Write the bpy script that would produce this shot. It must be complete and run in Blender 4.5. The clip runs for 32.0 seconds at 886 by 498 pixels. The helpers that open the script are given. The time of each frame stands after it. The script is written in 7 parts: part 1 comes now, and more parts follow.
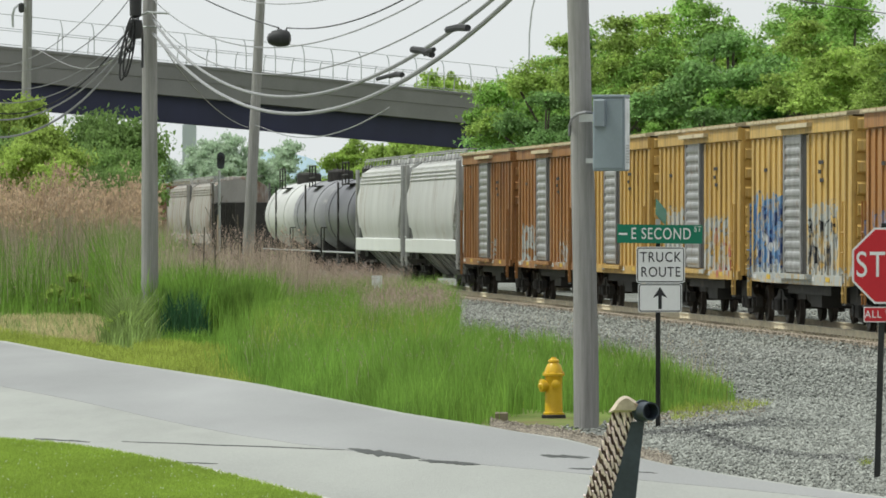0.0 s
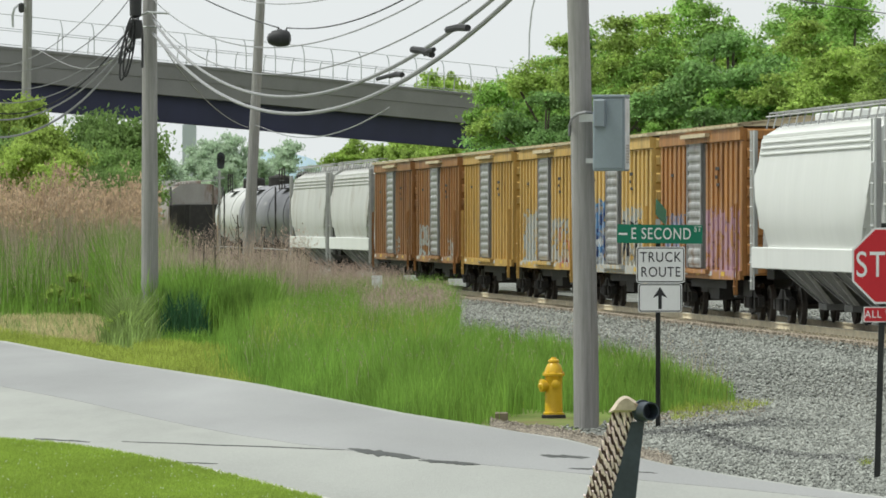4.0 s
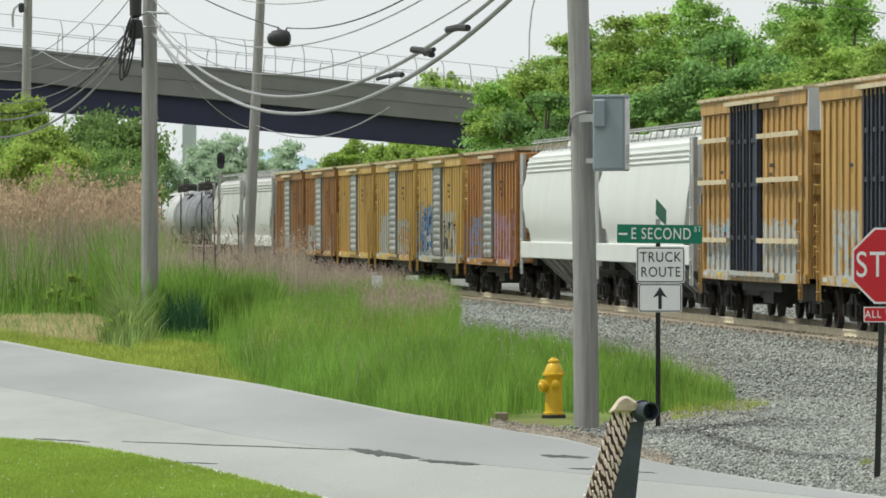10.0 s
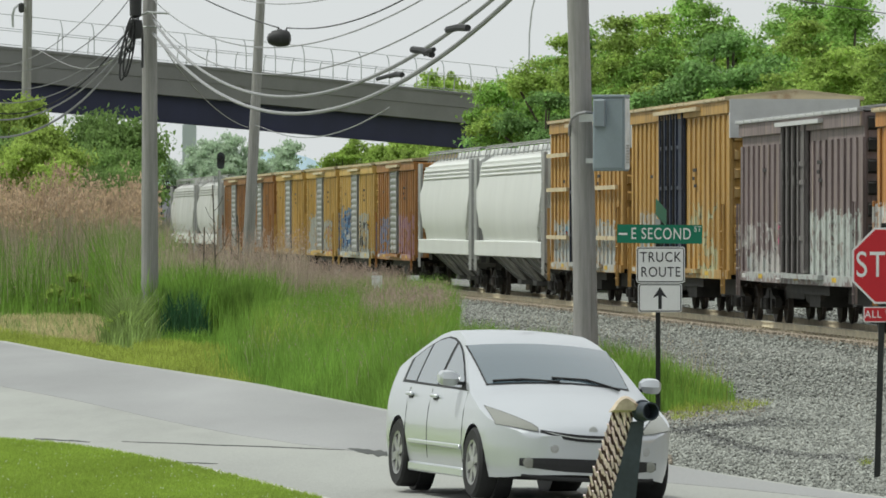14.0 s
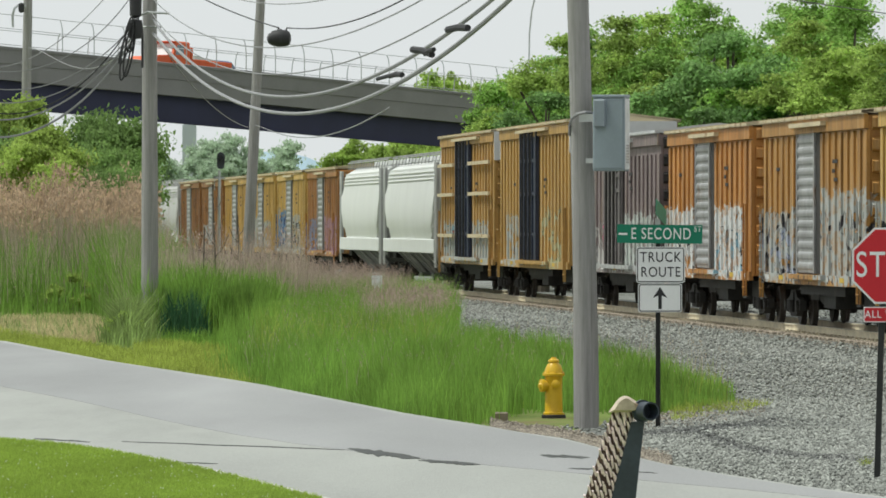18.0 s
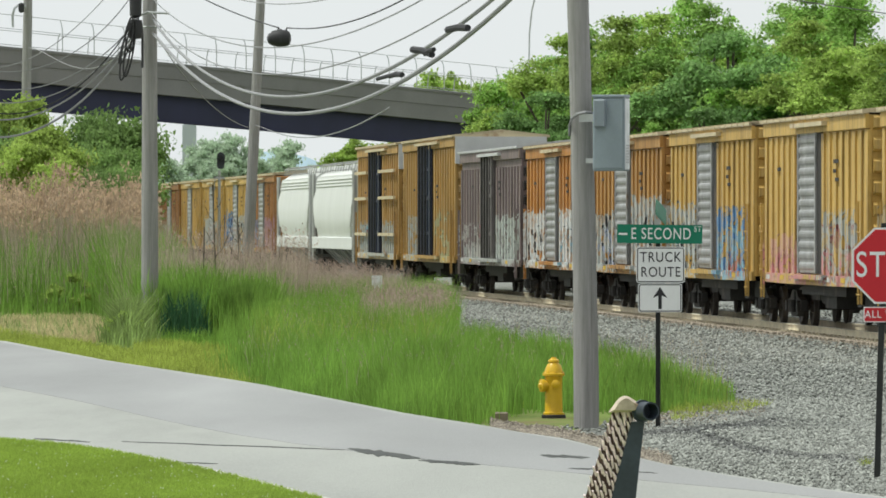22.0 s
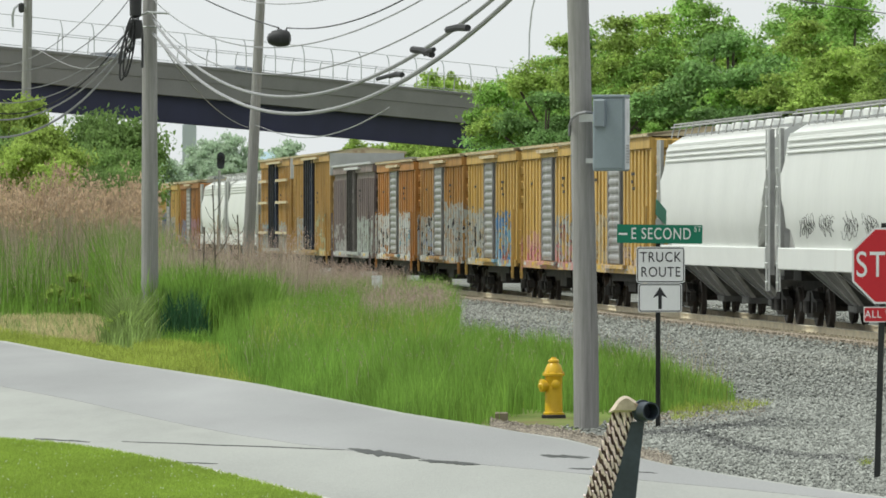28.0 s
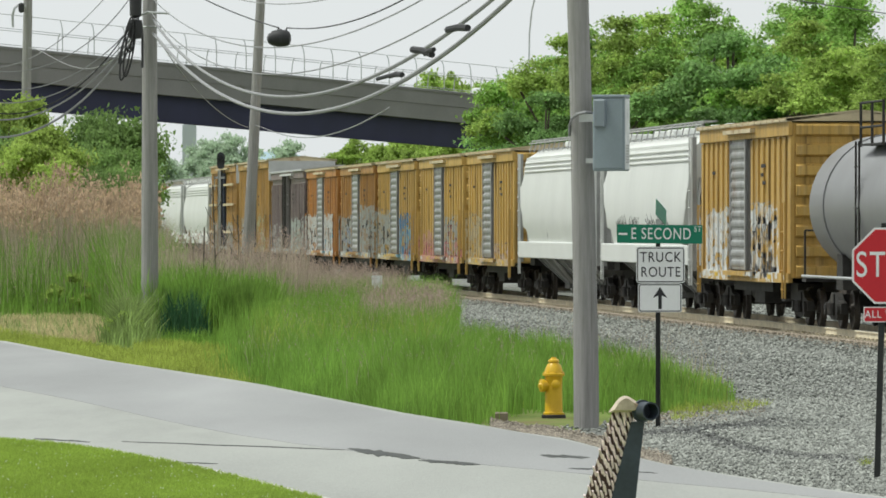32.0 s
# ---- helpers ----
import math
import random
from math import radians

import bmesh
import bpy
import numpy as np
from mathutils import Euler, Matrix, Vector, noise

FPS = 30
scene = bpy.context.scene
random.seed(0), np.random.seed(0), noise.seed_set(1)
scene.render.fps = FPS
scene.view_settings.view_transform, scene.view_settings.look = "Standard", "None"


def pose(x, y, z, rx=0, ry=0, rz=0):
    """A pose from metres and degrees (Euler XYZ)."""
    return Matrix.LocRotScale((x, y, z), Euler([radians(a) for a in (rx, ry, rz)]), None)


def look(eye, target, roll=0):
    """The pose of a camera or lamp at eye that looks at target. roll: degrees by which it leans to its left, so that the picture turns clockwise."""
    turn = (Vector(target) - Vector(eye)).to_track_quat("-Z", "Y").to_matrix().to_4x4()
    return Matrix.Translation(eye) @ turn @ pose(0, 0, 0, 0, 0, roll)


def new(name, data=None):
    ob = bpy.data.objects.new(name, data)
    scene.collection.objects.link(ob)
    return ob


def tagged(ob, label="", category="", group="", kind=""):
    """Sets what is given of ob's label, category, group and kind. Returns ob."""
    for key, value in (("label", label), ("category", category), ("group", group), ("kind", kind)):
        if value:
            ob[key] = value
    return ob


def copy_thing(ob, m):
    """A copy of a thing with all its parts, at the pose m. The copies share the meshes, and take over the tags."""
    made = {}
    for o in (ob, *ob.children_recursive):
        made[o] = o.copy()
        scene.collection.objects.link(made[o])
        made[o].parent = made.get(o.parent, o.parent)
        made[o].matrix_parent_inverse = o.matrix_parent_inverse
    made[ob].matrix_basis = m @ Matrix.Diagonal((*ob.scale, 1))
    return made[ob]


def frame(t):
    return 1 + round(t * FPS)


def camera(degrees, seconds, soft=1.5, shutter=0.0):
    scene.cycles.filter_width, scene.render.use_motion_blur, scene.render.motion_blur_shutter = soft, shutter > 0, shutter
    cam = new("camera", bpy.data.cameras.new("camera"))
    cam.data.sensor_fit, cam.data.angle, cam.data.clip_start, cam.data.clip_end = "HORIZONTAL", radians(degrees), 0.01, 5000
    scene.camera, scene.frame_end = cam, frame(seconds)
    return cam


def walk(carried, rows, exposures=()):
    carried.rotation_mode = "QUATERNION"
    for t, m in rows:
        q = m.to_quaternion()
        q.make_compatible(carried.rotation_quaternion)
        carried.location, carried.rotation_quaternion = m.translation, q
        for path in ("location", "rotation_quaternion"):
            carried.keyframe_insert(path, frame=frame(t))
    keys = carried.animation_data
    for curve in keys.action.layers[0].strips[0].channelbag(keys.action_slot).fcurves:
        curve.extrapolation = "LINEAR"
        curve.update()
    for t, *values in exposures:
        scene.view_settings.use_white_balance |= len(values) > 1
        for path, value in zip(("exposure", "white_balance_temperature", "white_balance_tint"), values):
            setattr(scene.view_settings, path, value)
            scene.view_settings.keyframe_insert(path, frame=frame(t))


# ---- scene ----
HEIGHT = 2.46
TILT = -0.2072
cam = camera(7.546, 32.0, soft=1.7)
STAND = pose(0, 0, HEIGHT, 90 + TILT, 0, 0)
walk(cam, [(0.0, STAND), (32.0, STAND)], exposures=[(0.0, -0.02, 6350, 2.0), (3.0, 0.03, 6350, 2.0), (9.0, 0.03, 6350, 2.0), (12.0, 0.00, 6350, 2.0), (13.0, -0.04, 6350, 2.0), (14.0, -0.16, 6350, 2.0), (14.5, -0.17, 6350, 2.0), (17.0, -0.11, 6350, 2.0), (20.0, -0.02, 6350, 2.0), (22.0, 0.03, 6350, 2.0), (28.0, 0.02, 6350, 2.0), (31.0, -0.03, 6350, 2.0), (32.0, -0.03, 6350, 2.0)])

# ---- world and light ----
world = bpy.data.worlds.new("hazy_sky")
scene.world = world
world.use_nodes = True
wn, wl = world.node_tree.nodes, world.node_tree.links
wn.clear()
w_out = wn.new("ShaderNodeOutputWorld")
w_bg = wn.new("ShaderNodeBackground")
w_sky = wn.new("ShaderNodeTexSky")
w_sky.sky_type = 'NISHITA'
w_sky.sun_disc = False
w_sky.sun_elevation = radians(62)
w_sky.sun_rotation = radians(-86)
w_sky.dust_density = 6.0
w_mul = wn.new("ShaderNodeMix")
w_mul.data_type = 'RGBA'
w_mul.inputs[0].default_value = 0.9
w_mul.inputs[7].default_value = (8.95, 8.85, 9.05, 1)
wl.new(w_sky.outputs[0], w_mul.inputs[6])
wl.new(w_mul.outputs[2], w_bg.inputs[0])
w_bg.inputs[1].default_value = 0.1
wl.new(w_bg.outputs[0], w_out.inputs[0])

sun = new("sun", bpy.data.lights.new("sun", 'SUN'))
sun.data.energy = 3.3
sun.data.angle = radians(4)
sun.data.color = (1.0, 0.97, 0.91)
sun.matrix_world = look((-52, 4, 100), (0, 0, 0))


# ---- materials ----
def shade(name, base, rough=0.7, metal=0.0, vary=0.25, scale=3.0, bump=0.0, fine=40.0, stain=None, stain_at=0.55, stain_scale=1.2, spec=0.4,
          stretch=(1, 1, 1), translucent=0.0, randomise=0.0, each=0.0):
    """A surface with broad and fine variation, optional stains and relief."""
    m = bpy.data.materials.new(name)
    m.use_nodes = True
    nt = m.node_tree
    n, l = nt.nodes, nt.links
    b = n["Principled BSDF"]
    b.inputs["Roughness"].default_value = rough
    b.inputs["Metallic"].default_value = metal
    b.inputs["Specular IOR Level"].default_value = spec
    tc = n.new("ShaderNodeTexCoord")
    mp = n.new("ShaderNodeMapping")
    mp.inputs["Scale"].default_value = stretch
    l.new(tc.outputs["Object"], mp.inputs[0])
    info = n.new("ShaderNodeObjectInfo")
    off = n.new("ShaderNodeVectorMath")
    off.operation = 'ADD'
    mul = n.new("ShaderNodeMath")
    mul.operation = 'MULTIPLY'
    mul.inputs[1].default_value = 37.0
    l.new(info.outputs["Random"], mul.inputs[0])
    l.new(mp.outputs[0], off.inputs[0])
    l.new(mul.outputs[0], off.inputs[1])
    broad = n.new("ShaderNodeTexNoise")
    broad.inputs["Scale"].default_value = scale
    broad.inputs["Detail"].default_value = 6
    l.new(off.outputs[0], broad.inputs["Vector"])
    grain = n.new("ShaderNodeTexNoise")
    grain.inputs["Scale"].default_value = fine
    grain.inputs["Detail"].default_value = 4
    l.new(off.outputs[0], grain.inputs["Vector"])
    add = n.new("ShaderNodeMath")
    add.operation = 'MULTIPLY_ADD'
    l.new(grain.outputs[0], add.inputs[0])
    add.inputs[1].default_value = 0.5
    l.new(broad.outputs[0], add.inputs[2])
    ramp = n.new("ShaderNodeMapRange")
    ramp.inputs[1].default_value = 0.45
    ramp.inputs[2].default_value = 1.05
    ramp.inputs[3].default_value = 1 - vary
    ramp.inputs[4].default_value = 1 + vary
    l.new(add.outputs[0], ramp.inputs[0])
    col = n.new("ShaderNodeMix")
    col.data_type = 'RGBA'
    col.blend_type = 'MULTIPLY'
    col.inputs[0].default_value = 1.0
    col.inputs[6].default_value = (*base, 1)
    l.new(ramp.outputs[0], col.inputs[7])
    out = col.outputs[2]
    if randomise:
        hv = n.new("ShaderNodeHueSaturation")
        r2 = n.new("ShaderNodeMapRange")
        r2.inputs[3].default_value = 1 - randomise
        r2.inputs[4].default_value = 1 + randomise
        geo = n.new("ShaderNodeNewGeometry")
        l.new(geo.outputs["Random Per Island"], r2.inputs[0])
        bright = r2.outputs[0]
        if each:
            r3 = n.new("ShaderNodeMapRange")
            r3.inputs[3].default_value = 1 - each
            r3.inputs[4].default_value = 1 + each
            l.new(info.outputs["Random"], r3.inputs[0])
            both = n.new("ShaderNodeMath")
            both.operation = 'MULTIPLY'
            l.new(r2.outputs[0], both.inputs[0])
            l.new(r3.outputs[0], both.inputs[1])
            bright = both.outputs[0]
        l.new(bright, hv.inputs["Value"])
        l.new(out, hv.inputs["Color"])
        out = hv.outputs[0]
    if stain:
        st = n.new("ShaderNodeTexNoise")
        st.inputs["Scale"].default_value = stain_scale
        st.inputs["Detail"].default_value = 8
        st.inputs["Roughness"].default_value = 0.65
        l.new(off.outputs[0], st.inputs["Vector"])
        sm = n.new("ShaderNodeMapRange")
        sm.inputs[1].default_value = stain_at
        sm.inputs[2].default_value = stain_at + 0.12
        l.new(st.outputs[0], sm.inputs[0])
        mx = n.new("ShaderNodeMix")
        mx.data_type = 'RGBA'
        l.new(sm.outputs[0], mx.inputs[0])
        l.new(out, mx.inputs[6])
        mx.inputs[7].default_value = (*stain, 1)
        out = mx.outputs[2]
    l.new(out, b.inputs["Base Color"])
    if bump:
        bp = n.new("ShaderNodeBump")
        bp.inputs["Strength"].default_value = 1.0
        bp.inputs["Distance"].default_value = bump
        l.new(grain.outputs[0], bp.inputs["Height"])
        l.new(bp.outputs[0], b.inputs["Normal"])
    if translucent:
        tr = n.new("ShaderNodeBsdfTranslucent")
        l.new(out, tr.inputs[0])
        ms = n.new("ShaderNodeMixShader")
        ms.inputs[0].default_value = translucent
        l.new(b.outputs[0], ms.inputs[1])
        l.new(tr.outputs[0], ms.inputs[2])
        l.new(ms.outputs[0], n["Material Output"].inputs[0])
    return m


def tags_on(m, patches):
    """Spray paint on a painted side: each patch is (x from, x to, z from, z to, colour, density), in the thing's metres."""
    nt = m.node_tree
    n, l = nt.nodes, nt.links
    b = n["Principled BSDF"]
    tc = n.new("ShaderNodeTexCoord")
    sep = n.new("ShaderNodeSeparateXYZ")
    l.new(tc.outputs["Object"], sep.inputs[0])
    for k, (x0, x1, z0, z1, colour, dens) in enumerate(patches):
        old = b.inputs["Base Color"].links[0].from_socket
        ns = n.new("ShaderNodeTexNoise")
        ns.noise_dimensions = '4D'
        ns.inputs["W"].default_value = 3.7 * k + x0
        ns.inputs["Scale"].default_value = 1.15
        ns.inputs["Detail"].default_value = 1.5
        ns.inputs["Distortion"].default_value = 2.6
        l.new(tc.outputs["Object"], ns.inputs["Vector"])
        gate = n.new("ShaderNodeMath")
        gate.operation = 'GREATER_THAN'
        gate.inputs[1].default_value = 0.66 - 0.4 * dens
        l.new(ns.outputs[0], gate.inputs[0])
        last = gate.outputs[0]
        for axis, lo, hi in ((0, x0, x1), (2, z0, z1)):
            wob = n.new("ShaderNodeMath")
            wob.operation = 'MULTIPLY_ADD'
            wob.inputs[1].default_value = 0.9
            l.new(ns.outputs[0], wob.inputs[0])
            l.new(sep.outputs[axis], wob.inputs[2])
            for op, v in (('GREATER_THAN', lo + 0.45), ('LESS_THAN', hi + 0.45)):
                g = n.new("ShaderNodeMath")
                g.operation = op
                g.inputs[1].default_value = v
                l.new(wob.outputs[0], g.inputs[0])
                mm = n.new("ShaderNodeMath")
                mm.operation = 'MULTIPLY'
                l.new(last, mm.inputs[0])
                l.new(g.outputs[0], mm.inputs[1])
                last = mm.outputs[0]
        # dark outline where the fill ends, scuffs inside
        rim = n.new("ShaderNodeMapRange")
        rim.inputs[1].default_value = 0.66 - 0.4 * dens
        rim.inputs[2].default_value = 0.70 - 0.4 * dens
        rim.inputs[3].default_value = 0.25
        rim.inputs[4].default_value = 1.0
        l.new(ns.outputs[0], rim.inputs[0])
        fill = n.new("ShaderNodeMix")
        fill.data_type = 'RGBA'
        fill.blend_type = 'MULTIPLY'
        fill.inputs[0].default_value = 1.0
        fill.inputs[6].default_value = (*colour, 1)
        l.new(rim.outputs[0], fill.inputs[7])
        worn = n.new("ShaderNodeTexNoise")
        worn.inputs["Scale"].default_value = 5.0
        worn.inputs["Detail"].default_value = 5
        l.new(tc.outputs["Object"], worn.inputs["Vector"])
        wr = n.new("ShaderNodeMapRange")
        wr.inputs[1].default_value = 0.38
        wr.inputs[2].default_value = 0.5
        wr.inputs[3].default_value = 0.35
        l.new(worn.outputs[0], wr.inputs[0])
        wm = n.new("ShaderNodeMath")
        wm.operation = 'MULTIPLY'
        l.new(wr.outputs[0], wm.inputs[0])
        l.new(last, wm.inputs[1])
        mx = n.new("ShaderNodeMix")
        mx.data_type = 'RGBA'
        l.new(wm.outputs[0], mx.inputs[0])
        l.new(old, mx.inputs[6])
        l.new(fill.outputs[2], mx.inputs[7])
        l.new(mx.outputs[2], b.inputs["Base Color"])
    return m


def streaks(m, colour, at=0.56, amount=0.8, scale=(5.0, 5.0, 0.35)):
    """Grime that has run down a painted side."""
    n, l = m.node_tree.nodes, m.node_tree.links
    b = n["Principled BSDF"]
    old = b.inputs["Base Color"].links[0].from_socket
    tc = n.new("ShaderNodeTexCoord")
    mp = n.new("ShaderNodeMapping")
    mp.inputs["Scale"].default_value = scale
    l.new(tc.outputs["Object"], mp.inputs[0])
    ns = n.new("ShaderNodeTexNoise")
    ns.inputs["Scale"].default_value = 1.0
    ns.inputs["Detail"].default_value = 5
    l.new(mp.outputs[0], ns.inputs["Vector"])
    mr = n.new("ShaderNodeMapRange")
    mr.inputs[1].default_value = at
    mr.inputs[2].default_value = at + 0.16
    mr.inputs[4].default_value = amount
    l.new(ns.outputs[0], mr.inputs[0])
    mx = n.new("ShaderNodeMix")
    mx.data_type = 'RGBA'
    l.new(mr.outputs[0], mx.inputs[0])
    l.new(old, mx.inputs[6])
    mx.inputs[7].default_value = (*colour, 1)
    l.new(mx.outputs[2], b.inputs["Base Color"])
    return m


asphalt = shade("weathered_asphalt", (0.285, 0.291, 0.272), 0.85, vary=0.2, scale=0.35, fine=45, bump=0.006, stain=(0.325, 0.33, 0.31), stain_at=0.5, stain_scale=0.22, stretch=(1, 0.15, 1))
seam_tar = shade("crack_tar", (0.028, 0.028, 0.028), 0.95, vary=0.3)
soil = shade("grassy_soil", (0.13, 0.17, 0.05), 0.95, spec=0.05, vary=0.4, scale=0.6, fine=9, bump=0.02, stain=(0.16, 0.14, 0.07), stain_at=0.56, stain_scale=0.4)
lawn_soil = shade("lawn_turf", (0.2, 0.275, 0.055), 0.95, vary=0.15, scale=0.8, fine=14, bump=0.02)
gravel_mat = shade("grey_ballast", (0.2, 0.205, 0.19), 0.95, spec=0.05, vary=0.6, scale=1.2, fine=22, bump=0.03)
stone_mat = shade("ballast_stone", (0.25, 0.258, 0.236), 0.9, spec=0.1, vary=0.25, scale=2, fine=30, randomise=0.5)
dirt_mat = shade("dusty_dirt", (0.125, 0.105, 0.08), 0.95, vary=0.5, scale=1.6, fine=18, bump=0.02, stain=(0.2, 0.185, 0.16), stain_at=0.55, stain_scale=1.1, stretch=(1, 0.35, 1))
rail_steel = shade("rusty_rail", (0.62, 0.55, 0.41), 0.7, vary=0.3, scale=3, fine=60)
rail_head_m = shade("worn_rail_head", (0.35, 0.33, 0.30), 0.65, metal=0.15, vary=0.15)
tie_wood = shade("tie_wood", (0.33, 0.28, 0.22), 0.9, vary=0.4, scale=6, fine=50, stretch=(1, 6, 1))
pole_wood = shade("grey_pole_wood", (0.285, 0.278, 0.268), 0.9, vary=0.3, scale=3, fine=26, stretch=(9, 9, 0.3), bump=0.008, stain=(0.17, 0.155, 0.14), stain_at=0.62, stain_scale=1.2)
concrete = shade("bridge_concrete", (0.195, 0.19, 0.193), 0.9, vary=0.14, scale=0.3, fine=9, stain=(0.16, 0.16, 0.155), stain_at=0.58, stain_scale=0.25)
girder_paint = shade("dark_blue_girder", (0.02, 0.021, 0.058), 0.7, vary=0.3, scale=0.3)
galv = shade("galvanised_steel", (0.45, 0.46, 0.46), 0.5, metal=0.5, vary=0.15)
black_steel = shade("dirty_black_steel", (0.025, 0.023, 0.021), 0.75, vary=0.5, scale=4, stain=(0.07, 0.055, 0.045), stain_at=0.58)
wheel_steel = shade("wheel_steel", (0.05, 0.042, 0.036), 0.6, metal=0.3, vary=0.4)
cable_black = shade("cable_black", (0.03, 0.03, 0.032), 0.6, vary=0.2)
cable_grey = shade("cable_grey", (0.24, 0.24, 0.245), 0.5, vary=0.15)


# ---- building tools ----
class Shape:
    """Collects solids and links them as one mesh."""

    def __init__(self):
        self.v, self.f = [], []

    def add(self, verts, faces):
        o = len(self.v)
        self.v += [tuple(v) for v in verts]
        self.f += [tuple(i + o for i in f) for f in faces]
        return self

    def box(self, x0, x1, y0, y1, z0, z1):
        return self.add([(x0, y0, z0), (x1, y0, z0), (x1, y1, z0), (x0, y1, z0), (x0, y0, z1), (x1, y0, z1), (x1, y1, z1), (x0, y1, z1)],
                        [(3, 2, 1, 0), (4, 5, 6, 7), (0, 1, 5, 4), (1, 2, 6, 5), (2, 3, 7, 6), (3, 0, 4, 7)])

    def bevel_box(self, x0, x1, y0, y1, z0, z1, b):
        """A box with its edges cut back by b on all sides."""
        pts, fs = [], []
        for sx in (0, 1):
            for sy in (0, 1):
                for sz in (0, 1):
                    c = ((x0, x1)[sx], (y0, y1)[sy], (z0, z1)[sz])
                    d = (1 - 2 * sx, 1 - 2 * sy, 1 - 2 * sz)
                    for k in range(3):
                        pts.append(tuple(c[a] + (0 if a == k else b * d[a]) for a in range(3)))
        at = lambda sx, sy, sz, k: (sx * 4 + sy * 2 + sz) * 3 + k
        for k in range(3):
            a, c = (k + 1) % 3, (k + 2) % 3
            for s in (0, 1):
                def corner(p, q):
                    i = [0, 0, 0]
                    i[k], i[a], i[c] = s, p, q
                    return at(*i, k)
                ring = [corner(0, 0), corner(1, 0), corner(1, 1), corner(0, 1)]
                fs.append(ring if s else ring[::-1])
        for k in range(3):
            a, c = (k + 1) % 3, (k + 2) % 3
            for p in (0, 1):
                for q in (0, 1):
                    i0, i1 = [0, 0, 0], [0, 0, 0]
                    i0[a], i0[c], i0[k] = p, q, 0
                    i1[a], i1[c], i1[k] = p, q, 1
                    ring = [at(*i0, a), at(*i1, a), at(*i1, c), at(*i0, c)]
                    fs.append(ring if p == q else ring[::-1])
        for sx in (0, 1):
            for sy in (0, 1):
                for sz in (0, 1):
                    t = [at(sx, sy, sz, 0), at(sx, sy, sz, 1), at(sx, sy, sz, 2)]
                    fs.append(t if (sx + sy + sz) % 2 else t[::-1])
        return self.add(pts, fs)

    def rod(self, a, b, r, n=8, r2=None):
        """A round bar from a to b."""
        a, b = Vector(a), Vector(b)
        d = (b - a).normalized()
        u = d.cross(Vector((0, 0, 1)) if abs(d.z) < 0.9 else Vector((1, 0, 0))).normalized()
        w = d.cross(u)
        r2 = r if r2 is None else r2
        ring = [(math.cos(2 * math.pi * i / n), math.sin(2 * math.pi * i / n)) for i in range(n)]
        vs = [a + (u * c + w * s) * r for c, s in ring] + [b + (u * c + w * s) * r2 for c, s in ring]
        return self.add(vs, [(i, (i + 1) % n, n + (i + 1) % n, n + i) for i in range(n)] + [tuple(range(n))[::-1], tuple(range(n, 2 * n))])

    def pipe(self, pts, r, n=6):
        """A bent round bar along the points."""
        pts = [Vector(p) for p in pts]
        vs, fs = [], []
        u = None
        for i, p in enumerate(pts):
            d = (pts[min(i + 1, len(pts) - 1)] - pts[max(i - 1, 0)]).normalized()
            if u is None:
                u = d.cross(Vector((0, 0, 1)) if abs(d.z) < 0.9 else Vector((1, 0, 0))).normalized()
            u = (u - d * u.dot(d)).normalized()
            w = d.cross(u)
            vs += [p + (u * math.cos(2 * math.pi * k / n) + w * math.sin(2 * math.pi * k / n)) * r for k in range(n)]
        for i in range(len(pts) - 1):
            fs += [(i * n + k, i * n + (k + 1) % n, (i + 1) * n + (k + 1) % n, (i + 1) * n + k) for k in range(n)]
        fs += [tuple(range(n))[::-1], tuple(range((len(pts) - 1) * n, len(pts) * n))]
        return self.add(vs, fs)

    def loft(self, rings, cap=True):
        """Joins rings of equally many points."""
        n = len(rings[0])
        vs = [p for r in rings for p in r]
        fs = [(i * n + k, i * n + (k + 1) % n, (i + 1) * n + (k + 1) % n, (i + 1) * n + k) for i in range(len(rings) - 1) for k in range(n)]
        if cap:
            fs += [tuple(range(n))[::-1], tuple(range((len(rings) - 1) * n, len(rings) * n))]
        return self.add(vs, fs)

    def turn(self, profile, centre=(0, 0, 0), axis=2, n=24):
        """Turns (radius, height) pairs round an axis."""
        rings = []
        for r, h in profile:
            ring = []
            for k in range(n):
                a = 2 * math.pi * k / n
                p = [0, 0, 0]
                p[axis], p[(axis + 1) % 3], p[(axis + 2) % 3] = h, r * math.cos(a), r * math.sin(a)
                ring.append(tuple(p[i] + centre[i] for i in range(3)))
            rings.append(ring)
        return self.loft(rings)

    def prism(self, outline, y0, y1):
        """An outline of (x, z) pairs, made thick from y0 to y1."""
        n = len(outline)
        return self.add([(x, y0, z) for x, z in outline] + [(x, y1, z) for x, z in outline],
                        [tuple(range(n)), tuple(range(n, 2 * n))[::-1]] + [(i + n, (i + 1) % n + n, (i + 1) % n, i) for i in range(n)])

    def mesh(self, name, material, smooth=False):
        me = bpy.data.meshes.new(name)
        me.from_pydata(self.v, [], self.f)
        bm = bmesh.new()
        bm.from_mesh(me)
        if len(self.f) < 20000:
            bmesh.ops.recalc_face_normals(bm, faces=bm.faces)
        if smooth:
            for f in bm.faces:
                f.smooth = True
            for e in bm.edges:
                if len(e.link_faces) == 2 and e.calc_face_angle(0) > 0.6:
                    e.smooth = False
        bm.to_mesh(me)
        bm.free()
        for m in (material if isinstance(material, (list, tuple)) else [material]):
            me.materials.append(m)
        return me


def link(name, me, parent=None, at=None, label=""):
    ob = new(name, me)
    if parent:
        ob.parent = parent
    if at is not None:
        ob.matrix_basis = at
    if label:
        ob["label"] = label
    return ob


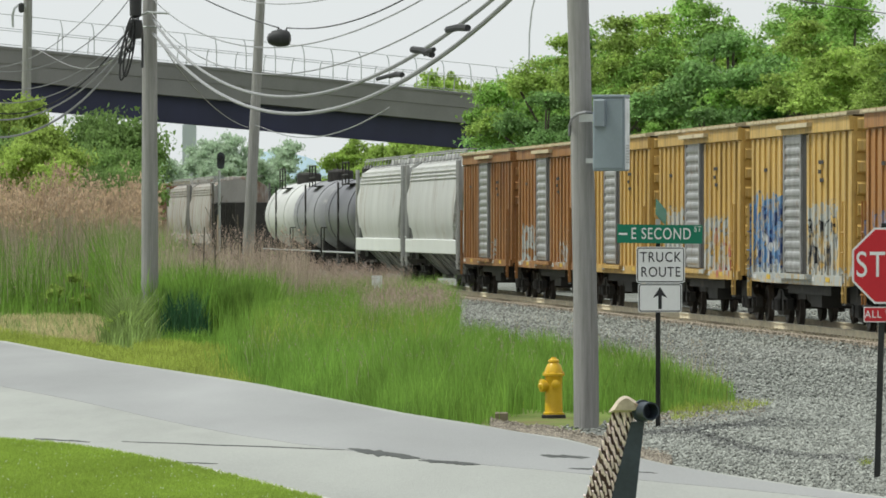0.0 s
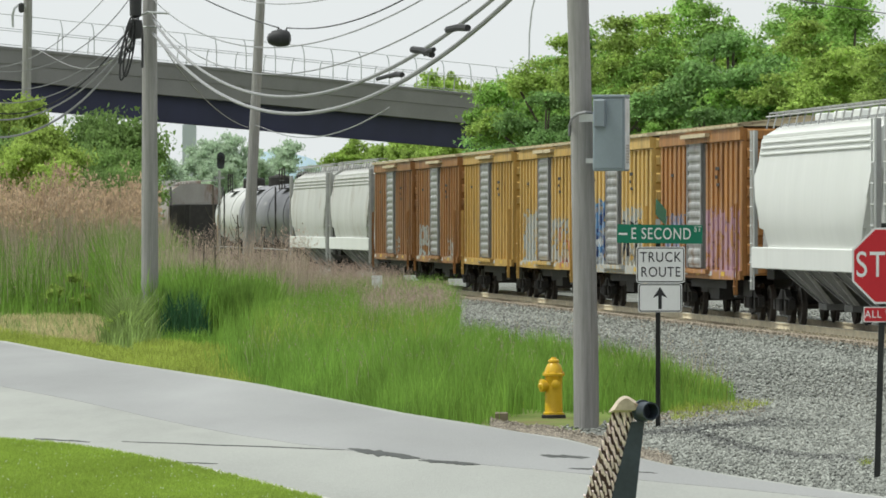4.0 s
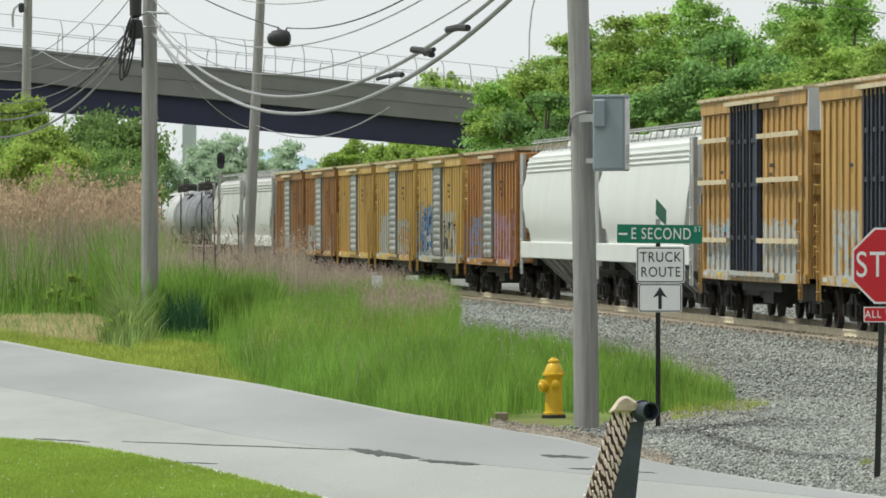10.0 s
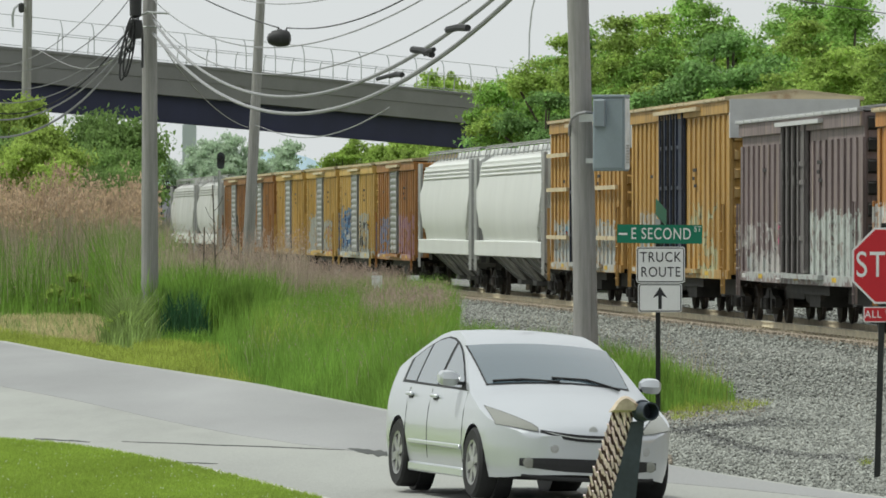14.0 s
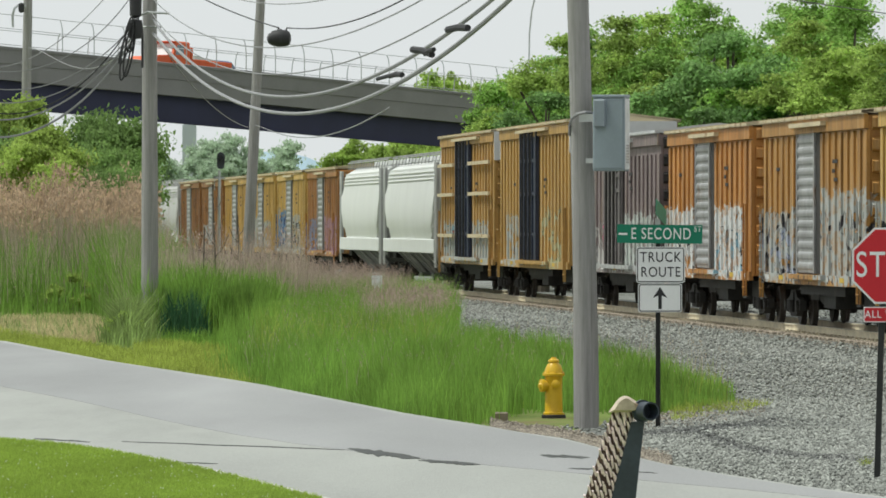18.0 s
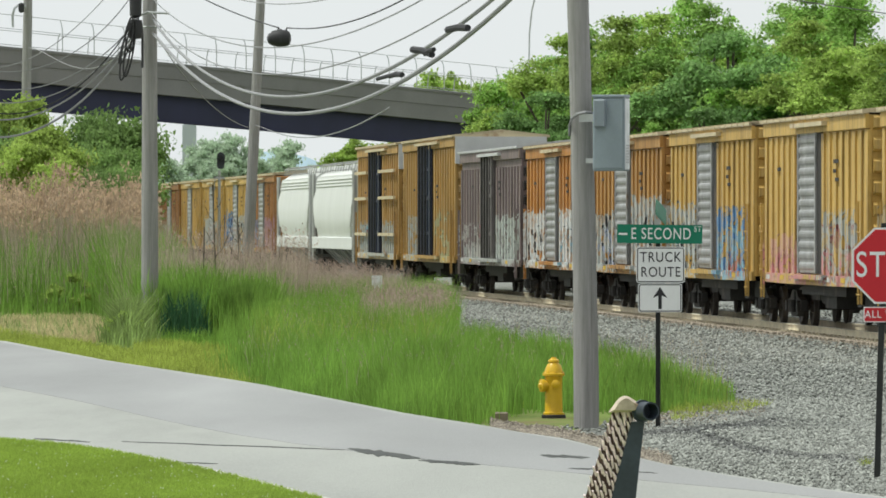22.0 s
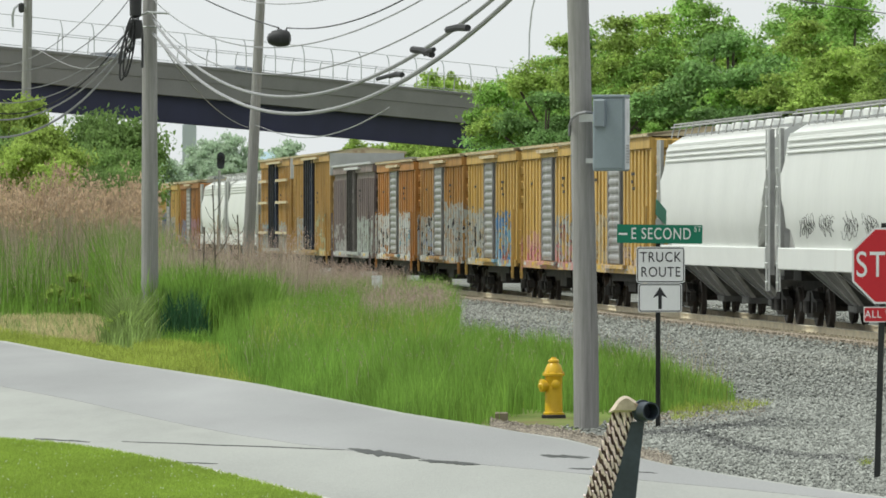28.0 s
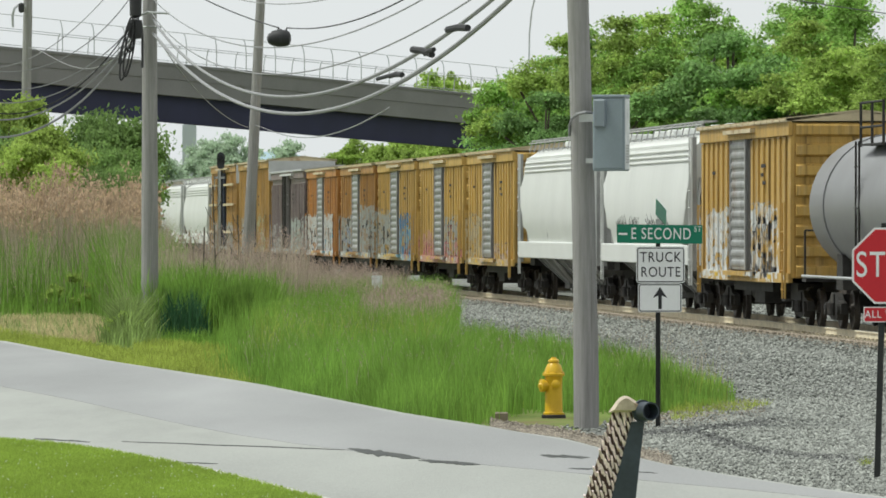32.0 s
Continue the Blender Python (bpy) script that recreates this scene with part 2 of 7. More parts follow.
def part(name, shape, material, parent, label="", smooth=False, at=None):
    return link(name, shape.mesh(name, material, smooth), parent, at, label)


def thing(name, label, category, at=None, group="", kind=""):
    ob = new(name)
    if at is not None:
        ob.matrix_basis = at
    return tagged(ob, label, category, group, kind)


def solo(name, shape, material, label, category, at=None, group="", kind="", smooth=False):
    return tagged(link(name, shape.mesh(name, material, smooth), None, at), label, category, group, kind)


# ---- the railway line: centre line by distance along it ----
TRACK_X, TRACK_Y, TRACK_PHI, TRACK_K, RAIL_Z = 8.709, 150.0, 0.091247, 6.4085e-5, 0.238
SPEED = 8.336


def on_track(u, off=0.0):
    """Place and heading of a point u metres along the line, off metres to its left."""
    th = TRACK_PHI + TRACK_K * u
    x = TRACK_X + (math.cos(th) - math.cos(TRACK_PHI)) / TRACK_K - off * math.cos(th)
    y = TRACK_Y + (math.sin(th) - math.sin(TRACK_PHI)) / TRACK_K - off * math.sin(th)
    return x, y, th


def track_pose(u):
    """Pose of a car: its x axis ahead along the line, y to the left, z from the rail top."""
    x, y, th = on_track(u)
    return pose(x, y, RAIL_Z, 0, 0, 90 + math.degrees(th))


# ---- ground, road, lawn, ballast ----
def undulate(x, y):
    return 0.05 * noise.noise((x * 0.15, y * 0.08, 0.0)) + 0.02 * noise.noise((x * 0.9, y * 0.5, 3.0))


def sheet(name, material, xs, ys, height, label, category):
    s = Shape()
    n = len(xs)
    s.v = [(x, y, height(x, y)) for y in ys for x in xs]
    s.f = [(j * n + i, j * n + i + 1, (j + 1) * n + i + 1, (j + 1) * n + i) for j in range(len(ys) - 1) for i in range(n - 1)]
    return solo(name, s, material, label, category, kind="structure", smooth=True)


def ground_z(x, y):
    z = -0.17 + undulate(x, y) * (1 if y < 600 else 0)
    if y > 700:
        z += 0.0
    return z


axis_x = sorted(set([-4500, -1500, -500, -200, -100, -60, -40] + [-30 + 0.75 * i for i in range(81)] + [40, 60, 100, 200, 500, 1500, 4500]))
axis_y = sorted(set([-400, -100, -30, 0, 20] + [30 + 2.0 * i for i in range(160)] + [360, 400, 450, 520, 640, 800, 1200, 2000, 4500]))
ground = sheet("ground", soil, axis_x, axis_y, ground_z, "rough green verge and open ground", "ground")


def strip(name, material, near, far, label, category, z=0.0, steps=40, crown=0.0, thick=0.25):
    """A slab between two polylines of equally many (x, y) points."""
    def along(pts, t):
        f = t * (len(pts) - 1)
        i = min(int(f), len(pts) - 2)
        a, b = Vector(pts[i]), Vector(pts[i + 1])
        return a.lerp(b, f - i)
    s = Shape()
    m = 8
    for i in range(steps + 1):
        a, b = along(near, i / steps), along(far, i / steps)
        for k in range(m + 1):
            p = a.lerp(b, k / m)
            s.v.append((p.x, p.y, z + crown * (1 - (2 * k / m - 1) ** 2)))
    s.f = [(i * (m + 1) + k, (i + 1) * (m + 1) + k, (i + 1) * (m + 1) + k + 1, i * (m + 1) + k + 1) for i in range(steps) for k in range(m)]
    rim = [i * (m + 1) for i in range(steps + 1)] + [steps * (m + 1) + k for k in range(1, m + 1)] + [i * (m + 1) + m for i in range(steps - 1, -1, -1)] + [k for k in range(m - 1, 0, -1)]
    o = len(s.v)
    s.v += [(s.v[i][0], s.v[i][1], z - thick) for i in rim]
    s.f += [(rim[j], rim[(j + 1) % len(rim)], o + (j + 1) % len(rim), o + j) for j in range(len(rim))]
    return solo(name, s, material, label, category, kind="structure")


road_far = [(-35.81, 222.33), (-9.45, 143.37), (-7.55, 131.15), (-5.94, 120.86), (-4.63, 113.80), (-2.93, 104.45), (-1.46, 94.34), (-0.47, 87.57), (0.46, 82.62), (0.91, 79.69), (1.41, 77.37), (1.92, 72.21), (2.30, 68.98), (2.86, 65.87), (3.39, 63.31), (4.00, 60.68), (5.20, 55.00), (6.40, 48.00), (7.20, 40.00), (7.60, 28.00), (7.80, 10.00), (7.80, -40.00), (7.80, -120.00)]
road_near = [(-27.48, 117.17), (-5.04, 76.36), (-4.30, 74.80), (-3.55, 72.21), (-2.81, 68.98), (-2.11, 65.43), (-1.60, 62.63), (-1.25, 60.68), (-0.95, 59.00), (-0.60, 57.00), (-0.20, 55.00), (0.20, 53.00), (0.55, 51.00), (0.90, 49.00), (1.20, 47.00), (1.50, 45.00), (1.75, 42.00), (1.95, 39.00), (2.05, 35.00), (2.10, 25.00), (2.10, 10.00), (2.10, -40.00), (2.10, -120.00)]
road = strip("road", asphalt, road_near, road_far, "pale worn asphalt street with tar-filled cracks", "road", z=0.0, steps=60)
lawn = strip("lawn", lawn_soil, [(-41.48, 103.17), (-19.64, 62.36), (-19.50, 60.80), (-19.35, 58.21), (-19.21, 54.98), (-19.11, 51.43), (-19.20, 48.63), (-19.45, 46.68), (-19.75, 45.00), (-20.00, 43.00), (-20.20, 41.00), (-20.40, 39.00), (-20.65, 37.00), (-20.90, 35.00), (-21.20, 33.00), (-21.50, 31.00), (-21.85, 28.00), (-22.25, 25.00), (-22.75, 21.00), (-23.30, 11.00), (-23.90, -4.00), (-24.50, -54.00), (-25.10, -134.00)], [(-27.48, 117.17), (-5.04, 76.36), (-4.30, 74.80), (-3.55, 72.21), (-2.81, 68.98), (-2.11, 65.43), (-1.60, 62.63), (-1.25, 60.68), (-0.95, 59.00), (-0.60, 57.00), (-0.20, 55.00), (0.20, 53.00), (0.55, 51.00), (0.90, 49.00), (1.20, 47.00), (1.50, 45.00), (1.75, 42.00), (1.95, 39.00), (2.05, 35.00), (2.10, 25.00), (2.10, 10.00), (2.10, -40.00), (2.10, -120.00)], "short mown green lawn beside the street", "lawn", z=0.02, thick=0.2)

# ballast bed: a long low bank along the line
ball = Shape()
us = [-320 + 5 * i for i in range(164)]
prof = [(0.0, 1.0, -0.16), (0.0, 0.85, -0.09), (0.0, 0.5, -0.07), (3.2, 0, -0.04), (2.2, 0, -0.025), (1.7, 0, 0.0), (0.0, 0, 0.02), (-1.7, 0, 0.0), (-3.4, 0, -0.04), (-9.0, 0, -0.06), (-12.0, 0, -0.3)]


def gravel_width(y):
    """How far the gravel reaches to the left of the line at a distance y."""
    steps = [(-400, 10), (55, 10), (60, 15), (82, 14.5), (87, 12.3), (91, 10.9), (96, 9.6), (104, 8.6), (120, 8.2), (150, 8.6), (200, 5.0), (240, 3.6), (900, 3.6)]
    for (a, wa), (b, wb) in zip(steps, steps[1:]):
        if a <= y < b:
            return wa + (wb - wa) * (y - a) / (b - a)
    return 3.6


for u in us:
    wide = gravel_width(on_track(u, 8)[1])
    for off, share, z in prof:
        if share:
            off = 3.3 + (wide - 3.3) * share
        x, y, th = on_track(u, off)
        ball.v.append((x, y, z + 0.03 * noise.noise((x, y * 0.5, 1.0)) * (1 if abs(off) > 1.8 else 0.3)))
k = len(prof)
ball.f = [(i * k + j, i * k + j + 1, (i + 1) * k + j + 1, (i + 1) * k + j) for i in range(len(us) - 1) for j in range(k - 1)]
solo("ballast_bed", ball, gravel_mat, "bank of crushed grey ballast under the track", "ballast", kind="structure", smooth=True)

for side in (1, -1):
    rail = Shape()
    head = Shape()
    for off, z0, z1, hw in ((0.75, -0.172, -0.15, 0.07), (0.75, -0.15, -0.035, 0.012), (0.75, -0.035, -0.004, 0.037)):
        rings = []
        for u in us:
            ring = []
            for o, z in ((hw, z0), (-hw, z0), (-hw, z1), (hw, z1)):
                x, y, th = on_track(u, side * off + o)
                ring.append((x, y, RAIL_Z + z))
            rings.append(ring)
        rail.loft(rings)
    rings = []
    for u in us:
        ring = []
        for o, z in ((0.034, -0.004), (-0.034, -0.004), (-0.03, 0.0), (0.03, 0.0)):
            x, y, th = on_track(u, side * 0.75 + o)
            ring.append((x, y, RAIL_Z + z))
        rings.append(ring)
    head.loft(rings)
    r = solo("rail", rail, rail_steel, "rusty steel rail with a worn bright head", "rail", kind="structure", group="rails of the line")
    part("rail_head", head, rail_head_m, r)

# ---- road bridge ----
BA, BB = Vector((-26.1, 396.0, 12.96)), Vector((0.9, 435.0, 11.03))
bd = (BB - BA)
bdir = Vector((bd.x, bd.y, 0)).normalized()
bperp = Vector((-bdir.y, bdir.x, 0))
BLEN = Vector((bd.x, bd.y, 0)).length


def on_bridge(a, across=0.0, up=0.0):
    """a metres from the first point along the deck, across metres to the far side, up metres over the parapet's top."""
    return Vector((BA.x, BA.y, BA.z + bd.z * a / BLEN + up)) + bdir * a + bperp * across


def beam(shape, a0, a1, c0, c1, u0, u1, steps=12):
    rings = []
    for i in range(steps + 1):
        a = a0 + (a1 - a0) * i / steps
        rings.append([on_bridge(a, c0, u0), on_bridge(a, c1, u0), on_bridge(a, c1, u1), on_bridge(a, c0, u1)])
    return shape.loft(rings)


bridge = thing("road_bridge", "grey concrete road bridge on dark blue girders over the railway", "bridge", kind="structure")
A0, A1 = -45, 125
part("parapet", beam(beam(Shape(), A0, A1, 0.0, 0.3, -0.95, 0.0), A0, A1, -0.06, 0.36, -0.12, 0.02), concrete, bridge)
part("deck", beam(Shape(), A0, A1, 0.05, 9.0, -1.93, -0.96), concrete, bridge, "concrete deck slab")
part("parapet", beam(Shape(), A0, A1, 8.7, 9.0, -0.95, 0.0), concrete, bridge)
for c, foot in ((0.5, -3.5), (2.5, -3.3), (4.5, -3.1), (6.5, -2.9), (8.4, -2.7)):
    g = Shape()
    beam(g, A0, A1, c, c + 0.05, foot, -1.94)
    beam(g, A0, A1, c - 0.22, c + 0.27, foot - 0.06, foot)
    part("girder", g, girder_paint, bridge, "dark blue steel girder")
for c, n0 in ((0.15, 0), (8.85, 1)):
    for i in range(-12, 40):
        p = Shape()
        pts = [on_bridge(3.08 * i + 1.4 * n0, c, z) + bperp * (d if n0 == 0 else -d) for z, d in ((0, 0), (1.1, 0), (1.5, 0.03), (1.8, 0.1), (1.97, 0.2))]
        part("fence_post", p.pipe(pts, 0.035, 6), galv, bridge)
    for z, d in ((0.05, 0), (1.0, 0), (1.97, 0.2)):
        p = Shape()
        p.pipe([on_bridge(A0 + (A1 - A0) * j / 8, c, z) + bperp * (d if n0 == 0 else -d) for j in range(9)], 0.022, 5)
        part("fence_rail", p, galv, bridge)


# ---- utility poles ----
def utility_pole(x, y, z, h, r, lean, label, bend=1.0):
    """A round tapered wooden pole; lean is the sideways shift at its top."""
    s = Shape()
    rings = []
    for i in range(13):
        t = i / 12
        rr = r * (1.06 - 0.3 * t) * (1 + 0.02 * math.sin(i * 2.1))
        rings.append([(lean * t ** bend + rr * math.cos(a * math.pi / 8), rr * math.sin(a * math.pi / 8), h * t) for a in range(16)])
    s.loft(rings)
    p = thing("utility_pole", label, "utility pole", pose(x, y, z), group="poles along the street")
    part("shaft", s, pole_wood, p, smooth=True)
    return p


pole_a = utility_pole(1.815, 85.0, -0.12, 9.5, 0.152, -0.27, "weathered grey wooden utility pole carrying a steel cabinet", 1.6)
pole_b = utility_pole(-6.57, 150.5, -0.15, 10.5, 0.19, 0.0, "weathered grey wooden utility pole with cable splices")
pole_c = utility_pole(-6.75, 230.0, -0.15, 10.5, 0.2, 0.52, "leaning grey wooden utility pole behind the reeds")
pole_d = utility_pole(-16.9, 270.0, -0.15, 13.0, 0.22, 0.25, "grey wooden utility pole with a street lamp arm")


# ---- the freight train ----
def painted(name, base, rust, at, patches=()):
    m = shade(name, base, 0.6, vary=0.22, scale=1.0, fine=24, stain=rust, stain_at=at, stain_scale=0.9, stretch=(1, 1, 0.35))
    streaks(m, tuple(0.35 * c + 0.36 * k for c, k in zip(base, (1.0, 0.8, 0.5))), 0.56, 0.6, (4.0, 4.0, 0.25))
    streaks(m, tuple(0.42 * c for c in base), 0.52, 0.8, (7.0, 7.0, 0.3))
    streaks(m, (0.07, 0.045, 0.03), 0.62, 0.8, (9.0, 9.0, 0.6))
    return tags_on(m, patches) if patches else m


tape_yellow = shade("reflector_yellow", (0.55, 0.36, 0.02), 0.5, vary=0.3, scale=4)
tape_white = shade("reflector_white", (0.55, 0.55, 0.53), 0.5, vary=0.3, scale=4)
grey_roof = shade("roof_galvanised", (0.52, 0.52, 0.52), 0.5, vary=0.1)
sign_dark = shade("stencil_black", (0.03, 0.028, 0.026), 0.8, vary=0.3)
cream = shade("roof_cream", (0.52, 0.44, 0.29), 0.7, vary=0.2, scale=1.0, stain=(0.28, 0.16, 0.08), stain_at=0.58)
door_silver = shade("door_galvanised", (0.3, 0.3, 0.298), 0.5, metal=0.25, vary=0.4, scale=2, stain=(0.2, 0.14, 0.1), stain_at=0.57, stretch=(1, 1, 0.6))
door_dark = shade("door_dark_blue", (0.022, 0.028, 0.05), 0.6, vary=0.4, scale=2, stain=(0.16, 0.17, 0.19), stain_at=0.66)


def wheelset(parent, mesh_w, x):
    link("wheelset", mesh_w, parent, pose(x, 0, 0))


def make_shared():
    w = Shape()
    for s in (1, -1):
        w.turn([(0.05, s * 0.67), (0.44, s * 0.68), (0.445, s * 0.71), (0.419, s * 0.725), (0.415, s * 0.80), (0.36, s * 0.81), (0.30, s * 0.77), (0.14, s * 0.76), (0.12, s * 0.83), (0.09, s * 0.84)], (0, 0, 0.419), 1, 20)
    w.rod((0, -0.95, 0.419), (0, 0.95, 0.419), 0.075, 10)
    f = Shape()
    for s in (1, -1):
        y0, y1 = sorted((s * 0.93, s * 1.07))
        f.prism([(-1.05, 0.34), (-1.05, 0.56), (-0.6, 0.62), (-0.32, 0.78), (0.32, 0.78), (0.6, 0.62), (1.05, 0.56), (1.05, 0.34), (0.7, 0.36), (0.38, 0.2), (-0.38, 0.2), (-0.7, 0.36)], y0, y1)
        for x in (-0.84, 0.84):
            f.rod((x, s * 0.9, 0.43), (x, s * 1.14, 0.43), 0.13, 10)
        for x in (-0.16, 0.0, 0.16):
            f.rod((x, s * 1.12, 0.3), (x, s * 1.12, 0.56), 0.07, 8)
    f.box(-0.2, 0.2, -1.1, 1.1, 0.45, 0.75)
    c = Shape()
    c.box(-0.55, 0.0, -0.16, 0.16, 0.72, 1.0).bevel_box(-0.02, 0.3, -0.14, 0.14, 0.72, 1.02, 0.04)
    return w.mesh("wheelset", wheel_steel, True), f.mesh("truck_frame", black_steel), c.mesh("coupler", black_steel)


WHEELS, FRAME, COUPLER = make_shared()


def running_gear(car, half, centre):
    """Two trucks and two couplers."""
    for s in (1, -1):
        tr = link("truck", FRAME, car, pose(s * centre, 0, 0))
        for x in (-0.84, 0.84):
            link("wheelset", WHEELS, tr, pose(x, 0, 0))
        link("coupler", COUPLER, car, pose(s * half, 0, 0, 0, 0, 0 if s > 0 else 180))


def ladder(car, x, y, z0, z1, w=0.4, along=True, mat=None, label=""):
    s = Shape()
    n = int((z1 - z0) / 0.42)
    for k in (-w / 2, w / 2):
        s.box(x + (k if along else 0) - 0.02, x + (k if along else 0) + 0.02, y + (0 if along else k) - 0.02, y + (0 if along else k) + 0.02, z0, z1)
    for i in range(n):
        z = z0 + 0.2 + i * 0.42
        a = (x - w / 2, y + 0.03, z) if along else (x - 0.03, y - w / 2, z)
        b = (x + w / 2, y + 0.03, z) if along else (x - 0.03, y + w / 2, z)
        s.rod(a, b, 0.014, 5)
    part("ladder", s, mat or black_steel, car, label)


def boxcar(label, paint, pitch, top=4.6, door_x=0.9, door_w=2.6, door_mat=None, door_kind="corrugated", roof_mat=None, end_mat=None, ribs=18, bars=False, rib_paint=None, sill_paint=None, rib_top=0.3, deep=0.046):
    car = thing("boxcar", label, "boxcar", group="cars of the freight train")
    half = pitch / 2 - 0.98
    roof_mat, end_mat, rib_paint, sill_paint = roof_mat or cream, end_mat or paint, rib_paint or paint, sill_paint or paint
    low, eave = 1.06, top - 0.16
    part("body", Shape().box(-half, half, -1.47, 1.47, low, eave), paint, car)
    # side posts
    rib = Shape().prism([(-0.17, -0.03), (0.17, -0.03), (0.162, deep), (-0.162, deep)], 0, 1)
    rib.v = [(x, z, y * (eave - low - rib_top)) for x, y, z in rib.v]
    rib_me = rib.mesh("side_post", rib_paint)
    near_side = rib.v
    clear = door_w / 2 + 0.1
    spots = []
    for i in range(ribs):
        x = -half + 0.14 + (2 * half - 0.28) * i / (ribs - 1)
        if not (door_x - clear - (0.7 if door_kind == "corrugated" else 0) < x < door_x + clear):
            spots.append(x)
    for x in spots:
        own = Shape()
        own.v, own.f = [(a + x, b + 1.47, c + low) for a, b, c in near_side], rib.f
        part("side_post", own, rib_paint, car)
        link("side_post", rib_me, car, pose(x, -1.47, low, 0, 0, 180))
    # sills and chords
    for s in (1, -1):
        y0, y1 = sorted((s * 1.475, s * 1.56))
        part("top_chord", Shape().box(-half, half, y0, y1, eave - 0.27, eave + 0.02), paint, car)
        part("roof_edge", Shape().box(-half - 0.03, half + 0.03, *sorted((s * 1.50, s * 1.61)), eave + 0.02, eave + 0.085), roof_mat, car)
        part("side_sill", Shape().prism([(-half, low + 0.1), (-half, low - 0.1), (-half + 1.6, low - 0.11), (door_x - 3.2, low - 0.12), (door_x + 3.2, low - 0.12), (half - 1.6, low - 0.11), (half, low - 0.1), (half, low + 0.1)], y0, y1), sill_paint, car)
    # roof with seams
    roof = Shape()
    n = 15
    arc = [(-1.62, eave + 0.04), (1.62, eave + 0.04), (1.62, eave + 0.09), (0, top + 0.1), (-1.62, eave + 0.09)]
    roof.loft([[(x, y, z) for y, z in arc] for x in (-half - 0.05, half + 0.05)])
    part("roof", roof, roof_mat, car)
    rs = Shape().loft([[(x, y, z) for y, z in ((-1.635, eave + 0.03), (-1.635, eave + 0.11), (0, top + 0.13), (1.635, eave + 0.11), (1.635, eave + 0.03), (1.6, eave + 0.03), (0, top + 0.08), (-1.6, eave + 0.03))] for x in (-0.05, 0.05)]).mesh("roof_seam", roof_mat)
    for i in range(n + 1):
        link("roof_seam", rs, car, pose(-half + 2 * half * i / n, 0, 0))
    # ends with horizontal corrugation
    for s in (1, -1):
        z = low
        while z < eave - 0.2:
            part("end_rib", Shape().prism([(s * half, z), (s * (half + 0.11), z + 0.05), (s * (half + 0.11), z + 0.24), (s * half, z + 0.29)], -1.4, 1.4), end_mat, car)
            z += 0.44
        ladder(car, s * (half - 0.35), 1.62, low - 0.45, 2.7, mat=rib_paint)
        part("step", Shape().box(s * (half - 0.35) - 0.25, s * (half - 0.35) + 0.25, 1.5, 1.62, low - 0.5, low - 0.46), black_steel, car)
    # doors
    for s in (1, -1):
        d = Shape()
        y = 1.5
        z0, z1 = low + 0.12, eave - 0.12
        if door_kind == "corrugated":
            m = 14
            fold = [(y, z0)]
            for i in range(m):
                za, h = z0 + (z1 - z0) * i / m, (z1 - z0) / m
                fold += [(y + 0.012, za + 0.02), (y + 0.016, za + 0.30 * h), (y + 0.036, za + 0.5 * h), (y + 0.042, za + 0.74 * h), (y + 0.036, za + 0.93 * h)]
            fold += [(y + 0.012, z1), (y, z1)]
            d.loft([[(x, yy, zz) for yy, zz in fold] for x in (door_x - door_w / 2, door_x + door_w / 2)])
        else:
            d.box(door_x - door_w / 2, door_x + door_w / 2, y, y + 0.05, z0, z1)
        ob = part("door", d, door_mat or door_silver, car, at=pose(0, 0, 0, 0, 0, 0) if s > 0 else Matrix.Diagonal((1, -1, 1, 1)))
        if door_kind == "corrugated" and s > 0:
            for e0, e1 in ((-door_w / 2 - 0.03, -door_w / 2 + 0.12), (door_w / 2 - 0.12, door_w / 2)):
                part("door_stile", Shape().bevel_box(door_x + e0, door_x + e1, 1.49, 1.552, z0, z1, 0.008), door_mat or door_silver, ob)
        if door_kind == "plug" and s > 0:
            for i in range(5):
                x = door_x - door_w / 2 + 0.12 + (door_w - 0.24) * i / 4
                part("door_stile", Shape().box(x - 0.07, x + 0.07, y + 0.05, y + 0.1, z0, z1), door_mat, ob)
            for zz in (z0 + 0.7, z0 + 1.9, z1 - 0.9):
                part("door_rail", Shape().box(door_x - door_w / 2, door_x + door_w / 2, y + 0.05, y + 0.085, zz, zz + 0.1), door_mat, ob)
            for i in (1, 2, 3):
                x = door_x - door_w / 2 + 0.34 + (door_w - 0.24) * i / 4
                part("lock_rod", Shape().rod((x, y + 0.12, z0), (x, y + 0.12, z1), 0.03, 6), black_steel, ob)
        if s > 0:
            part("door_track", Shape().box(door_x - door_w * 1.2, door_x + door_w * 0.6, 1.5, 1.68, low + 0.0, low + 0.1), sill_paint, car)
            part("door_track", Shape().box(door_x - door_w * 1.2, door_x + door_w * 0.6, 1.562, 1.68, eave - 0.14, eave - 0.05), roof_mat, car)
            if door_kind == "corrugated":
                # black slab and post stand for the shaded gap and door edge
                part("door_gap", Shape().box(door_x - door_w / 2 - 0.62, door_x - door_w / 2 - 0.03, 1.46, 1.50, z0, z1), black_steel, car)
                part("door_post", Shape().bevel_box(door_x + door_w / 2 + 0.01, door_x + door_w / 2 + 0.11, 1.475, 1.548, z0, z1, 0.01), black_steel, car)
    for k in range(7):
        x = -half + 0.8 + (2 * half - 1.6) * k / 6
        part("reflector_tape", Shape().box(x - 0.3, x + 0.3, 1.561, 1.566, low - 0.04, low + 0.06), tape_yellow if k % 2 else tape_white, car)
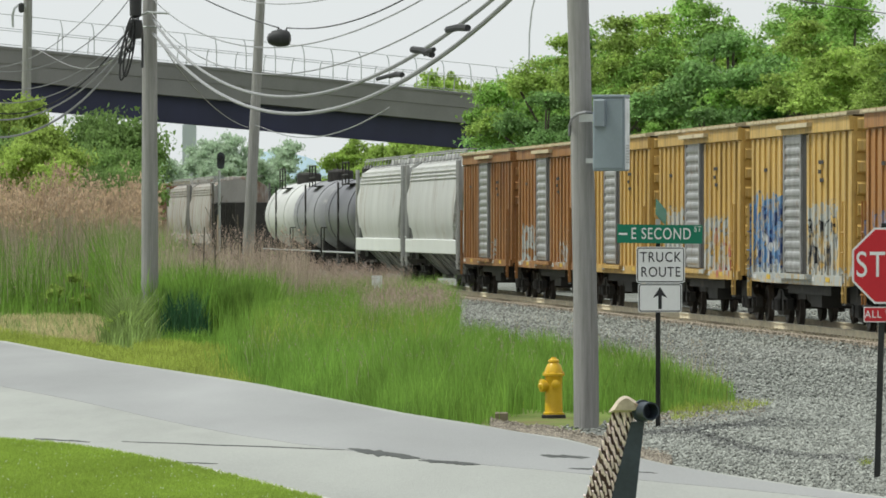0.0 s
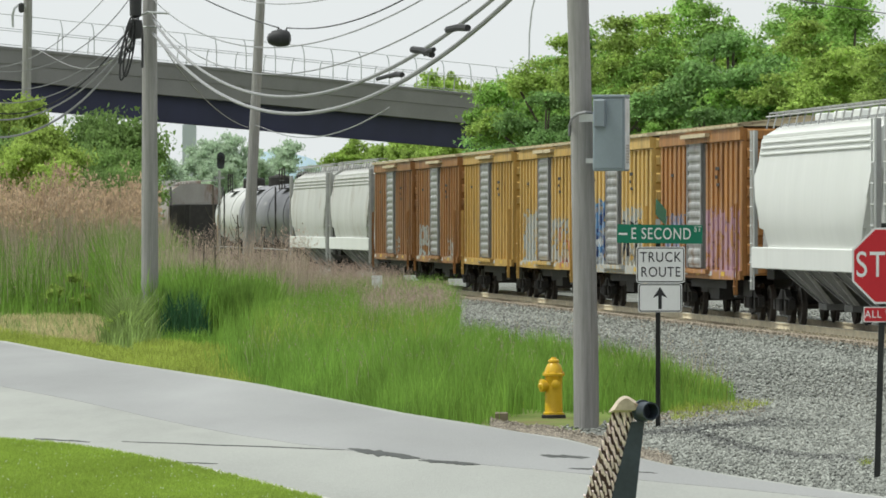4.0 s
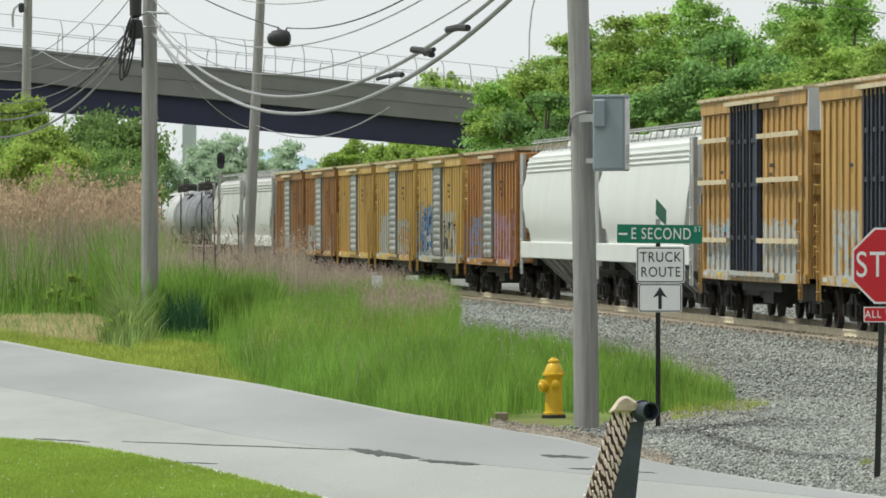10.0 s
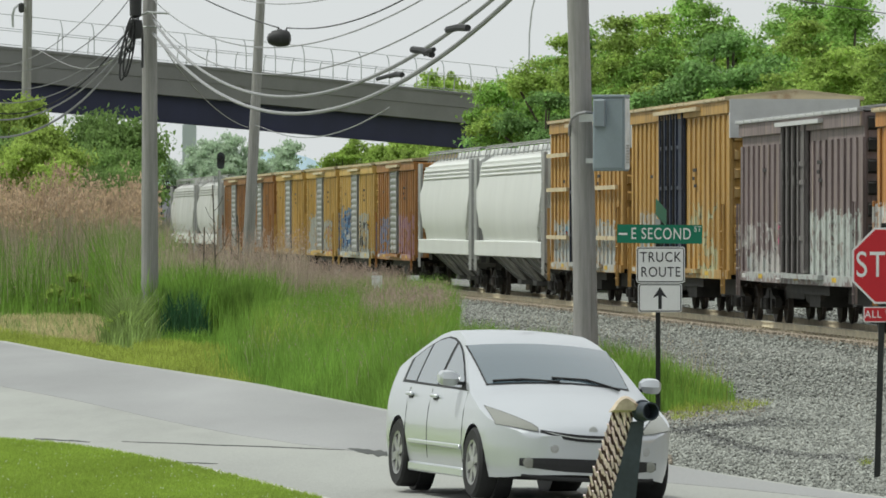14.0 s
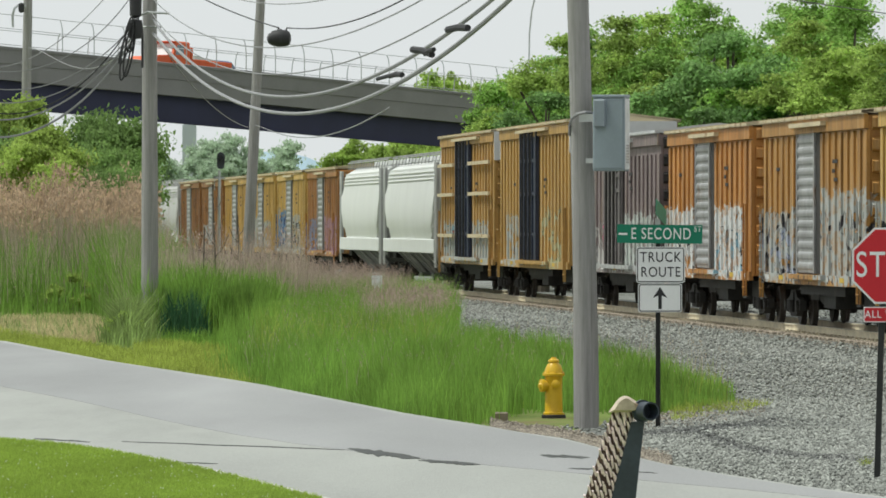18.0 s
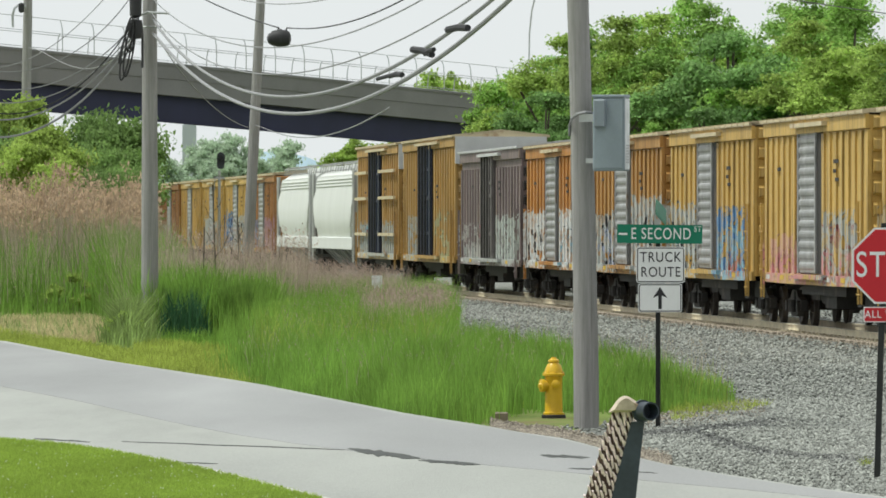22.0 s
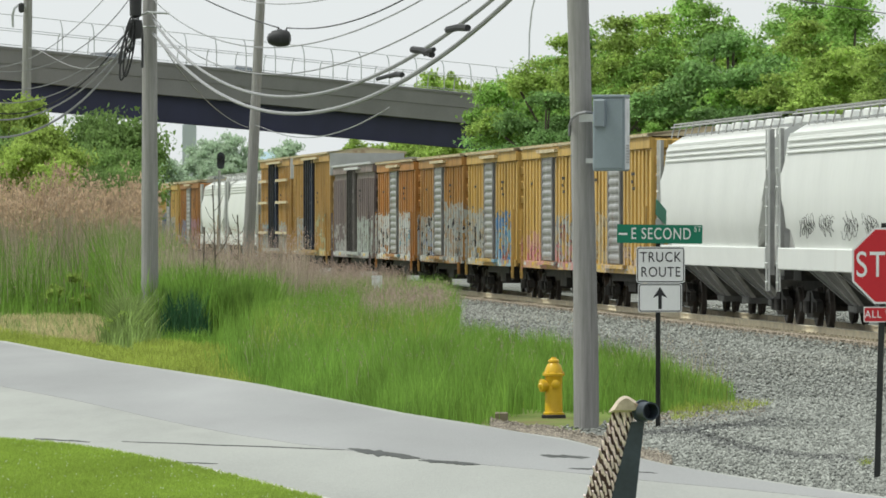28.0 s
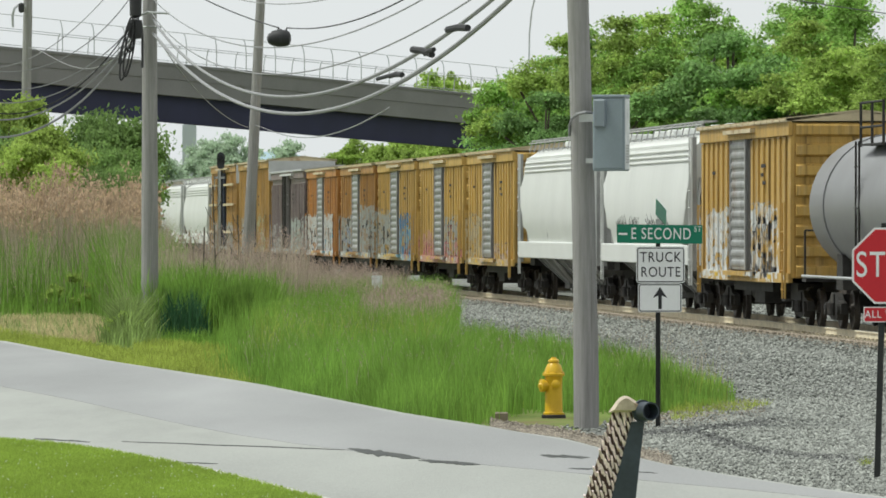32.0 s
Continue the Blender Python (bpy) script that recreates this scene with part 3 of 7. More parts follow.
    # small stencilled bars on the forward panel
    for k, (dx, zz, w) in enumerate(((5.2, 3.4, 0.5), (-3.2, 3.5, 0.7), (-3.0, 3.3, 0.4), (-3.3, 3.12, 0.5))):
        part("stencil_bar", Shape().box(dx - w / 2, dx + w / 2, 1.512, 1.521, zz, zz + 0.08), sign_dark, car)
    if bars:
        for zz in (low + 0.75, low + 2.1, eave - 0.95):
            for xa, xb in ((-half + 0.5, door_x - door_w / 2 - 0.25), (door_x + door_w / 2 + 0.2, half - 0.1)):
                part("side_bar", Shape().box(xa, xb, 1.585, 1.66, zz, zz + 0.11), cream, car)
    if top > 5:
        for s in (1, -1):
            part("end_cap", Shape().box(*sorted((s * half, s * (half + 0.14))), -1.52, 1.52, eave - 0.85, eave + 0.05), grey_roof, car, "pale grey cap above the end")
    part("underframe", Shape().box(-half, half, -0.35, 0.35, 0.62, 1.05).box(-3.2, 3.2, -1.3, 1.3, 0.72, 0.98).box(-1.2, 0.4, 0.4, 1.2, 0.45, 0.85), black_steel, car)
    part("brake_reservoir", Shape().rod((1.2, 0.75, 0.66), (2.8, 0.75, 0.66), 0.2, 12), black_steel, car)
    part("brake_gear", Shape().box(-half + 3.1, -3.2, 0.2, 0.9, 0.55, 0.92), black_steel, car)
    part("brake_gear", Shape().box(3.2, half - 3.1, -0.3, 0.9, 0.58, 0.92), black_steel, car)
    running_gear(car, pitch / 2 - 0.35, half - 1.5)
    return car


def hopper(label, paint, pitch, sill_paint=None, bays=3, top=4.55, end_paint=None):
    """A covered hopper with bulging sides, roof walk and discharge bays."""
    car = thing("covered_hopper", label, "hopper car", group="cars of the freight train")
    half = pitch / 2 - 0.75
    shoulder = half - 0.9
    # tank: bulging cross-section
    prof = [(0.0, top), (0.9, top - 0.06), (1.30, top - 0.30), (1.42, top - 0.42), (1.50, top - 0.95), (1.58, 3.0), (1.60, 2.5), (1.57, 2.1), (1.48, 1.72)]
    ring = [(y, z) for y, z in prof] + [(-y, z) for y, z in prof[::-1]][:-1]
    tank = Shape()
    rings = []
    for x, sc, foot in ((-shoulder - 0.5, 0.97, 3.35), (-shoulder - 0.1, 0.99, 2.75), (-shoulder + 0.5, 1, 2.15), (-shoulder + 1.3, 1, 1.72), (0, 1, 1.72), (shoulder - 1.3, 1, 1.72), (shoulder - 0.5, 1, 2.15), (shoulder + 0.1, 0.99, 2.75), (shoulder + 0.5, 0.97, 3.35)):
        rings.append([(x, y * sc, max(z, foot)) for y, z in ring])
    tank.loft(rings)
    body = part("body", tank, paint, car, smooth=True)
    for s in (1, -1):
        y0, y1 = sorted((s * 1.46, s * 1.6))
        part("side_sill", Shape().bevel_box(-half + 0.3, half - 0.3, y0, y1, 1.24, 1.72, 0.02), sill_paint or paint, car)
        part("roof_edge", Shape().box(-shoulder, shoulder, s * 1.36 - 0.05, s * 1.36 + 0.05, top - 0.4, top - 0.33), paint, car)
        for k in range(3):
            z, y = top - 0.50 - 0.13 * k, 1.455 + 0.017 * k
            part("side_ridge", Shape().bevel_box(-shoulder + 0.1, shoulder - 0.1, *sorted((s * (y - 0.05), s * (y + 0.022))), z - 0.02, z + 0.03, 0.012), paint, car)
        # end bulkhead posts, slope sheet and ladders
        e = Shape()
        for y in (-1.5, 1.42):
            e.box(s * half - 0.09, s * half + 0.09, y, y + 0.1, 1.1, top - 0.2)
        e.prism([(s * (shoulder + 0.3), top - 0.35), (s * half, 1.72), (s * half, 1.3), (s * (shoulder - 1.2), 1.3)], -1.3, 1.3)
        part("end_frame", e, end_paint or BAY_RIB, car)
        ladder(car, s * (half - 0.1), 1.55, 0.75, top - 0.2, 0.42, mat=paint)
        # black plate drawn for the shade in the open gap at the end
        gap_plate = Shape().prism([(s * half, 1.24), (s * half, 1.75), (s * (half - 0.1), 3.0), (s * (shoulder + 0.15), 2.6), (s * (shoulder - 0.05), 1.24)], 1.25, 1.29)
        part("end_wing", gap_plate, black_steel, car)
    # discharge bays
    n = bays
    span = 2 * (half - 3.3)
    for i in range(n):
        x0 = -span / 2 + span * i / n
        x1 = x0 + span / n
        xm = (x0 + x1) / 2
        b = Shape()
        b.add([(x0, -1.35, 1.26), (x1, -1.35, 1.26), (x1, 1.35, 1.26), (x0, 1.35, 1.26), (xm - 0.5, -0.6, 0.5), (xm + 0.5, -0.6, 0.5), (xm + 0.5, 0.6, 0.5), (xm - 0.5, 0.6, 0.5)], [(0, 1, 5, 4), (1, 2, 6, 5), (2, 3, 7, 6), (3, 0, 4, 7), (4, 5, 6, 7), (0, 3, 2, 1)])
        b.box(xm - 0.6, xm + 0.6, -0.7, 0.7, 0.36, 0.5)
        part("discharge_bay", b, BAY, car)
        for x in (x0 + 0.15, xm, x1 - 0.15):
            rb = Shape().add([(x - 0.06, 1.4, 1.26), (x + 0.06, 1.4, 1.26), (xm + (x - xm) * 0.4 + 0.05, 0.66, 0.5), (xm + (x - xm) * 0.4 - 0.05, 0.66, 0.5), (x - 0.06, 1.3, 1.26), (x + 0.06, 1.3, 1.26), (xm + (x - xm) * 0.4 + 0.05, 0.56, 0.5), (xm + (x - xm) * 0.4 - 0.05, 0.56, 0.5)], [(0, 1, 2, 3), (4, 7, 6, 5), (0, 4, 5, 1), (1, 5, 6, 2), (2, 6, 7, 3), (3, 7, 4, 0)])
            part("bay_rib", rb, BAY_RIB, car)
    # roof walk with brackets
    walkway = Shape()
    for s in (1, -1):
        walkway.box(-half + 0.2, half - 0.2, s * 1.02 - 0.16, s * 1.02 + 0.16, top + 0.17, top + 0.2)
    part("roof_walk", walkway, BAY_RIB, car)
    hand = Shape()
    for y in (1.25,):
        hand.pipe([(-half + 0.2, y, top + 0.1), (0, y, top + 0.1), (half - 0.2, y, top + 0.1)], 0.02, 4)
    nb = 15
    for i in range(nb + 1):
        x = -half + 0.4 + (2 * half - 0.8) * i / nb
        hand.rod((x, 1.27, top - 0.17), (x - 0.06, 1.19, top + 0.18), 0.018, 4)
    part("walk_bracket", hand, BAY_RIB, car)
    hatch = Shape().bevel_box(-0.6, 0.6, -0.35, 0.35, top - 0.02, top + 0.16, 0.03).mesh("hatch", paint)
    for i in range(6):
        link("hatch", hatch, car, pose(-shoulder + (i + 0.5) * shoulder / 3, 0, 0))
    part("underframe", Shape().box(-half, half, -0.3, 0.3, 0.72, 1.12).box(-half, -half + 1.2, -1.2, 1.2, 1.0, 1.25).box(half - 1.2, half, -1.2, 1.2, 1.0, 1.25), black_steel, car)
    running_gear(car, pitch / 2 - 0.35, half - 1.55)
    return car


BAY = shade("bay_steel", (0.14, 0.14, 0.135), 0.8, vary=0.4, scale=2)
BAY_RIB = shade("bay_rib_steel", (0.34, 0.34, 0.33), 0.7, vary=0.3, scale=2)


def tank_car(label, paint, pitch, band=None):
    car = thing("tank_car", label, "tank car", group="cars of the freight train")
    half = pitch / 2 - 0.75
    r, zc = 1.5, 2.62
    L = half - 0.55
    prof = [(0.02, -L - 0.42), (0.55, -L - 0.36), (1.0, -L - 0.2), (1.3, -L + 0.05), (r, -L + 0.4), (r, -L + 2.5), (r, 0), (r, L - 2.5), (r, L - 0.4), (1.3, L - 0.05), (1.0, L + 0.2), (0.55, L + 0.36), (0.02, L + 0.42)]
    part("tank", Shape().turn([(a, b) for a, b in prof], (0, 0, zc), 0, 40), paint, car, smooth=True)
    for x in (-half + 3.0, half - 3.0):
        part("strap", Shape().turn([(r + 0.012, x - 0.09), (r + 0.03, x - 0.09), (r + 0.03, x + 0.09), (r + 0.012, x + 0.09)], (0, 0, zc), 0, 40), band or paint, car)
        part("saddle", Shape().prism([(x - 0.5, 0.85), (x + 0.5, 0.85), (x + 0.35, 1.6), (x - 0.35, 1.6)], -1.15, 1.15), black_steel, car)
    # dome housing, platform and rails
    part("dome", Shape().turn([(0.55, 0), (0.55, 0.42), (0.5, 0.5), (0.1, 0.54)], (0, 0, zc + r - 0.08), 2, 20), black_steel, car)
    for y in (0.62, -1.25):
        part("platform", Shape().box(-1.5, 1.5, y, y + 0.63, zc + r - 0.28, zc + r - 0.24), black_steel, car)
    for y in (1.2, -1.2):
        rl = Shape()
        for z in (0.35, 0.85):
            rl.rod((-1.5, y, zc + r - 0.25 + z), (1.5, y, zc + r - 0.25 + z), 0.03, 6)
        for x in (-1.5, 0, 1.5):
            rl.rod((x, y, zc + r - 0.3), (x, y, zc + r + 0.6), 0.03, 6)
        part("platform_rail", rl, black_steel, car)
    ladder(car, 0, 1.5, 1.1, zc + r - 0.2, 0.45)
    for s in (1, -1):
        er = Shape()
        er.box(s * half - 0.5, s * half + 0.1, -1.5, 1.5, 1.0, 1.08)
        for y in (-1.45, 1.45):
            er.rod((s * half, y, 1.05), (s * half, y, 2.1), 0.025, 6)
        er.rod((s * half, -1.45, 2.1), (s * half, 1.45, 2.1), 0.025, 6)
        part("end_platform", er, black_steel, car)
        part("sill", Shape().box(*sorted((s * half, s * (half - 4.2))), -0.33, 0.33, 0.65, 1.05), black_steel, car)
    for y in (1.5, -1.5):
        part("side_rail", Shape().rod((-half, y, 1.12), (half, y, 1.12), 0.035, 6), galv, car)
    running_gear(car, pitch / 2 - 0.35, half - 1.6)
    return car


def gondola(label, paint, pitch):
    car = thing("gondola_car", label, "gondola car", group="cars of the freight train")
    half = pitch / 2 - 0.72
    s = Shape()
    for y in (-1.55, 1.45):
        s.box(-half, half, y, y + 0.1, 1.0, 3.3)
    s.box(-half, -half + 0.1, -1.45, 1.45, 1.0, 3.3).box(half - 0.1, half, -1.45, 1.45, 1.0, 3.3).box(-half, half, -1.45, 1.45, 0.9, 1.05)
    part("body", s, paint, car)
    me = Shape().box(-0.06, 0.06, 0, 0.1, 1.0, 3.3).mesh("side_post", paint)
    for i in range(13):
        link("side_post", me, car, pose(-half + 0.3 + (2 * half - 0.6) * i / 12, 1.55, 0))
    running_gear(car, pitch / 2 - 0.35, half - 1.75)
    return car


RUST = (0.17, 0.065, 0.025)
WHITE, BLUE, RED, SKYB, PALE, PINK, BLK = (0.55, 0.56, 0.55), (0.10, 0.22, 0.40), (0.38, 0.10, 0.06), (0.22, 0.38, 0.46), (0.36, 0.375, 0.36), (0.5, 0.22, 0.22), (0.02, 0.02, 0.025)
hopper_white = shade("hopper_white", (0.63, 0.64, 0.62), 0.5, vary=0.06, scale=0.6, fine=6, stain=(0.56, 0.55, 0.52), stain_at=0.62, stain_scale=0.5, stretch=(1, 1, 0.25))
hopper_grey = shade("hopper_grey", (0.46, 0.46, 0.45), 0.6, vary=0.15, scale=0.7, stain=(0.3, 0.26, 0.23), stain_at=0.56, stretch=(1, 1, 0.3))
hopper_old = shade("hopper_rusty_grey", (0.33, 0.31, 0.29), 0.7, vary=0.25, scale=0.9, stain=(0.2, 0.12, 0.08), stain_at=0.52, stretch=(1, 1, 0.3))

train = []


def put(car, front, pitch):
    train.append((car, front - pitch / 2))


put(boxcar("rusty brown boxcar leading the visible cars", painted("paint_lead", (0.2, 0.09, 0.045), RUST, 0.5), 17), 249.0, 17)
put(hopper("pale covered hopper streaked with rust", hopper_old, 18.5), 232.0, 18.5)
put(hopper("dark grey weathered covered hopper", hopper_old, 18.5, end_paint=BAY), 213.5, 18.5)
put(gondola("low black gondola car", black_steel, 17.0), 195.0, 17.0)
tank_light = shade("tank_light_grey", (0.5, 0.5, 0.49), 0.45, vary=0.12, scale=0.7, stain=(0.2, 0.18, 0.17), stain_at=0.62)
tank_mid = shade("tank_grey", (0.2, 0.2, 0.215), 0.5, vary=0.2, scale=0.7, stain=(0.36, 0.35, 0.34), stain_at=0.6)
tank_dark = shade("tank_dark_grey", (0.10, 0.10, 0.115), 0.5, vary=0.25, scale=0.7, stain=(0.25, 0.24, 0.23), stain_at=0.62)
put(tank_car("pale grey tank car with a stained shell", tank_light, 16.6), 161.8, 16.6)
put(tank_car("grey tank car with dark bands", tank_mid, 16.6), 145.2, 16.6)
put(tank_car("dark grey tank car with a top platform", tank_dark, 16.6), 128.6, 16.6)
put(hopper("white covered hopper, slightly dirty sides", hopper_grey, 20.86, sill_paint=hopper_white), 111.96, 20.86)
put(hopper("white covered hopper with painted-over patches", hopper_grey, 20.2, sill_paint=hopper_white), 91.1, 20.2)
BOX = 16.88


def yellow_box(label, front, base, rust_at, patches, rust=RUST, pitch=BOX):
    k = len(train)
    p = painted("boxcar_paint_%d" % k, tuple(1.0 * c for c in base), rust, rust_at + 0.02, patches)
    put(boxcar(label, p, pitch), front, pitch)


yellow_box("heavily rusted brown boxcar with a silver door", 70.89, (0.252, 0.113, 0.033), 0.5, [(-2.5, -1.0, 1.2, 1.9, PALE, 0.3)])
yellow_box("rust-brown boxcar with pale graffiti and a silver door", 54.02, (0.281, 0.126, 0.033), 0.52, [(2.5, 6.5, 1.1, 2.2, PALE, 0.6), (-6, -3, 1.1, 1.8, PALE, 0.4)])
yellow_box("dirty yellow boxcar with a corrugated silver door", 37.1, (0.446, 0.277, 0.070), 0.62, [])
yellow_box("yellow boxcar with grey and red graffiti low on its side", 20.13, (0.466, 0.296, 0.078), 0.64, [(2.8, 6.5, 1.1, 2.6, PALE, 0.7), (-5.5, -1, 1.1, 2.4, PALE, 0.6), (-6, -2.5, 1.1, 2.2, RED, 0.3)])
yellow_box("yellow boxcar with blue and white graffiti", 3.25, (0.514, 0.338, 0.098), 0.66, [(2.6, 7.2, 1.1, 2.9, BLUE, 0.7), (2.6, 7, 1.1, 2.2, WHITE, 0.25), (-5.5, -1.2, 1.1, 2.7, PALE, 0.6), (-5.5, -1.2, 1.2, 2.4, BLK, 0.3), (2.6, 7.2, 1.1, 2.7, (0.02, 0.05, 0.16), 0.35), (-7.5, 7.5, 0.9, 1.3, PALE, 0.7)])
yellow_box("rusty orange-brown boxcar with purple graffiti", -13.63, (0.330, 0.149, 0.040), 0.54, [(2.6, 7, 1.1, 2.5, (0.2, 0.22, 0.32), 0.5), (-7, -1, 1.1, 2.6, (0.34, 0.2, 0.24), 0.6)])
put(hopper("clean white covered hopper with bulging sides", hopper_white, 19.42), -30.63, 19.42)
put(hopper("white covered hopper with roof walk and dark end openings", hopper_white, 21.46), -50.05, 21.46)
hi_paint = painted("hicube_paint_a", (0.40, 0.235, 0.07), RUST, 0.64, [(-7, 8, 1.0, 2.3, PALE, 0.75), (4, 7, 1.4, 2.3, SKYB, 0.3), (4, 7.5, 2.0, 2.7, RED, 0.15)])
put(boxcar("tall tan boxcar with dark plug doors and side bars", hi_paint, 19.26, top=5.25, door_x=0.9, door_w=4.6, door_mat=door_dark, door_kind="plug", ribs=20, bars=True), -71.51, 19.26)
hi_paint2 = painted("hicube_paint_b", (0.40, 0.24, 0.068), RUST, 0.64, [(4.5, 8, 1.0, 2.5, PALE, 0.7), (-7, -2, 1.0, 2.8, (0.4, 0.4, 0.25), 0.35)])
put(boxcar("tall tan boxcar with dark plug doors and pale end cap", hi_paint2, 20.81, top=5.25, door_x=0.9, door_w=4.6, door_mat=door_dark, door_kind="plug", ribs=22, roof_mat=cream), -90.77, 20.81)
mauve = painted("mauve_paint", (0.19, 0.148, 0.146), (0.2, 0.14, 0.12), 0.6, [(-8, 8, 1.0, 1.5, PALE, 0.9), (-9, -1, 1.2, 2.5, (0.42, 0.45, 0.42), 0.7), (2.5, 9, 1.2, 2.3, (0.42, 0.4, 0.38), 0.45), (1.8, 3, 1.6, 2.2, (0.5, 0.1, 0.2), 0.6)])
mauve_door = shade("mauve_door_grey", (0.13, 0.118, 0.115), 0.65, vary=0.3, scale=2, stain=(0.32, 0.31, 0.29), stain_at=0.6)
put(boxcar("mauve-grey boxcar with a plug door and chalky graffiti", mauve, 20.2, top=4.66, door_x=0.3, door_w=3.6, door_mat=mauve_door, door_kind="plug", ribs=22, roof_mat=grey_roof, end_mat=black_steel, rib_top=0.5), -111.58, 20.2)
yellow_box("orange rusted boxcar with large white graffiti letters", -131.78, (0.407, 0.180, 0.040), 0.56, [(2.5, 7.5, 1.0, 2.6, WHITE, 0.8), (-6, -1, 1.0, 2.6, WHITE, 0.85), (-6, 7.5, 1.1, 2.3, BLK, 0.16), (-6, -1, 1.2, 2.2, SKYB, 0.2), (3, 7, 1.2, 2.2, BLK, 0.1)])
yellow_box("rust-streaked boxcar covered in grey graffiti", -148.77, (0.369, 0.189, 0.046), 0.54, [(2.5, 7.6, 1.0, 2.5, PALE, 0.8), (-7.5, -1, 1.0, 2.9, PALE, 0.8), (-7.5, 7.5, 1.0, 2.6, BLK, 0.2), (3, 7.5, 1.2, 2.2, (0.3, 0.33, 0.42), 0.3)])
yellow_box("yellow boxcar with blue and silver graffiti lettering", -165.52, (0.485, 0.310, 0.082), 0.63, [(2.5, 7.5, 1.0, 2.7, PALE, 0.75), (2.5, 7.5, 1.2, 2.4, BLK, 0.22), (-6.5, -0.8, 1.0, 2.6, BLUE, 0.6), (-6, -1, 1.0, 2.3, SKYB, 0.4), (-6, -3, 1.1, 1.6, RED, 0.3)])
yellow_box("bright yellow boxcar with pink-white graffiti", -182.28, (0.514, 0.338, 0.094), 0.66, [(2.5, 7, 1.0, 2.0, (0.5, 0.3, 0.22), 0.6), (-6, -1, 1.0, 2.5, PALE, 0.6), (-6, -1, 1.0, 2.3, (0.3, 0.1, 0.09), 0.3), (-7, 7, 1.0, 1.7, PINK, 0.4)])
yellow_box("yellow boxcar with faint brown graffiti", -199.11, (0.504, 0.329, 0.090), 0.66, [(2.5, 7, 1.0, 2.6, (0.45, 0.38, 0.25), 0.5), (-6, 3, 1.0, 1.7, (0.5, 0.4, 0.33), 0.4)], pitch=15.85)
put(hopper("plain white covered hopper with clean sides", tags_on(shade("hopper_white_tagged", (0.63, 0.64, 0.62), 0.5, vary=0.06, scale=0.6, fine=6, stain=(0.58, 0.57, 0.55), stain_at=0.62), [(2, 3, 1.9, 2.2, (0.3, 0.3, 0.3), 0.12)]), 21.28), -214.96, 21.28)
scrawled = hopper("white covered hopper with black scrawled graffiti", hopper_white, 20.09)
for x0, tall, seed in ((5.4, 0.2, 1), (2.6, 0.16, 2), (-0.6, 0.24, 3), (-3.4, 0.18, 4)):
    r = random.Random(seed)
    for k in range(2):
        pa, pb, w = r.uniform(0, 6), r.uniform(0, 6), r.uniform(0.75, 1.1)
        line = []
        for i in range(36):
            z = 2.12 + 0.16 * k + tall * math.sin(i * w + pb) * (0.6 + 0.4 * math.sin(i * 0.37 + pa))
            line.append((x0 - 1.7 * i / 35 + 0.3 * math.sin(i * w + pa), 1.578 + 0.055 * max(0, z - 2.1), z))
        part("scrawl", Shape().pipe(line, 0.005, 4), sign_dark, scrawled, "thin black scrawled paint line")
put(scrawled, -236.24, 20.09)
yellow_box("dirty yellow boxcar with white drips and black letters", -256.33, (0.456, 0.287, 0.074), 0.62, [(2.6, 7, 1.0, 2.6, WHITE, 0.6), (-5.5, -1, 1.0, 2.7, WHITE, 0.55), (-5, -1, 1.2, 2.5, BLK, 0.35)])
tank_late = shade("tank_gunmetal", (0.19, 0.19, 0.195), 0.42, vary=0.12, scale=0.7, stain=(0.3, 0.3, 0.29), stain_at=0.66)
put(tank_car("gunmetal grey tank car with a railed platform", tank_late, 17.0), -273.21, 17.0)
put(tank_car("gunmetal grey tank car at the end of the row", tank_late, 17.0), -290.21, 17.0)



# ---- track ties ----
tie_me = Shape().bevel_box(-0.115, 0.115, -1.3, 1.3, -0.35, -0.174, 0.012).mesh("tie", tie_wood)
ties = thing("track_ties", "weathered brown wooden ties set in the ballast", "railway ties", kind="structure")
for i in range(300):
    link("tie", tie_me, ties, track_pose(-64 + 0.56 * i) @ pose(random.uniform(-0.03, 0.03), random.uniform(-0.04, 0.04), 0, 0, 0, random.uniform(-1, 1)))

plate_me = Shape().box(-0.09, 0.09, -0.18, 0.18, -0.176, -0.155).rod((0.04, 0.11, -0.16), (0.04, 0.11, -0.12), 0.03, 6).rod((-0.04, 0.11, -0.16), (-0.04, 0.11, -0.12), 0.03, 6).mesh("tie_plate", shade("dusty_tie_plate", (0.42, 0.37, 0.28), 0.8, vary=0.3))
plates = thing("tie_plates", "row of dusty tie plates with spikes along the rail", "tie plates", kind="structure")
for i in range(300):
    link("tie_plate", plate_me, plates, track_pose(-64 + 0.56 * i) @ pose(0, 0.86, 0))

# ---- scattered stones ----
rng = np.random.default_rng(7)


def soup(name, verts, faces, material, label, category, parent=None):
    me = bpy.data.meshes.new(name)
    n, k = faces.shape
    me.vertices.add(len(verts))
    me.vertices.foreach_set("co", verts.astype(np.float32).ravel())
    me.loops.add(n * k)
    me.loops.foreach_set("vertex_index", faces.astype(np.int32).ravel())
    me.polygons.add(n)
    me.polygons.foreach_set("loop_start", np.arange(0, n * k, k, dtype=np.int32))
    me.update(calc_edges=True)
    me.materials.append(material)
    ob = new(name, me)
    if parent:
        ob.parent = parent
        ob["kind"] = "stuff"
        return ob
    return tagged(ob, label, category, kind="stuff")


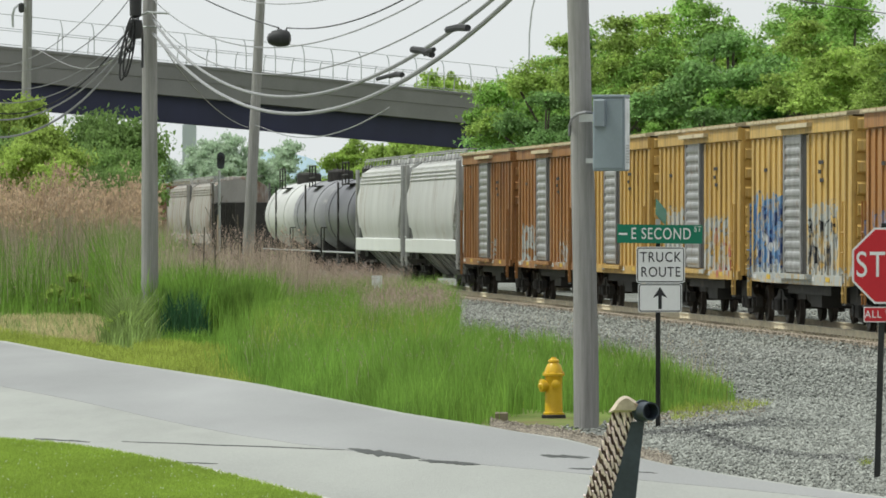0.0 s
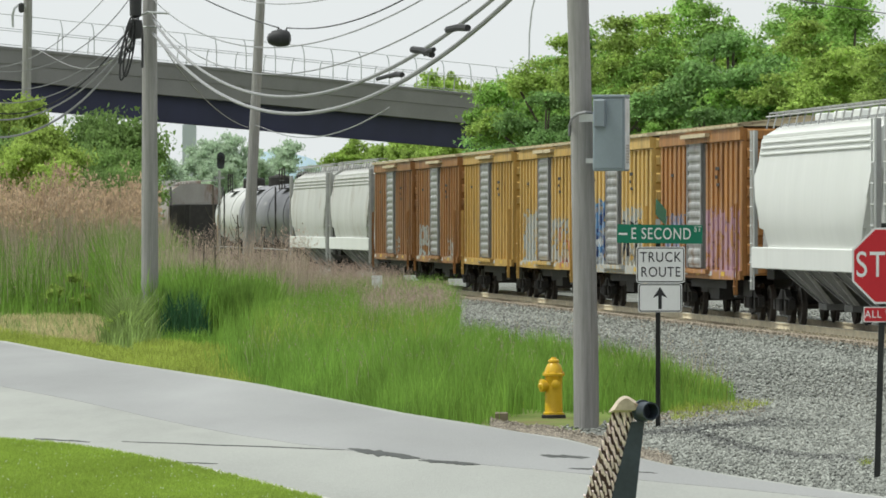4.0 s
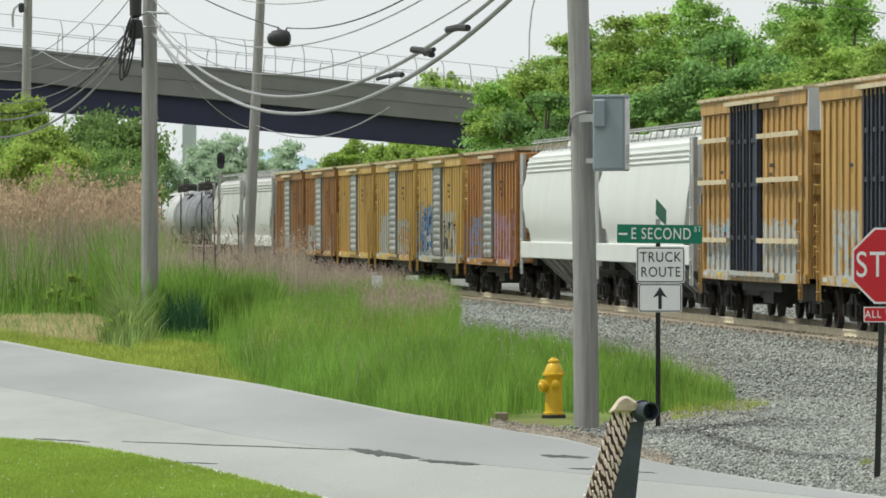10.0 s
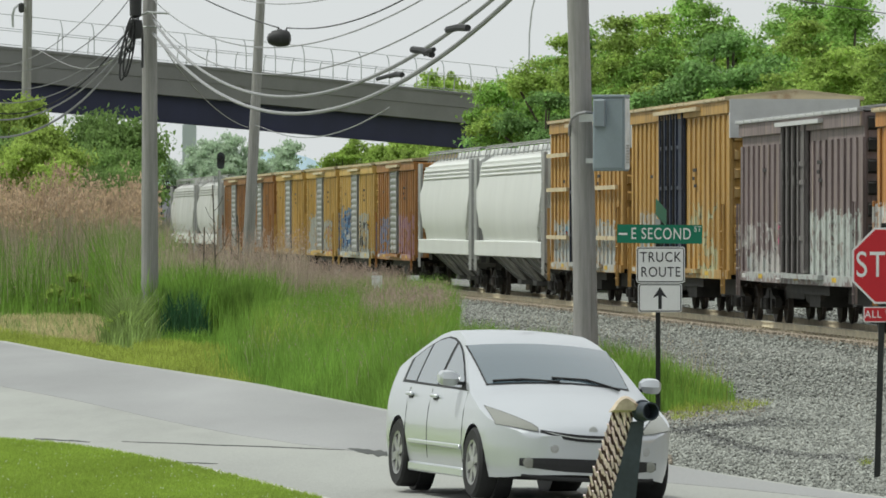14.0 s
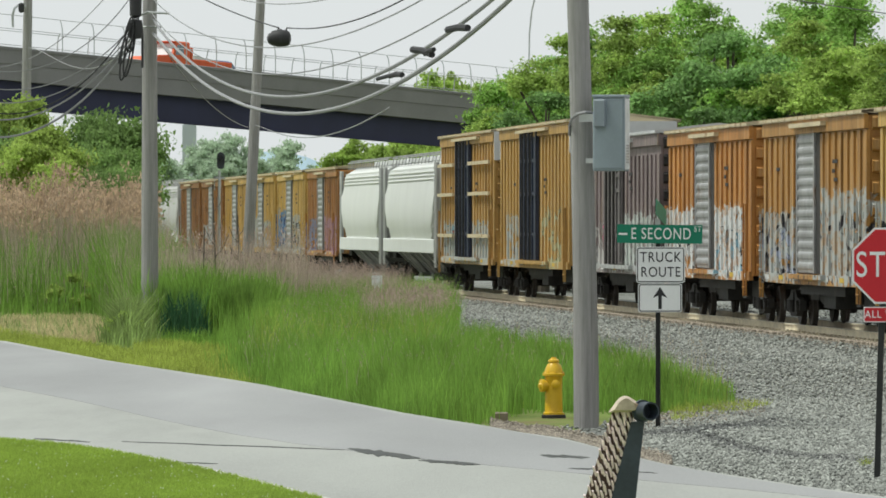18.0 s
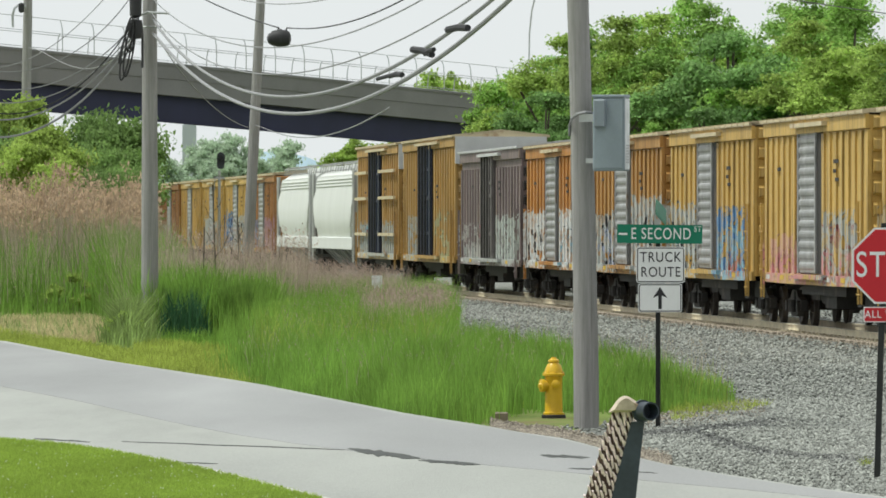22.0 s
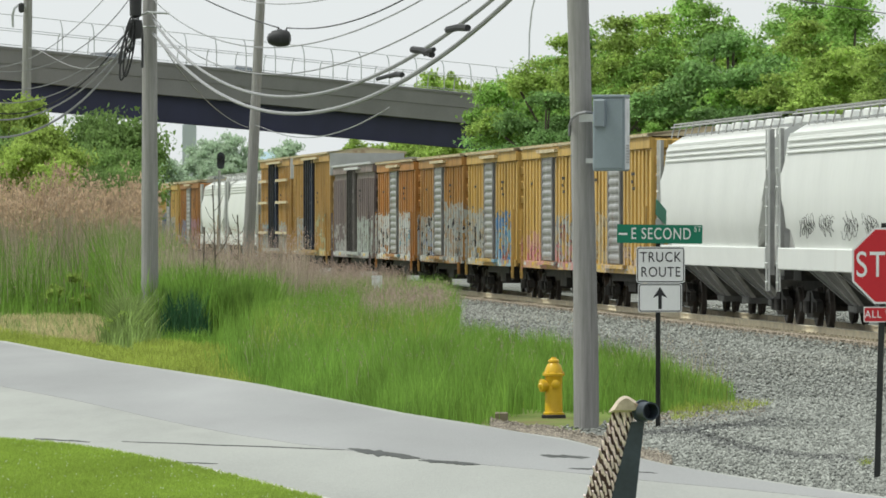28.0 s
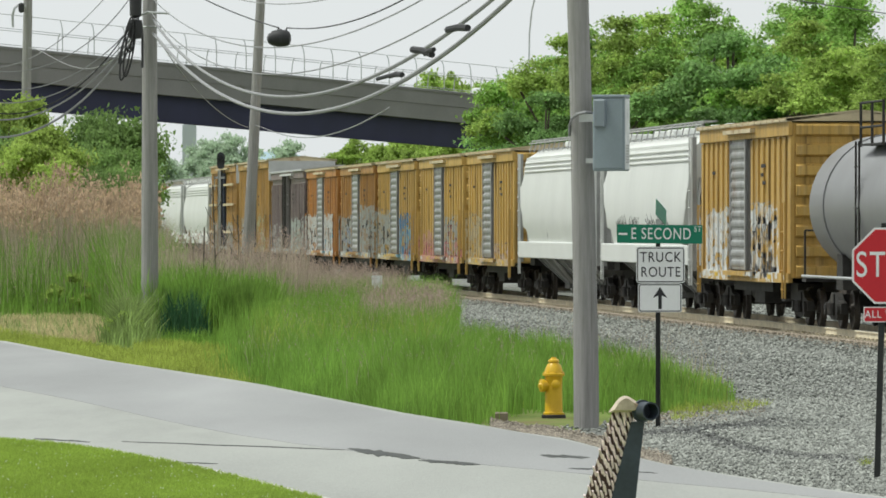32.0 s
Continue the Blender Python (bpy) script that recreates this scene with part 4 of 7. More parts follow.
def stones(name, centres, sizes, material, label):
    base = np.array([(1, 0, 0), (-1, 0, 0), (0, 1, 0), (0, -1, 0), (0, 0, 0.7), (0, 0, -0.5)], float)
    f = np.array([(0, 2, 4), (2, 1, 4), (1, 3, 4), (3, 0, 4), (2, 0, 5), (1, 2, 5), (3, 1, 5), (0, 3, 5)])
    n = len(centres)
    a = rng.uniform(0, 6.28, n)
    jit = rng.uniform(0.6, 1.3, (n, 6, 1))
    v = base[None] * jit * sizes[:, None, None]
    tilt = rng.uniform(-0.8, 0.8, n)
    c, s = np.cos(a), np.sin(a)
    x = v[:, :, 0] * c[:, None] - v[:, :, 1] * s[:, None]
    y = v[:, :, 0] * s[:, None] + v[:, :, 1] * c[:, None]
    z = v[:, :, 2] + x * tilt[:, None] * 0.6
    v = np.stack([x, y, z], -1) + centres[:, None]
    faces = (f[None] + 6 * np.arange(n)[:, None, None]).reshape(-1, 3)
    return soup(name, v.reshape(-1, 3), faces, material, label, "gravel")


def track_off(x, y):
    return -((x - TRACK_X) * math.cos(TRACK_PHI) + (y - TRACK_Y) * math.sin(TRACK_PHI))


pts = []
while len(pts) < 42000:
    u = rng.uniform(-92, 60) if rng.uniform() < 0.8 else rng.uniform(60, 110)
    off = rng.uniform(0.9, 14.5)
    x, y, th = on_track(u, off)
    if off > gravel_width(y) + rng.uniform(-0.5, 0.3) or x / y > 0.07 or x / y < -0.01:
        continue
    if off < 3.3:
        z = 0.0 - max(0, off - 1.7) * 0.03
    else:
        z = -0.04 - 0.05 * (off - 3.3) / 6
    pts.append((x, y, z + rng.uniform(-0.01, 0.02)))
pts = np.array(pts)
near_rail = np.array([track_off(p[0], p[1]) for p in pts]) < 5
def road_edge(b):
    """Distance at which the street's far edge lies on a bearing (x over y)."""
    e = [(p[0] / p[1], p[1]) for p in road_far[1:16]]
    if b <= e[0][0]:
        return e[0][1] + 6
    for (b0, d0), (b1, d1) in zip(e, e[1:]):
        if b0 <= b <= b1:
            return d0 + (d1 - d0) * (b - b0) / (b1 - b0)
    return e[-1][1]


def near_line(x, y, line):
    """Distance from a polyline, with the far direction drawn together."""
    best = 9.0
    for (x0, y0), (x1, y1) in zip(line, line[1:]):
        ax, ay, bx, by = x0, y0 / 5, x1, y1 / 5
        k = max(0, min(1, ((x - ax) * (bx - ax) + (y / 5 - ay) * (by - ay)) / ((bx - ax) ** 2 + (by - ay) ** 2)))
        best = min(best, math.hypot(x - ax - k * (bx - ax), y / 5 - ay - k * (by - ay)))
    return best


WHEEL_MARKS = ([(2.4, 81.6), (2.9, 82.9), (3.6, 84.6), (4.3, 86.9)], [(3.1, 82.0), (3.3, 79.0), (3.38, 76.5), (3.85, 73.8), (4.6, 72.4)])
yard, brown, dark = [], [], []
while len(yard) < 34000:
    b, d = rng.uniform(0.012, 0.069), np.sqrt(rng.uniform(60.5 ** 2, 98 ** 2))
    x, y = b * d, d
    if x < 2.15 + 0.25 * noise.noise((y * 0.5, 1.0, 2.0)) and y > 78.5:
        continue
    if d > road_edge(b) + 0.15 and track_off(x, y) < gravel_width(y) + rng.uniform(-0.5, 0.2):
        p = (x, y, -0.085 + rng.uniform(-0.012, 0.015))
        m = min(near_line(x, y, w) for w in WHEEL_MARKS)
        rim = (gravel_width(y) - track_off(x, y)) / 1.5
        if m < rng.uniform(0.02, 0.3):
            dark.append(p)
        elif (b < 0.048 and 80 < d < 97 and rim < rng.uniform(0.1, 1.3)) or (b < 0.03 and d > 78 and rng.uniform() < 0.5):
            brown.append(p)
        else:
            yard.append(p)
damp_stone = shade("damp_fine_gravel", (0.115, 0.117, 0.112), 0.9, vary=0.25, scale=2, fine=30, randomise=0.5)
brown_stone = shade("brown_dusty_gravel", (0.235, 0.205, 0.165), 0.95, vary=0.3, scale=1.5, fine=30, randomise=0.55)
stones("gravel_stones", np.array(yard), rng.uniform(0.012, 0.036, len(yard)), stone_mat, "loose grey gravel between track and street")
stones("damp_gravel", np.array(dark), rng.uniform(0.012, 0.03, len(dark)), damp_stone, "dark damp gravel in old wheel marks")
for k in range(5200):
    b = rng.uniform(0.007, 0.034)
    d = road_edge(b) + rng.uniform(0.05, 7.5) * rng.uniform(0.1, 1)
    brown.append((b * d, d, -0.004 - 0.012 * (d - road_edge(b))))
stones("dirt_crumbs", np.array(brown), rng.uniform(0.008, 0.026, len(brown)), brown_stone, "brown dusty gravel and crumbs by the verge")
shoulder = np.array([track_off(p[0], p[1]) for p in pts]) < rng.uniform(1.3, 2.3, len(pts))
beyond = []
for k in range(7000):
    x, y, th = on_track(rng.uniform(-85, 60), -rng.uniform(0.9, 8.5))
    beyond.append((x, y, -0.03 + rng.uniform(-0.02, 0.02)))
stones("far_ballast_stones", np.array(beyond), rng.uniform(0.03, 0.075, len(beyond)), stone_mat, "crushed grey stones beyond the track")
stones("dusty_ballast", pts[shoulder], rng.uniform(0.018, 0.04, shoulder.sum()), brown_stone, "tan dusty stones along the ties")
pts, near_rail = pts[~shoulder], near_rail[~shoulder]
stones("ballast_stones", pts, np.where(near_rail, rng.uniform(0.025, 0.055, len(pts)), rng.uniform(0.016, 0.042, len(pts))), stone_mat, "loose crushed grey stones on the ballast")


# ---- grass and reeds ----
def blades(name, base, height, width, material, label, lean=0.35, head=None, head_mat=None, category="grass"):
    """One bent, tapering blade at each base point."""
    n = len(base)
    a = rng.uniform(0, 6.28, n)
    face = rng.uniform(-0.7, 0.7, n)
    wx, wy = np.cos(face) * width, np.sin(face) * width
    lx, ly = np.cos(a) * height * lean * rng.uniform(0.1, 1, n), np.sin(a) * height * lean * rng.uniform(0.1, 1, n)
    v = np.zeros((n, 5, 3))
    v[:, 0] = base - np.stack([wx, wy, 0 * wx], -1) * 0.5
    v[:, 1] = base + np.stack([wx, wy, 0 * wx], -1) * 0.5
    mid = base + np.stack([lx * 0.3, ly * 0.3, height * 0.6], -1)
    v[:, 2] = mid + np.stack([wx, wy, 0 * wx], -1) * 0.4
    v[:, 3] = mid - np.stack([wx, wy, 0 * wx], -1) * 0.4
    tip = base + np.stack([lx, ly, height], -1)
    v[:, 4] = tip
    i = 5 * np.arange(n)[:, None]
    f = np.concatenate([i + np.array([[0, 1, 2]]), i + np.array([[0, 2, 3]]), i + np.array([[3, 2, 4]])])
    ob = soup(name, v.reshape(-1, 3), f, material, label, category)
    if head:
        m = len(tip)
        per = 7
        hs = rng.normal(0, 1, (m, per, 3)) * np.array(head) * 0.5
        droop = np.abs(hs[:, :, 2:3]) * np.array([[[0.4, 0.2, 0]]]) * rng.choice([-1, 1], (m, 1, 1))
        c = tip[:, None] + hs + droop - np.array([0, 0, head[2] * 0.3])
        sz = rng.uniform(0.5, 1.0, (m, per, 1)) * head[0] * 0.5
        d1 = rng.normal(0, 1, (m, per, 3)) * sz * np.array([0.7, 0.7, 1.9])
        d2 = rng.normal(0, 1, (m, per, 3)) * sz
        tri = np.stack([c - d1, c + d2, c + d1, c - d2], 2).reshape(-1, 3)
        soup("seed_heads", tri, np.arange(len(tri)).reshape(-1, 4), head_mat, "", "", parent=ob)
    return ob


def fan(n, b0, b1, d0, d1, accept=None, clump=0.0):
    """Points on the ground between two bearings and two distances; clump gathers them in tufts."""
    out = []
    while len(out) < n:
        b = rng.uniform(b0, b1, 4000)
        d = np.sqrt(rng.uniform(d0 ** 2, d1 ** 2, 4000))
        for bb, dd in zip(b, d):
            x, y = bb * dd, dd
            if accept and not accept(bb, dd, x, y):
                continue
            if clump and noise.noise((x * 1.3, y * 0.8, 5.0)) < rng.uniform(-1, 1) * (1.3 - clump):
                continue
            out.append((x, y, ground_z(x, y) - 0.02))
            if len(out) >= n:
                break
    return np.array(out)


def leafy(name, base, rough=0.75, vary=0.3, rnd=0.35, tl=0.3, each=0.0, stretch=(1, 0.3, 0.6), scale=0.7):
    return shade(name, base, rough, vary=vary, scale=scale, fine=3.5, translucent=tl, randomise=rnd, spec=0.25, each=each, stretch=stretch)


green_blade = leafy("green_grass", (0.225, 0.38, 0.07), vary=0.42, rnd=0.28, tl=0.5)
dark_blade = leafy("dark_reed_green", (0.205, 0.345, 0.065), vary=0.45, rnd=0.35, tl=0.45)
pale_blade = leafy("pale_green_blade", (0.25, 0.34, 0.11), vary=0.5, tl=0.4)
lime_blade = leafy("lime_grass", (0.36, 0.43, 0.085), tl=0.4)
tan_stalk = leafy("tan_stalk", (0.44, 0.37, 0.28), tl=0.4)
mauve_head = leafy("mauve_seed_head", (0.44, 0.335, 0.285), tl=0.4)
plume_mat = leafy("reed_plume", (0.52, 0.385, 0.265), tl=0.4)
straw = leafy("straw", (0.55, 0.47, 0.26), tl=0.4)
lawn_blade = leafy("lawn_blade", (0.29, 0.395, 0.07), vary=0.2, rnd=0.25, tl=0.45)

past_road = lambda m: (lambda b, d, x, y: d > road_edge(b) + m and track_off(x, y) > gravel_width(y) - 0.3)

def verge_front(b):
    """Where the tall verge grass begins: by the street, or behind the bare dirt at the hydrant."""
    steps = [(-1, 0), (-0.004, 70), (0.004, 85), (0.010, 91.5), (0.0135, 93.6), (0.024, 93.2), (0.030, 91), (0.0425, 95), (1, 95)]
    for (b0, d0), (b1, d1) in zip(steps, steps[1:]):
        if b0 <= b < b1:
            return max(road_edge(b) + 0.4, d0 + (d1 - d0) * (b - b0) / (b1 - b0) + rng.uniform(-0.8, 0.8))


# patch beside the hydrant and pole
g = fan(46000, -0.056, 0.0435, 88, 132, lambda b, d, x, y: b > -0.037 + 0.014 * rng.uniform() ** 0.5 and d > verge_front(b) and track_off(x, y) > gravel_width(y) - 0.5 * rng.uniform(-1, 1.4), 0.6)
hmul = np.array([0.55 + 0.45 * noise.noise((p[0] * 0.8, p[1] * 0.4, 9.0)) for p in g])
edge = np.array([min(1.0, 0.35 + (p[1] - road_edge(p[0] / p[1])) / 9.0) * max(0.3, min(1, 0.45 + (track_off(p[0], p[1]) - gravel_width(p[1])) / 2.2)) * max(0.3, min(1, (p[0] / p[1] + 0.037) / 0.011)) for p in g])
blades("verge_grass", g, hmul * edge * rng.uniform(0.6, 1.3, len(g)), rng.uniform(0.008, 0.018, len(g)), green_blade, "lush green uncut grass beside the railway")
g = fan(500, -0.030, 0.0435, 96, 135, past_road(4.0), 0.5)
blades("grass_stems", g, rng.uniform(0.6, 0.95, len(g)), rng.uniform(0.005, 0.008, len(g)), tan_stalk, "pale seeding grass stems among the green", head=(0.012, 0.012, 0.07), head_mat=tan_stalk)
# mixed seeding grass towards the track
g = fan(11000, -0.040, -0.006, 156, 196, past_road(9.0), 0.5)
blades("seeding_grass", g, (1.2 + np.clip(-g[:, 0] / g[:, 1], 0, 0.03) * 20) * rng.uniform(0.6, 1.1, len(g)), rng.uniform(0.008, 0.015, len(g)), tan_stalk, "mauve-brown seeding grass near the track", head=(0.014, 0.014, 0.13), head_mat=mauve_head)
g = fan(30000, -0.036, 0.002, 112, 176, lambda b, d, x, y: d > road_edge(b) + 3 and (b > -0.036 + 0.014 * rng.uniform() ** 0.5 or d > 151) and track_off(x, y) > gravel_width(y) - 0.3, 0.55)
blades("meadow_grass", g, rng.uniform(0.45, 1.05, len(g)) * np.clip(0.7 + (g[:, 1] - 112) / 60, 0.7, 1.4), rng.uniform(0.01, 0.02, len(g)), green_blade, "tall green meadow grass")
# lush clump of green reeds
g = fan(13000, -0.0455, -0.024, 150, 164, lambda b, d, x, y: rng.uniform(-0.0455, -0.0425) < b < rng.uniform(-0.029, -0.024), 0.75)
blades("green_reeds", g, rng.uniform(0.9, 1.65, len(g)) * (1.0 + 0.4 * np.array([noise.noise((p[0] * 1.4, p[1] * 0.4, 22.0)) for p in g])), rng.uniform(0.018, 0.036, len(g)), dark_blade, "dense dark green reed clump by the street", lean=0.4)
deep_blade = leafy("deep_green_blade", (0.045, 0.115, 0.05), vary=0.3, rnd=0.4, tl=0.35)
g = fan(1500, -0.0425, -0.0345, 149, 153.5, lambda b, d, x, y: abs(b + 0.0385) < abs(rng.normal(0.002, 0.0013)) + 0.001, 0.3)
blades("dark_reed_clump", g, rng.uniform(0.5, 1.35, len(g)) * np.clip(1.25 - np.abs(g[:, 0] / g[:, 1] + 0.0385) * 170, 0.4, 1), rng.uniform(0.014, 0.03, len(g)), deep_blade, "dark blue-green clump of broad blades by the street", lean=0.45)
g = fan(4200, -0.0235, 0.0, 130, 166, past_road(12.0), 0.7)
blades("rosy_meadow_grass", g, rng.uniform(0.5, 1.0, len(g)) * np.clip(0.75 + (g[:, 1] - 130) / 60, 0.75, 1.3), rng.uniform(0.007, 0.012, len(g)), tan_stalk, "rosy seeding grass standing over the green meadow", lean=0.2, head=(0.016, 0.016, 0.15), head_mat=mauve_head)
g = fan(2600, -0.044, 0.0, 118, 166, lambda b, d, x, y: d > road_edge(b) + 1.5 and (b > -0.028 or d > 152), 0.6)
blades("pale_grass", g, rng.uniform(0.5, 1.1, len(g)), rng.uniform(0.01, 0.022, len(g)), lime_blade, "paler yellow-green grass among the meadow", lean=0.5)
g = fan(1000, 0.004, 0.0425, 94, 128, past_road(8.0), 0.6)
blades("pale_grass", g, rng.uniform(0.3, 0.65, len(g)), rng.uniform(0.005, 0.009, len(g)), lime_blade, "paler yellow-green grass among the verge", lean=0.5)
g = fan(5200, -0.0115, 0.0005, 138, 168, past_road(8.0), 0.6)
blades("rosy_grass", g, rng.uniform(0.7, 1.25, len(g)), rng.uniform(0.008, 0.014, len(g)), tan_stalk, "rosy brown seeding grass by the ballast", head=(0.02, 0.02, 0.14), head_mat=mauve_head)
g = fan(1700, -0.0515, -0.0420, 141, 156, lambda b, d, x, y: math.hypot((b + 0.0465) / 0.0045, (d - 149) / 7) < abs(rng.normal(0, 0.5)), 0.5)
mid = np.hypot((g[:, 0] / g[:, 1] + 0.0465) / 0.0045, (g[:, 1] - 149) / 7)
blades("pale_clump", g, rng.uniform(0.5, 1.4, len(g)) * np.clip(1.15 - 0.75 * mid, 0.25, 1), rng.uniform(0.014, 0.03, len(g)), pale_blade, "pale green grassy clump beside the dry strip", lean=0.8)
# low fringe before the reeds
g = fan(3600, -0.0470, -0.0225, 143, 150.5, lambda b, d, x, y: d > 150.5 - abs(rng.normal(0, 2.6)), 0.5)
blades("fringe_grass", g, rng.uniform(0.08, 0.5, len(g)) * np.clip((g[:, 1] - 141.5) / 8, 0.2, 1), rng.uniform(0.010, 0.022, len(g)), green_blade, "low uneven green grass before the reeds", lean=0.6)
# thin dry stalks
g = fan(4000, -0.0435, -0.020, 155, 195, past_road(4.0), 0.4)
blades("dry_stalks", g, 0.8 + 1.75 * rng.uniform(0, 1, len(g)) ** 1.6, rng.uniform(0.01, 0.018, len(g)), tan_stalk, "thin dry grey-brown stalks", lean=0.14, head=(0.02, 0.02, 0.2), head_mat=mauve_head)
def reed_front(b):
    """Where the reeds begin: farther back beside the dry strip."""
    k = max(0, min(1, (-b - 0.0455) / 0.007))
    return 158 + 33 * k * k * (3 - 2 * k) + rng.uniform(-6, 4)


# tall plumed reeds
g = fan(6000, -0.075, -0.0432, 196, 232, None, 0.5)
hh = 3.3 + 1.1 * np.array([noise.noise((p[0] * 1.1, p[1] * 0.3, 2.0)) for p in g]) + rng.normal(0, 0.25, len(g))
blades("plumed_reeds", g, hh * rng.uniform(0.85, 1.08, len(g)), rng.uniform(0.012, 0.02, len(g)), tan_stalk, "tall reeds with brown feathery plumes", lean=0.1, head=(0.065, 0.065, 0.30), head_mat=plume_mat, category="reeds")
g = fan(17000, -0.075, -0.0405, 158, 208, lambda b, d, x, y: d > reed_front(b), 0.45)
hh = (2.3 + 1.3 * np.array([noise.noise((p[0] * 0.45, p[1] * 0.25, 12.0)) for p in g])) * np.clip(0.5 + (g[:, 1] - 158) / 60, 0.5, 1) * np.array([max(0.3, min(1, 0.4 + (p[1] - reed_front(p[0] / p[1])) / 13)) for p in g])
blades("reed_leaves", g, hh * rng.uniform(0.6, 1.15, len(g)), rng.uniform(0.018, 0.042, len(g)), dark_blade, "green leafy reeds below the plumes", lean=0.42, category="reeds")
g = fan(7500, -0.075, -0.0405, 160, 210, lambda b, d, x, y: d > reed_front(b) + 3, 0.5)
blades("reed_stalks", g, rng.uniform(1.4, 3.2, len(g)) * np.clip(0.5 + (g[:, 1] - 158) / 60, 0.5, 1), rng.uniform(0.008, 0.016, len(g)), tan_stalk, "tan stalks among the green reeds", lean=0.15, category="reeds")
# short grass at the street's edge
g = fan(26000, -0.072, -0.026, 108, 170, lambda b, d, x, y: road_edge(b) < d < road_edge(b) + 18 + (14 if -0.046 < b < -0.03 else 0), 0.2)
blades("roadside_grass", g, rng.uniform(0.06, 0.24, len(g)), rng.uniform(0.01, 0.02, len(g)), lime_blade, "short lime-green roadside grass", lean=0.8)
g = fan(700, -0.068, -0.049, 150, 192, lambda b, d, x, y: d > road_edge(b) + 10, 0.7)
blades("straw_tufts", g, rng.uniform(0.1, 0.45, len(g)), rng.uniform(0.01, 0.02, len(g)), pale_blade, "green tufts in the dry strip", lean=0.8)
g = fan(16000, -0.070, -0.049, 148, 192, lambda b, d, x, y: d > road_edge(b) + 14 and b < rng.uniform(-0.053, -0.047), 0.2)
blades("straw_grass", g, rng.uniform(0.08, 0.22, len(g)), rng.uniform(0.01, 0.02, len(g)), straw, "flattened straw-coloured dry grass", lean=1.2)
# tufts where the gravel meets the verge and the street
g = fan(1500, 0.034, 0.0485, 86, 96, lambda b, d, x, y: d > road_edge(b) + 6 and abs(track_off(x, y) - gravel_width(y)) < 0.9, 0.75)
blades("gravel_tufts", g, rng.uniform(0.05, 0.22, len(g)), rng.uniform(0.006, 0.012, len(g)), lime_blade, "sparse low weeds on the gravel", lean=0.8)
g = fan(700, 0.052, 0.07, 60.5, 66, lambda b, d, x, y: d > road_edge(b) + 0.1 and abs(d - road_edge(b) - 1.2) < 1.3, 0.75)
blades("edge_tufts", g, rng.uniform(0.03, 0.09, len(g)), rng.uniform(0.004, 0.009, len(g)), lime_blade, "low weeds along the street edge", lean=0.8)
g = fan(60, 0.0622, 0.0634, 70.5, 71.5)
blades("lone_weed", g, rng.uniform(0.1, 0.22, len(g)), rng.uniform(0.006, 0.01, len(g)), lime_blade, "small weed in the gravel", lean=0.5)


# lawn blades
def lawn_edge(b):
    e = [(p[0] / p[1], p[1]) for p in road_near[1:12]]
    for (b0, d0), (b1, d1) in zip(e, e[1:]):
        if b0 <= b <= b1:
            return d0 + (d1 - d0) * (b - b0) / (b1 - b0)
    return 0


g = fan(52000, -0.0668, -0.018, 58.5, 77, lambda b, d, x, y: d < lawn_edge(b) - 0.12, 0.1)
g[:, 2] = 0.015
blades("lawn_grass", g, rng.uniform(0.025, 0.06, len(g)), rng.uniform(0.005, 0.011, len(g)), lawn_blade, "short mown bright green lawn grass", lean=0.8)

g = fan(170, -0.0668, -0.018, 58.5, 77, lambda b, d, x, y: d < lawn_edge(b) - 0.4, 0.3)
g[:, 2] = 0.07
clover = stones("clover_flowers", g, rng.uniform(0.005, 0.010, len(g)), shade("clover_white", (0.6, 0.62, 0.5), 0.8), "small pale clover flowers dotted over the lawn")
clover["category"] = "flowers"

# pale concrete edge between lawn and street
kerb_mat = shade("pale_kerb", (0.47, 0.46, 0.43), 0.9, vary=0.2, scale=2, fine=30)
kerb_in = [(p[0] - 0.03, p[1] - 0.16) for p in road_near[1:14]]
kerb_out = [(p[0] + 0.03, p[1] + 0.12) for p in road_near[1:14]]
strip("lawn_kerb", kerb_mat, kerb_in, kerb_out, "low pale concrete edging of the lawn", "kerb", z=0.035, steps=48, thick=0.15)


# a darker resurfaced band along the far side of the street
patch_asphalt = shade("dark_asphalt", (0.258, 0.26, 0.26), 0.85, vary=0.2, scale=0.4, fine=45, bump=0.006, stretch=(1, 0.15, 1))
BAND_NEAR = [(-7.575, 106.70, 0.001), (-6.746, 102.30, -0.001), (-4.965, 93.10, 0.001), (-3.411, 83.80, 0.000), (-2.406, 78.60, 0.001), (-1.402, 74.40, 0.001), (-0.231, 70.50, -0.001), (0.439, 68.70, -0.002), (1.214, 66.80, -0.001), (1.983, 64.40, 0.001), (2.857, 62.20, 0.001), (3.864, 59.20, 0.000)]
BAND_FAR = [(-10.592, 149.20, 0.000), (-9.272, 140.60, 0.000), (-6.607, 123.90, 0.001), (-4.564, 112.10, -0.001), (-3.199, 104.50, -0.001), (-1.801, 95.60, -0.001), (-0.280, 85.30, -0.001), (0.521, 81.50, -0.001), (1.392, 76.60, -0.001), (2.140, 69.50, -0.001), (2.971, 64.70, 0.000), (3.942, 60.40, 0.001)]
strip("road_band", patch_asphalt, [p[:2] for p in BAND_NEAR], [p[:2] for p in BAND_FAR], "darker resurfaced band of the street", "road", z=0.004, steps=30, thick=0.05)


# dark tar seams and damp patches on the street
def patch(outline, z=0.005):
    n = len(outline)
    s = Shape()
    s.add([(x, y, z) for x, y in outline] + [(x, y, z - 0.02) for x, y in outline], [tuple(range(n))] + [(i, i + n, (i + 1) % n + n, (i + 1) % n) for i in range(n)])
    return s


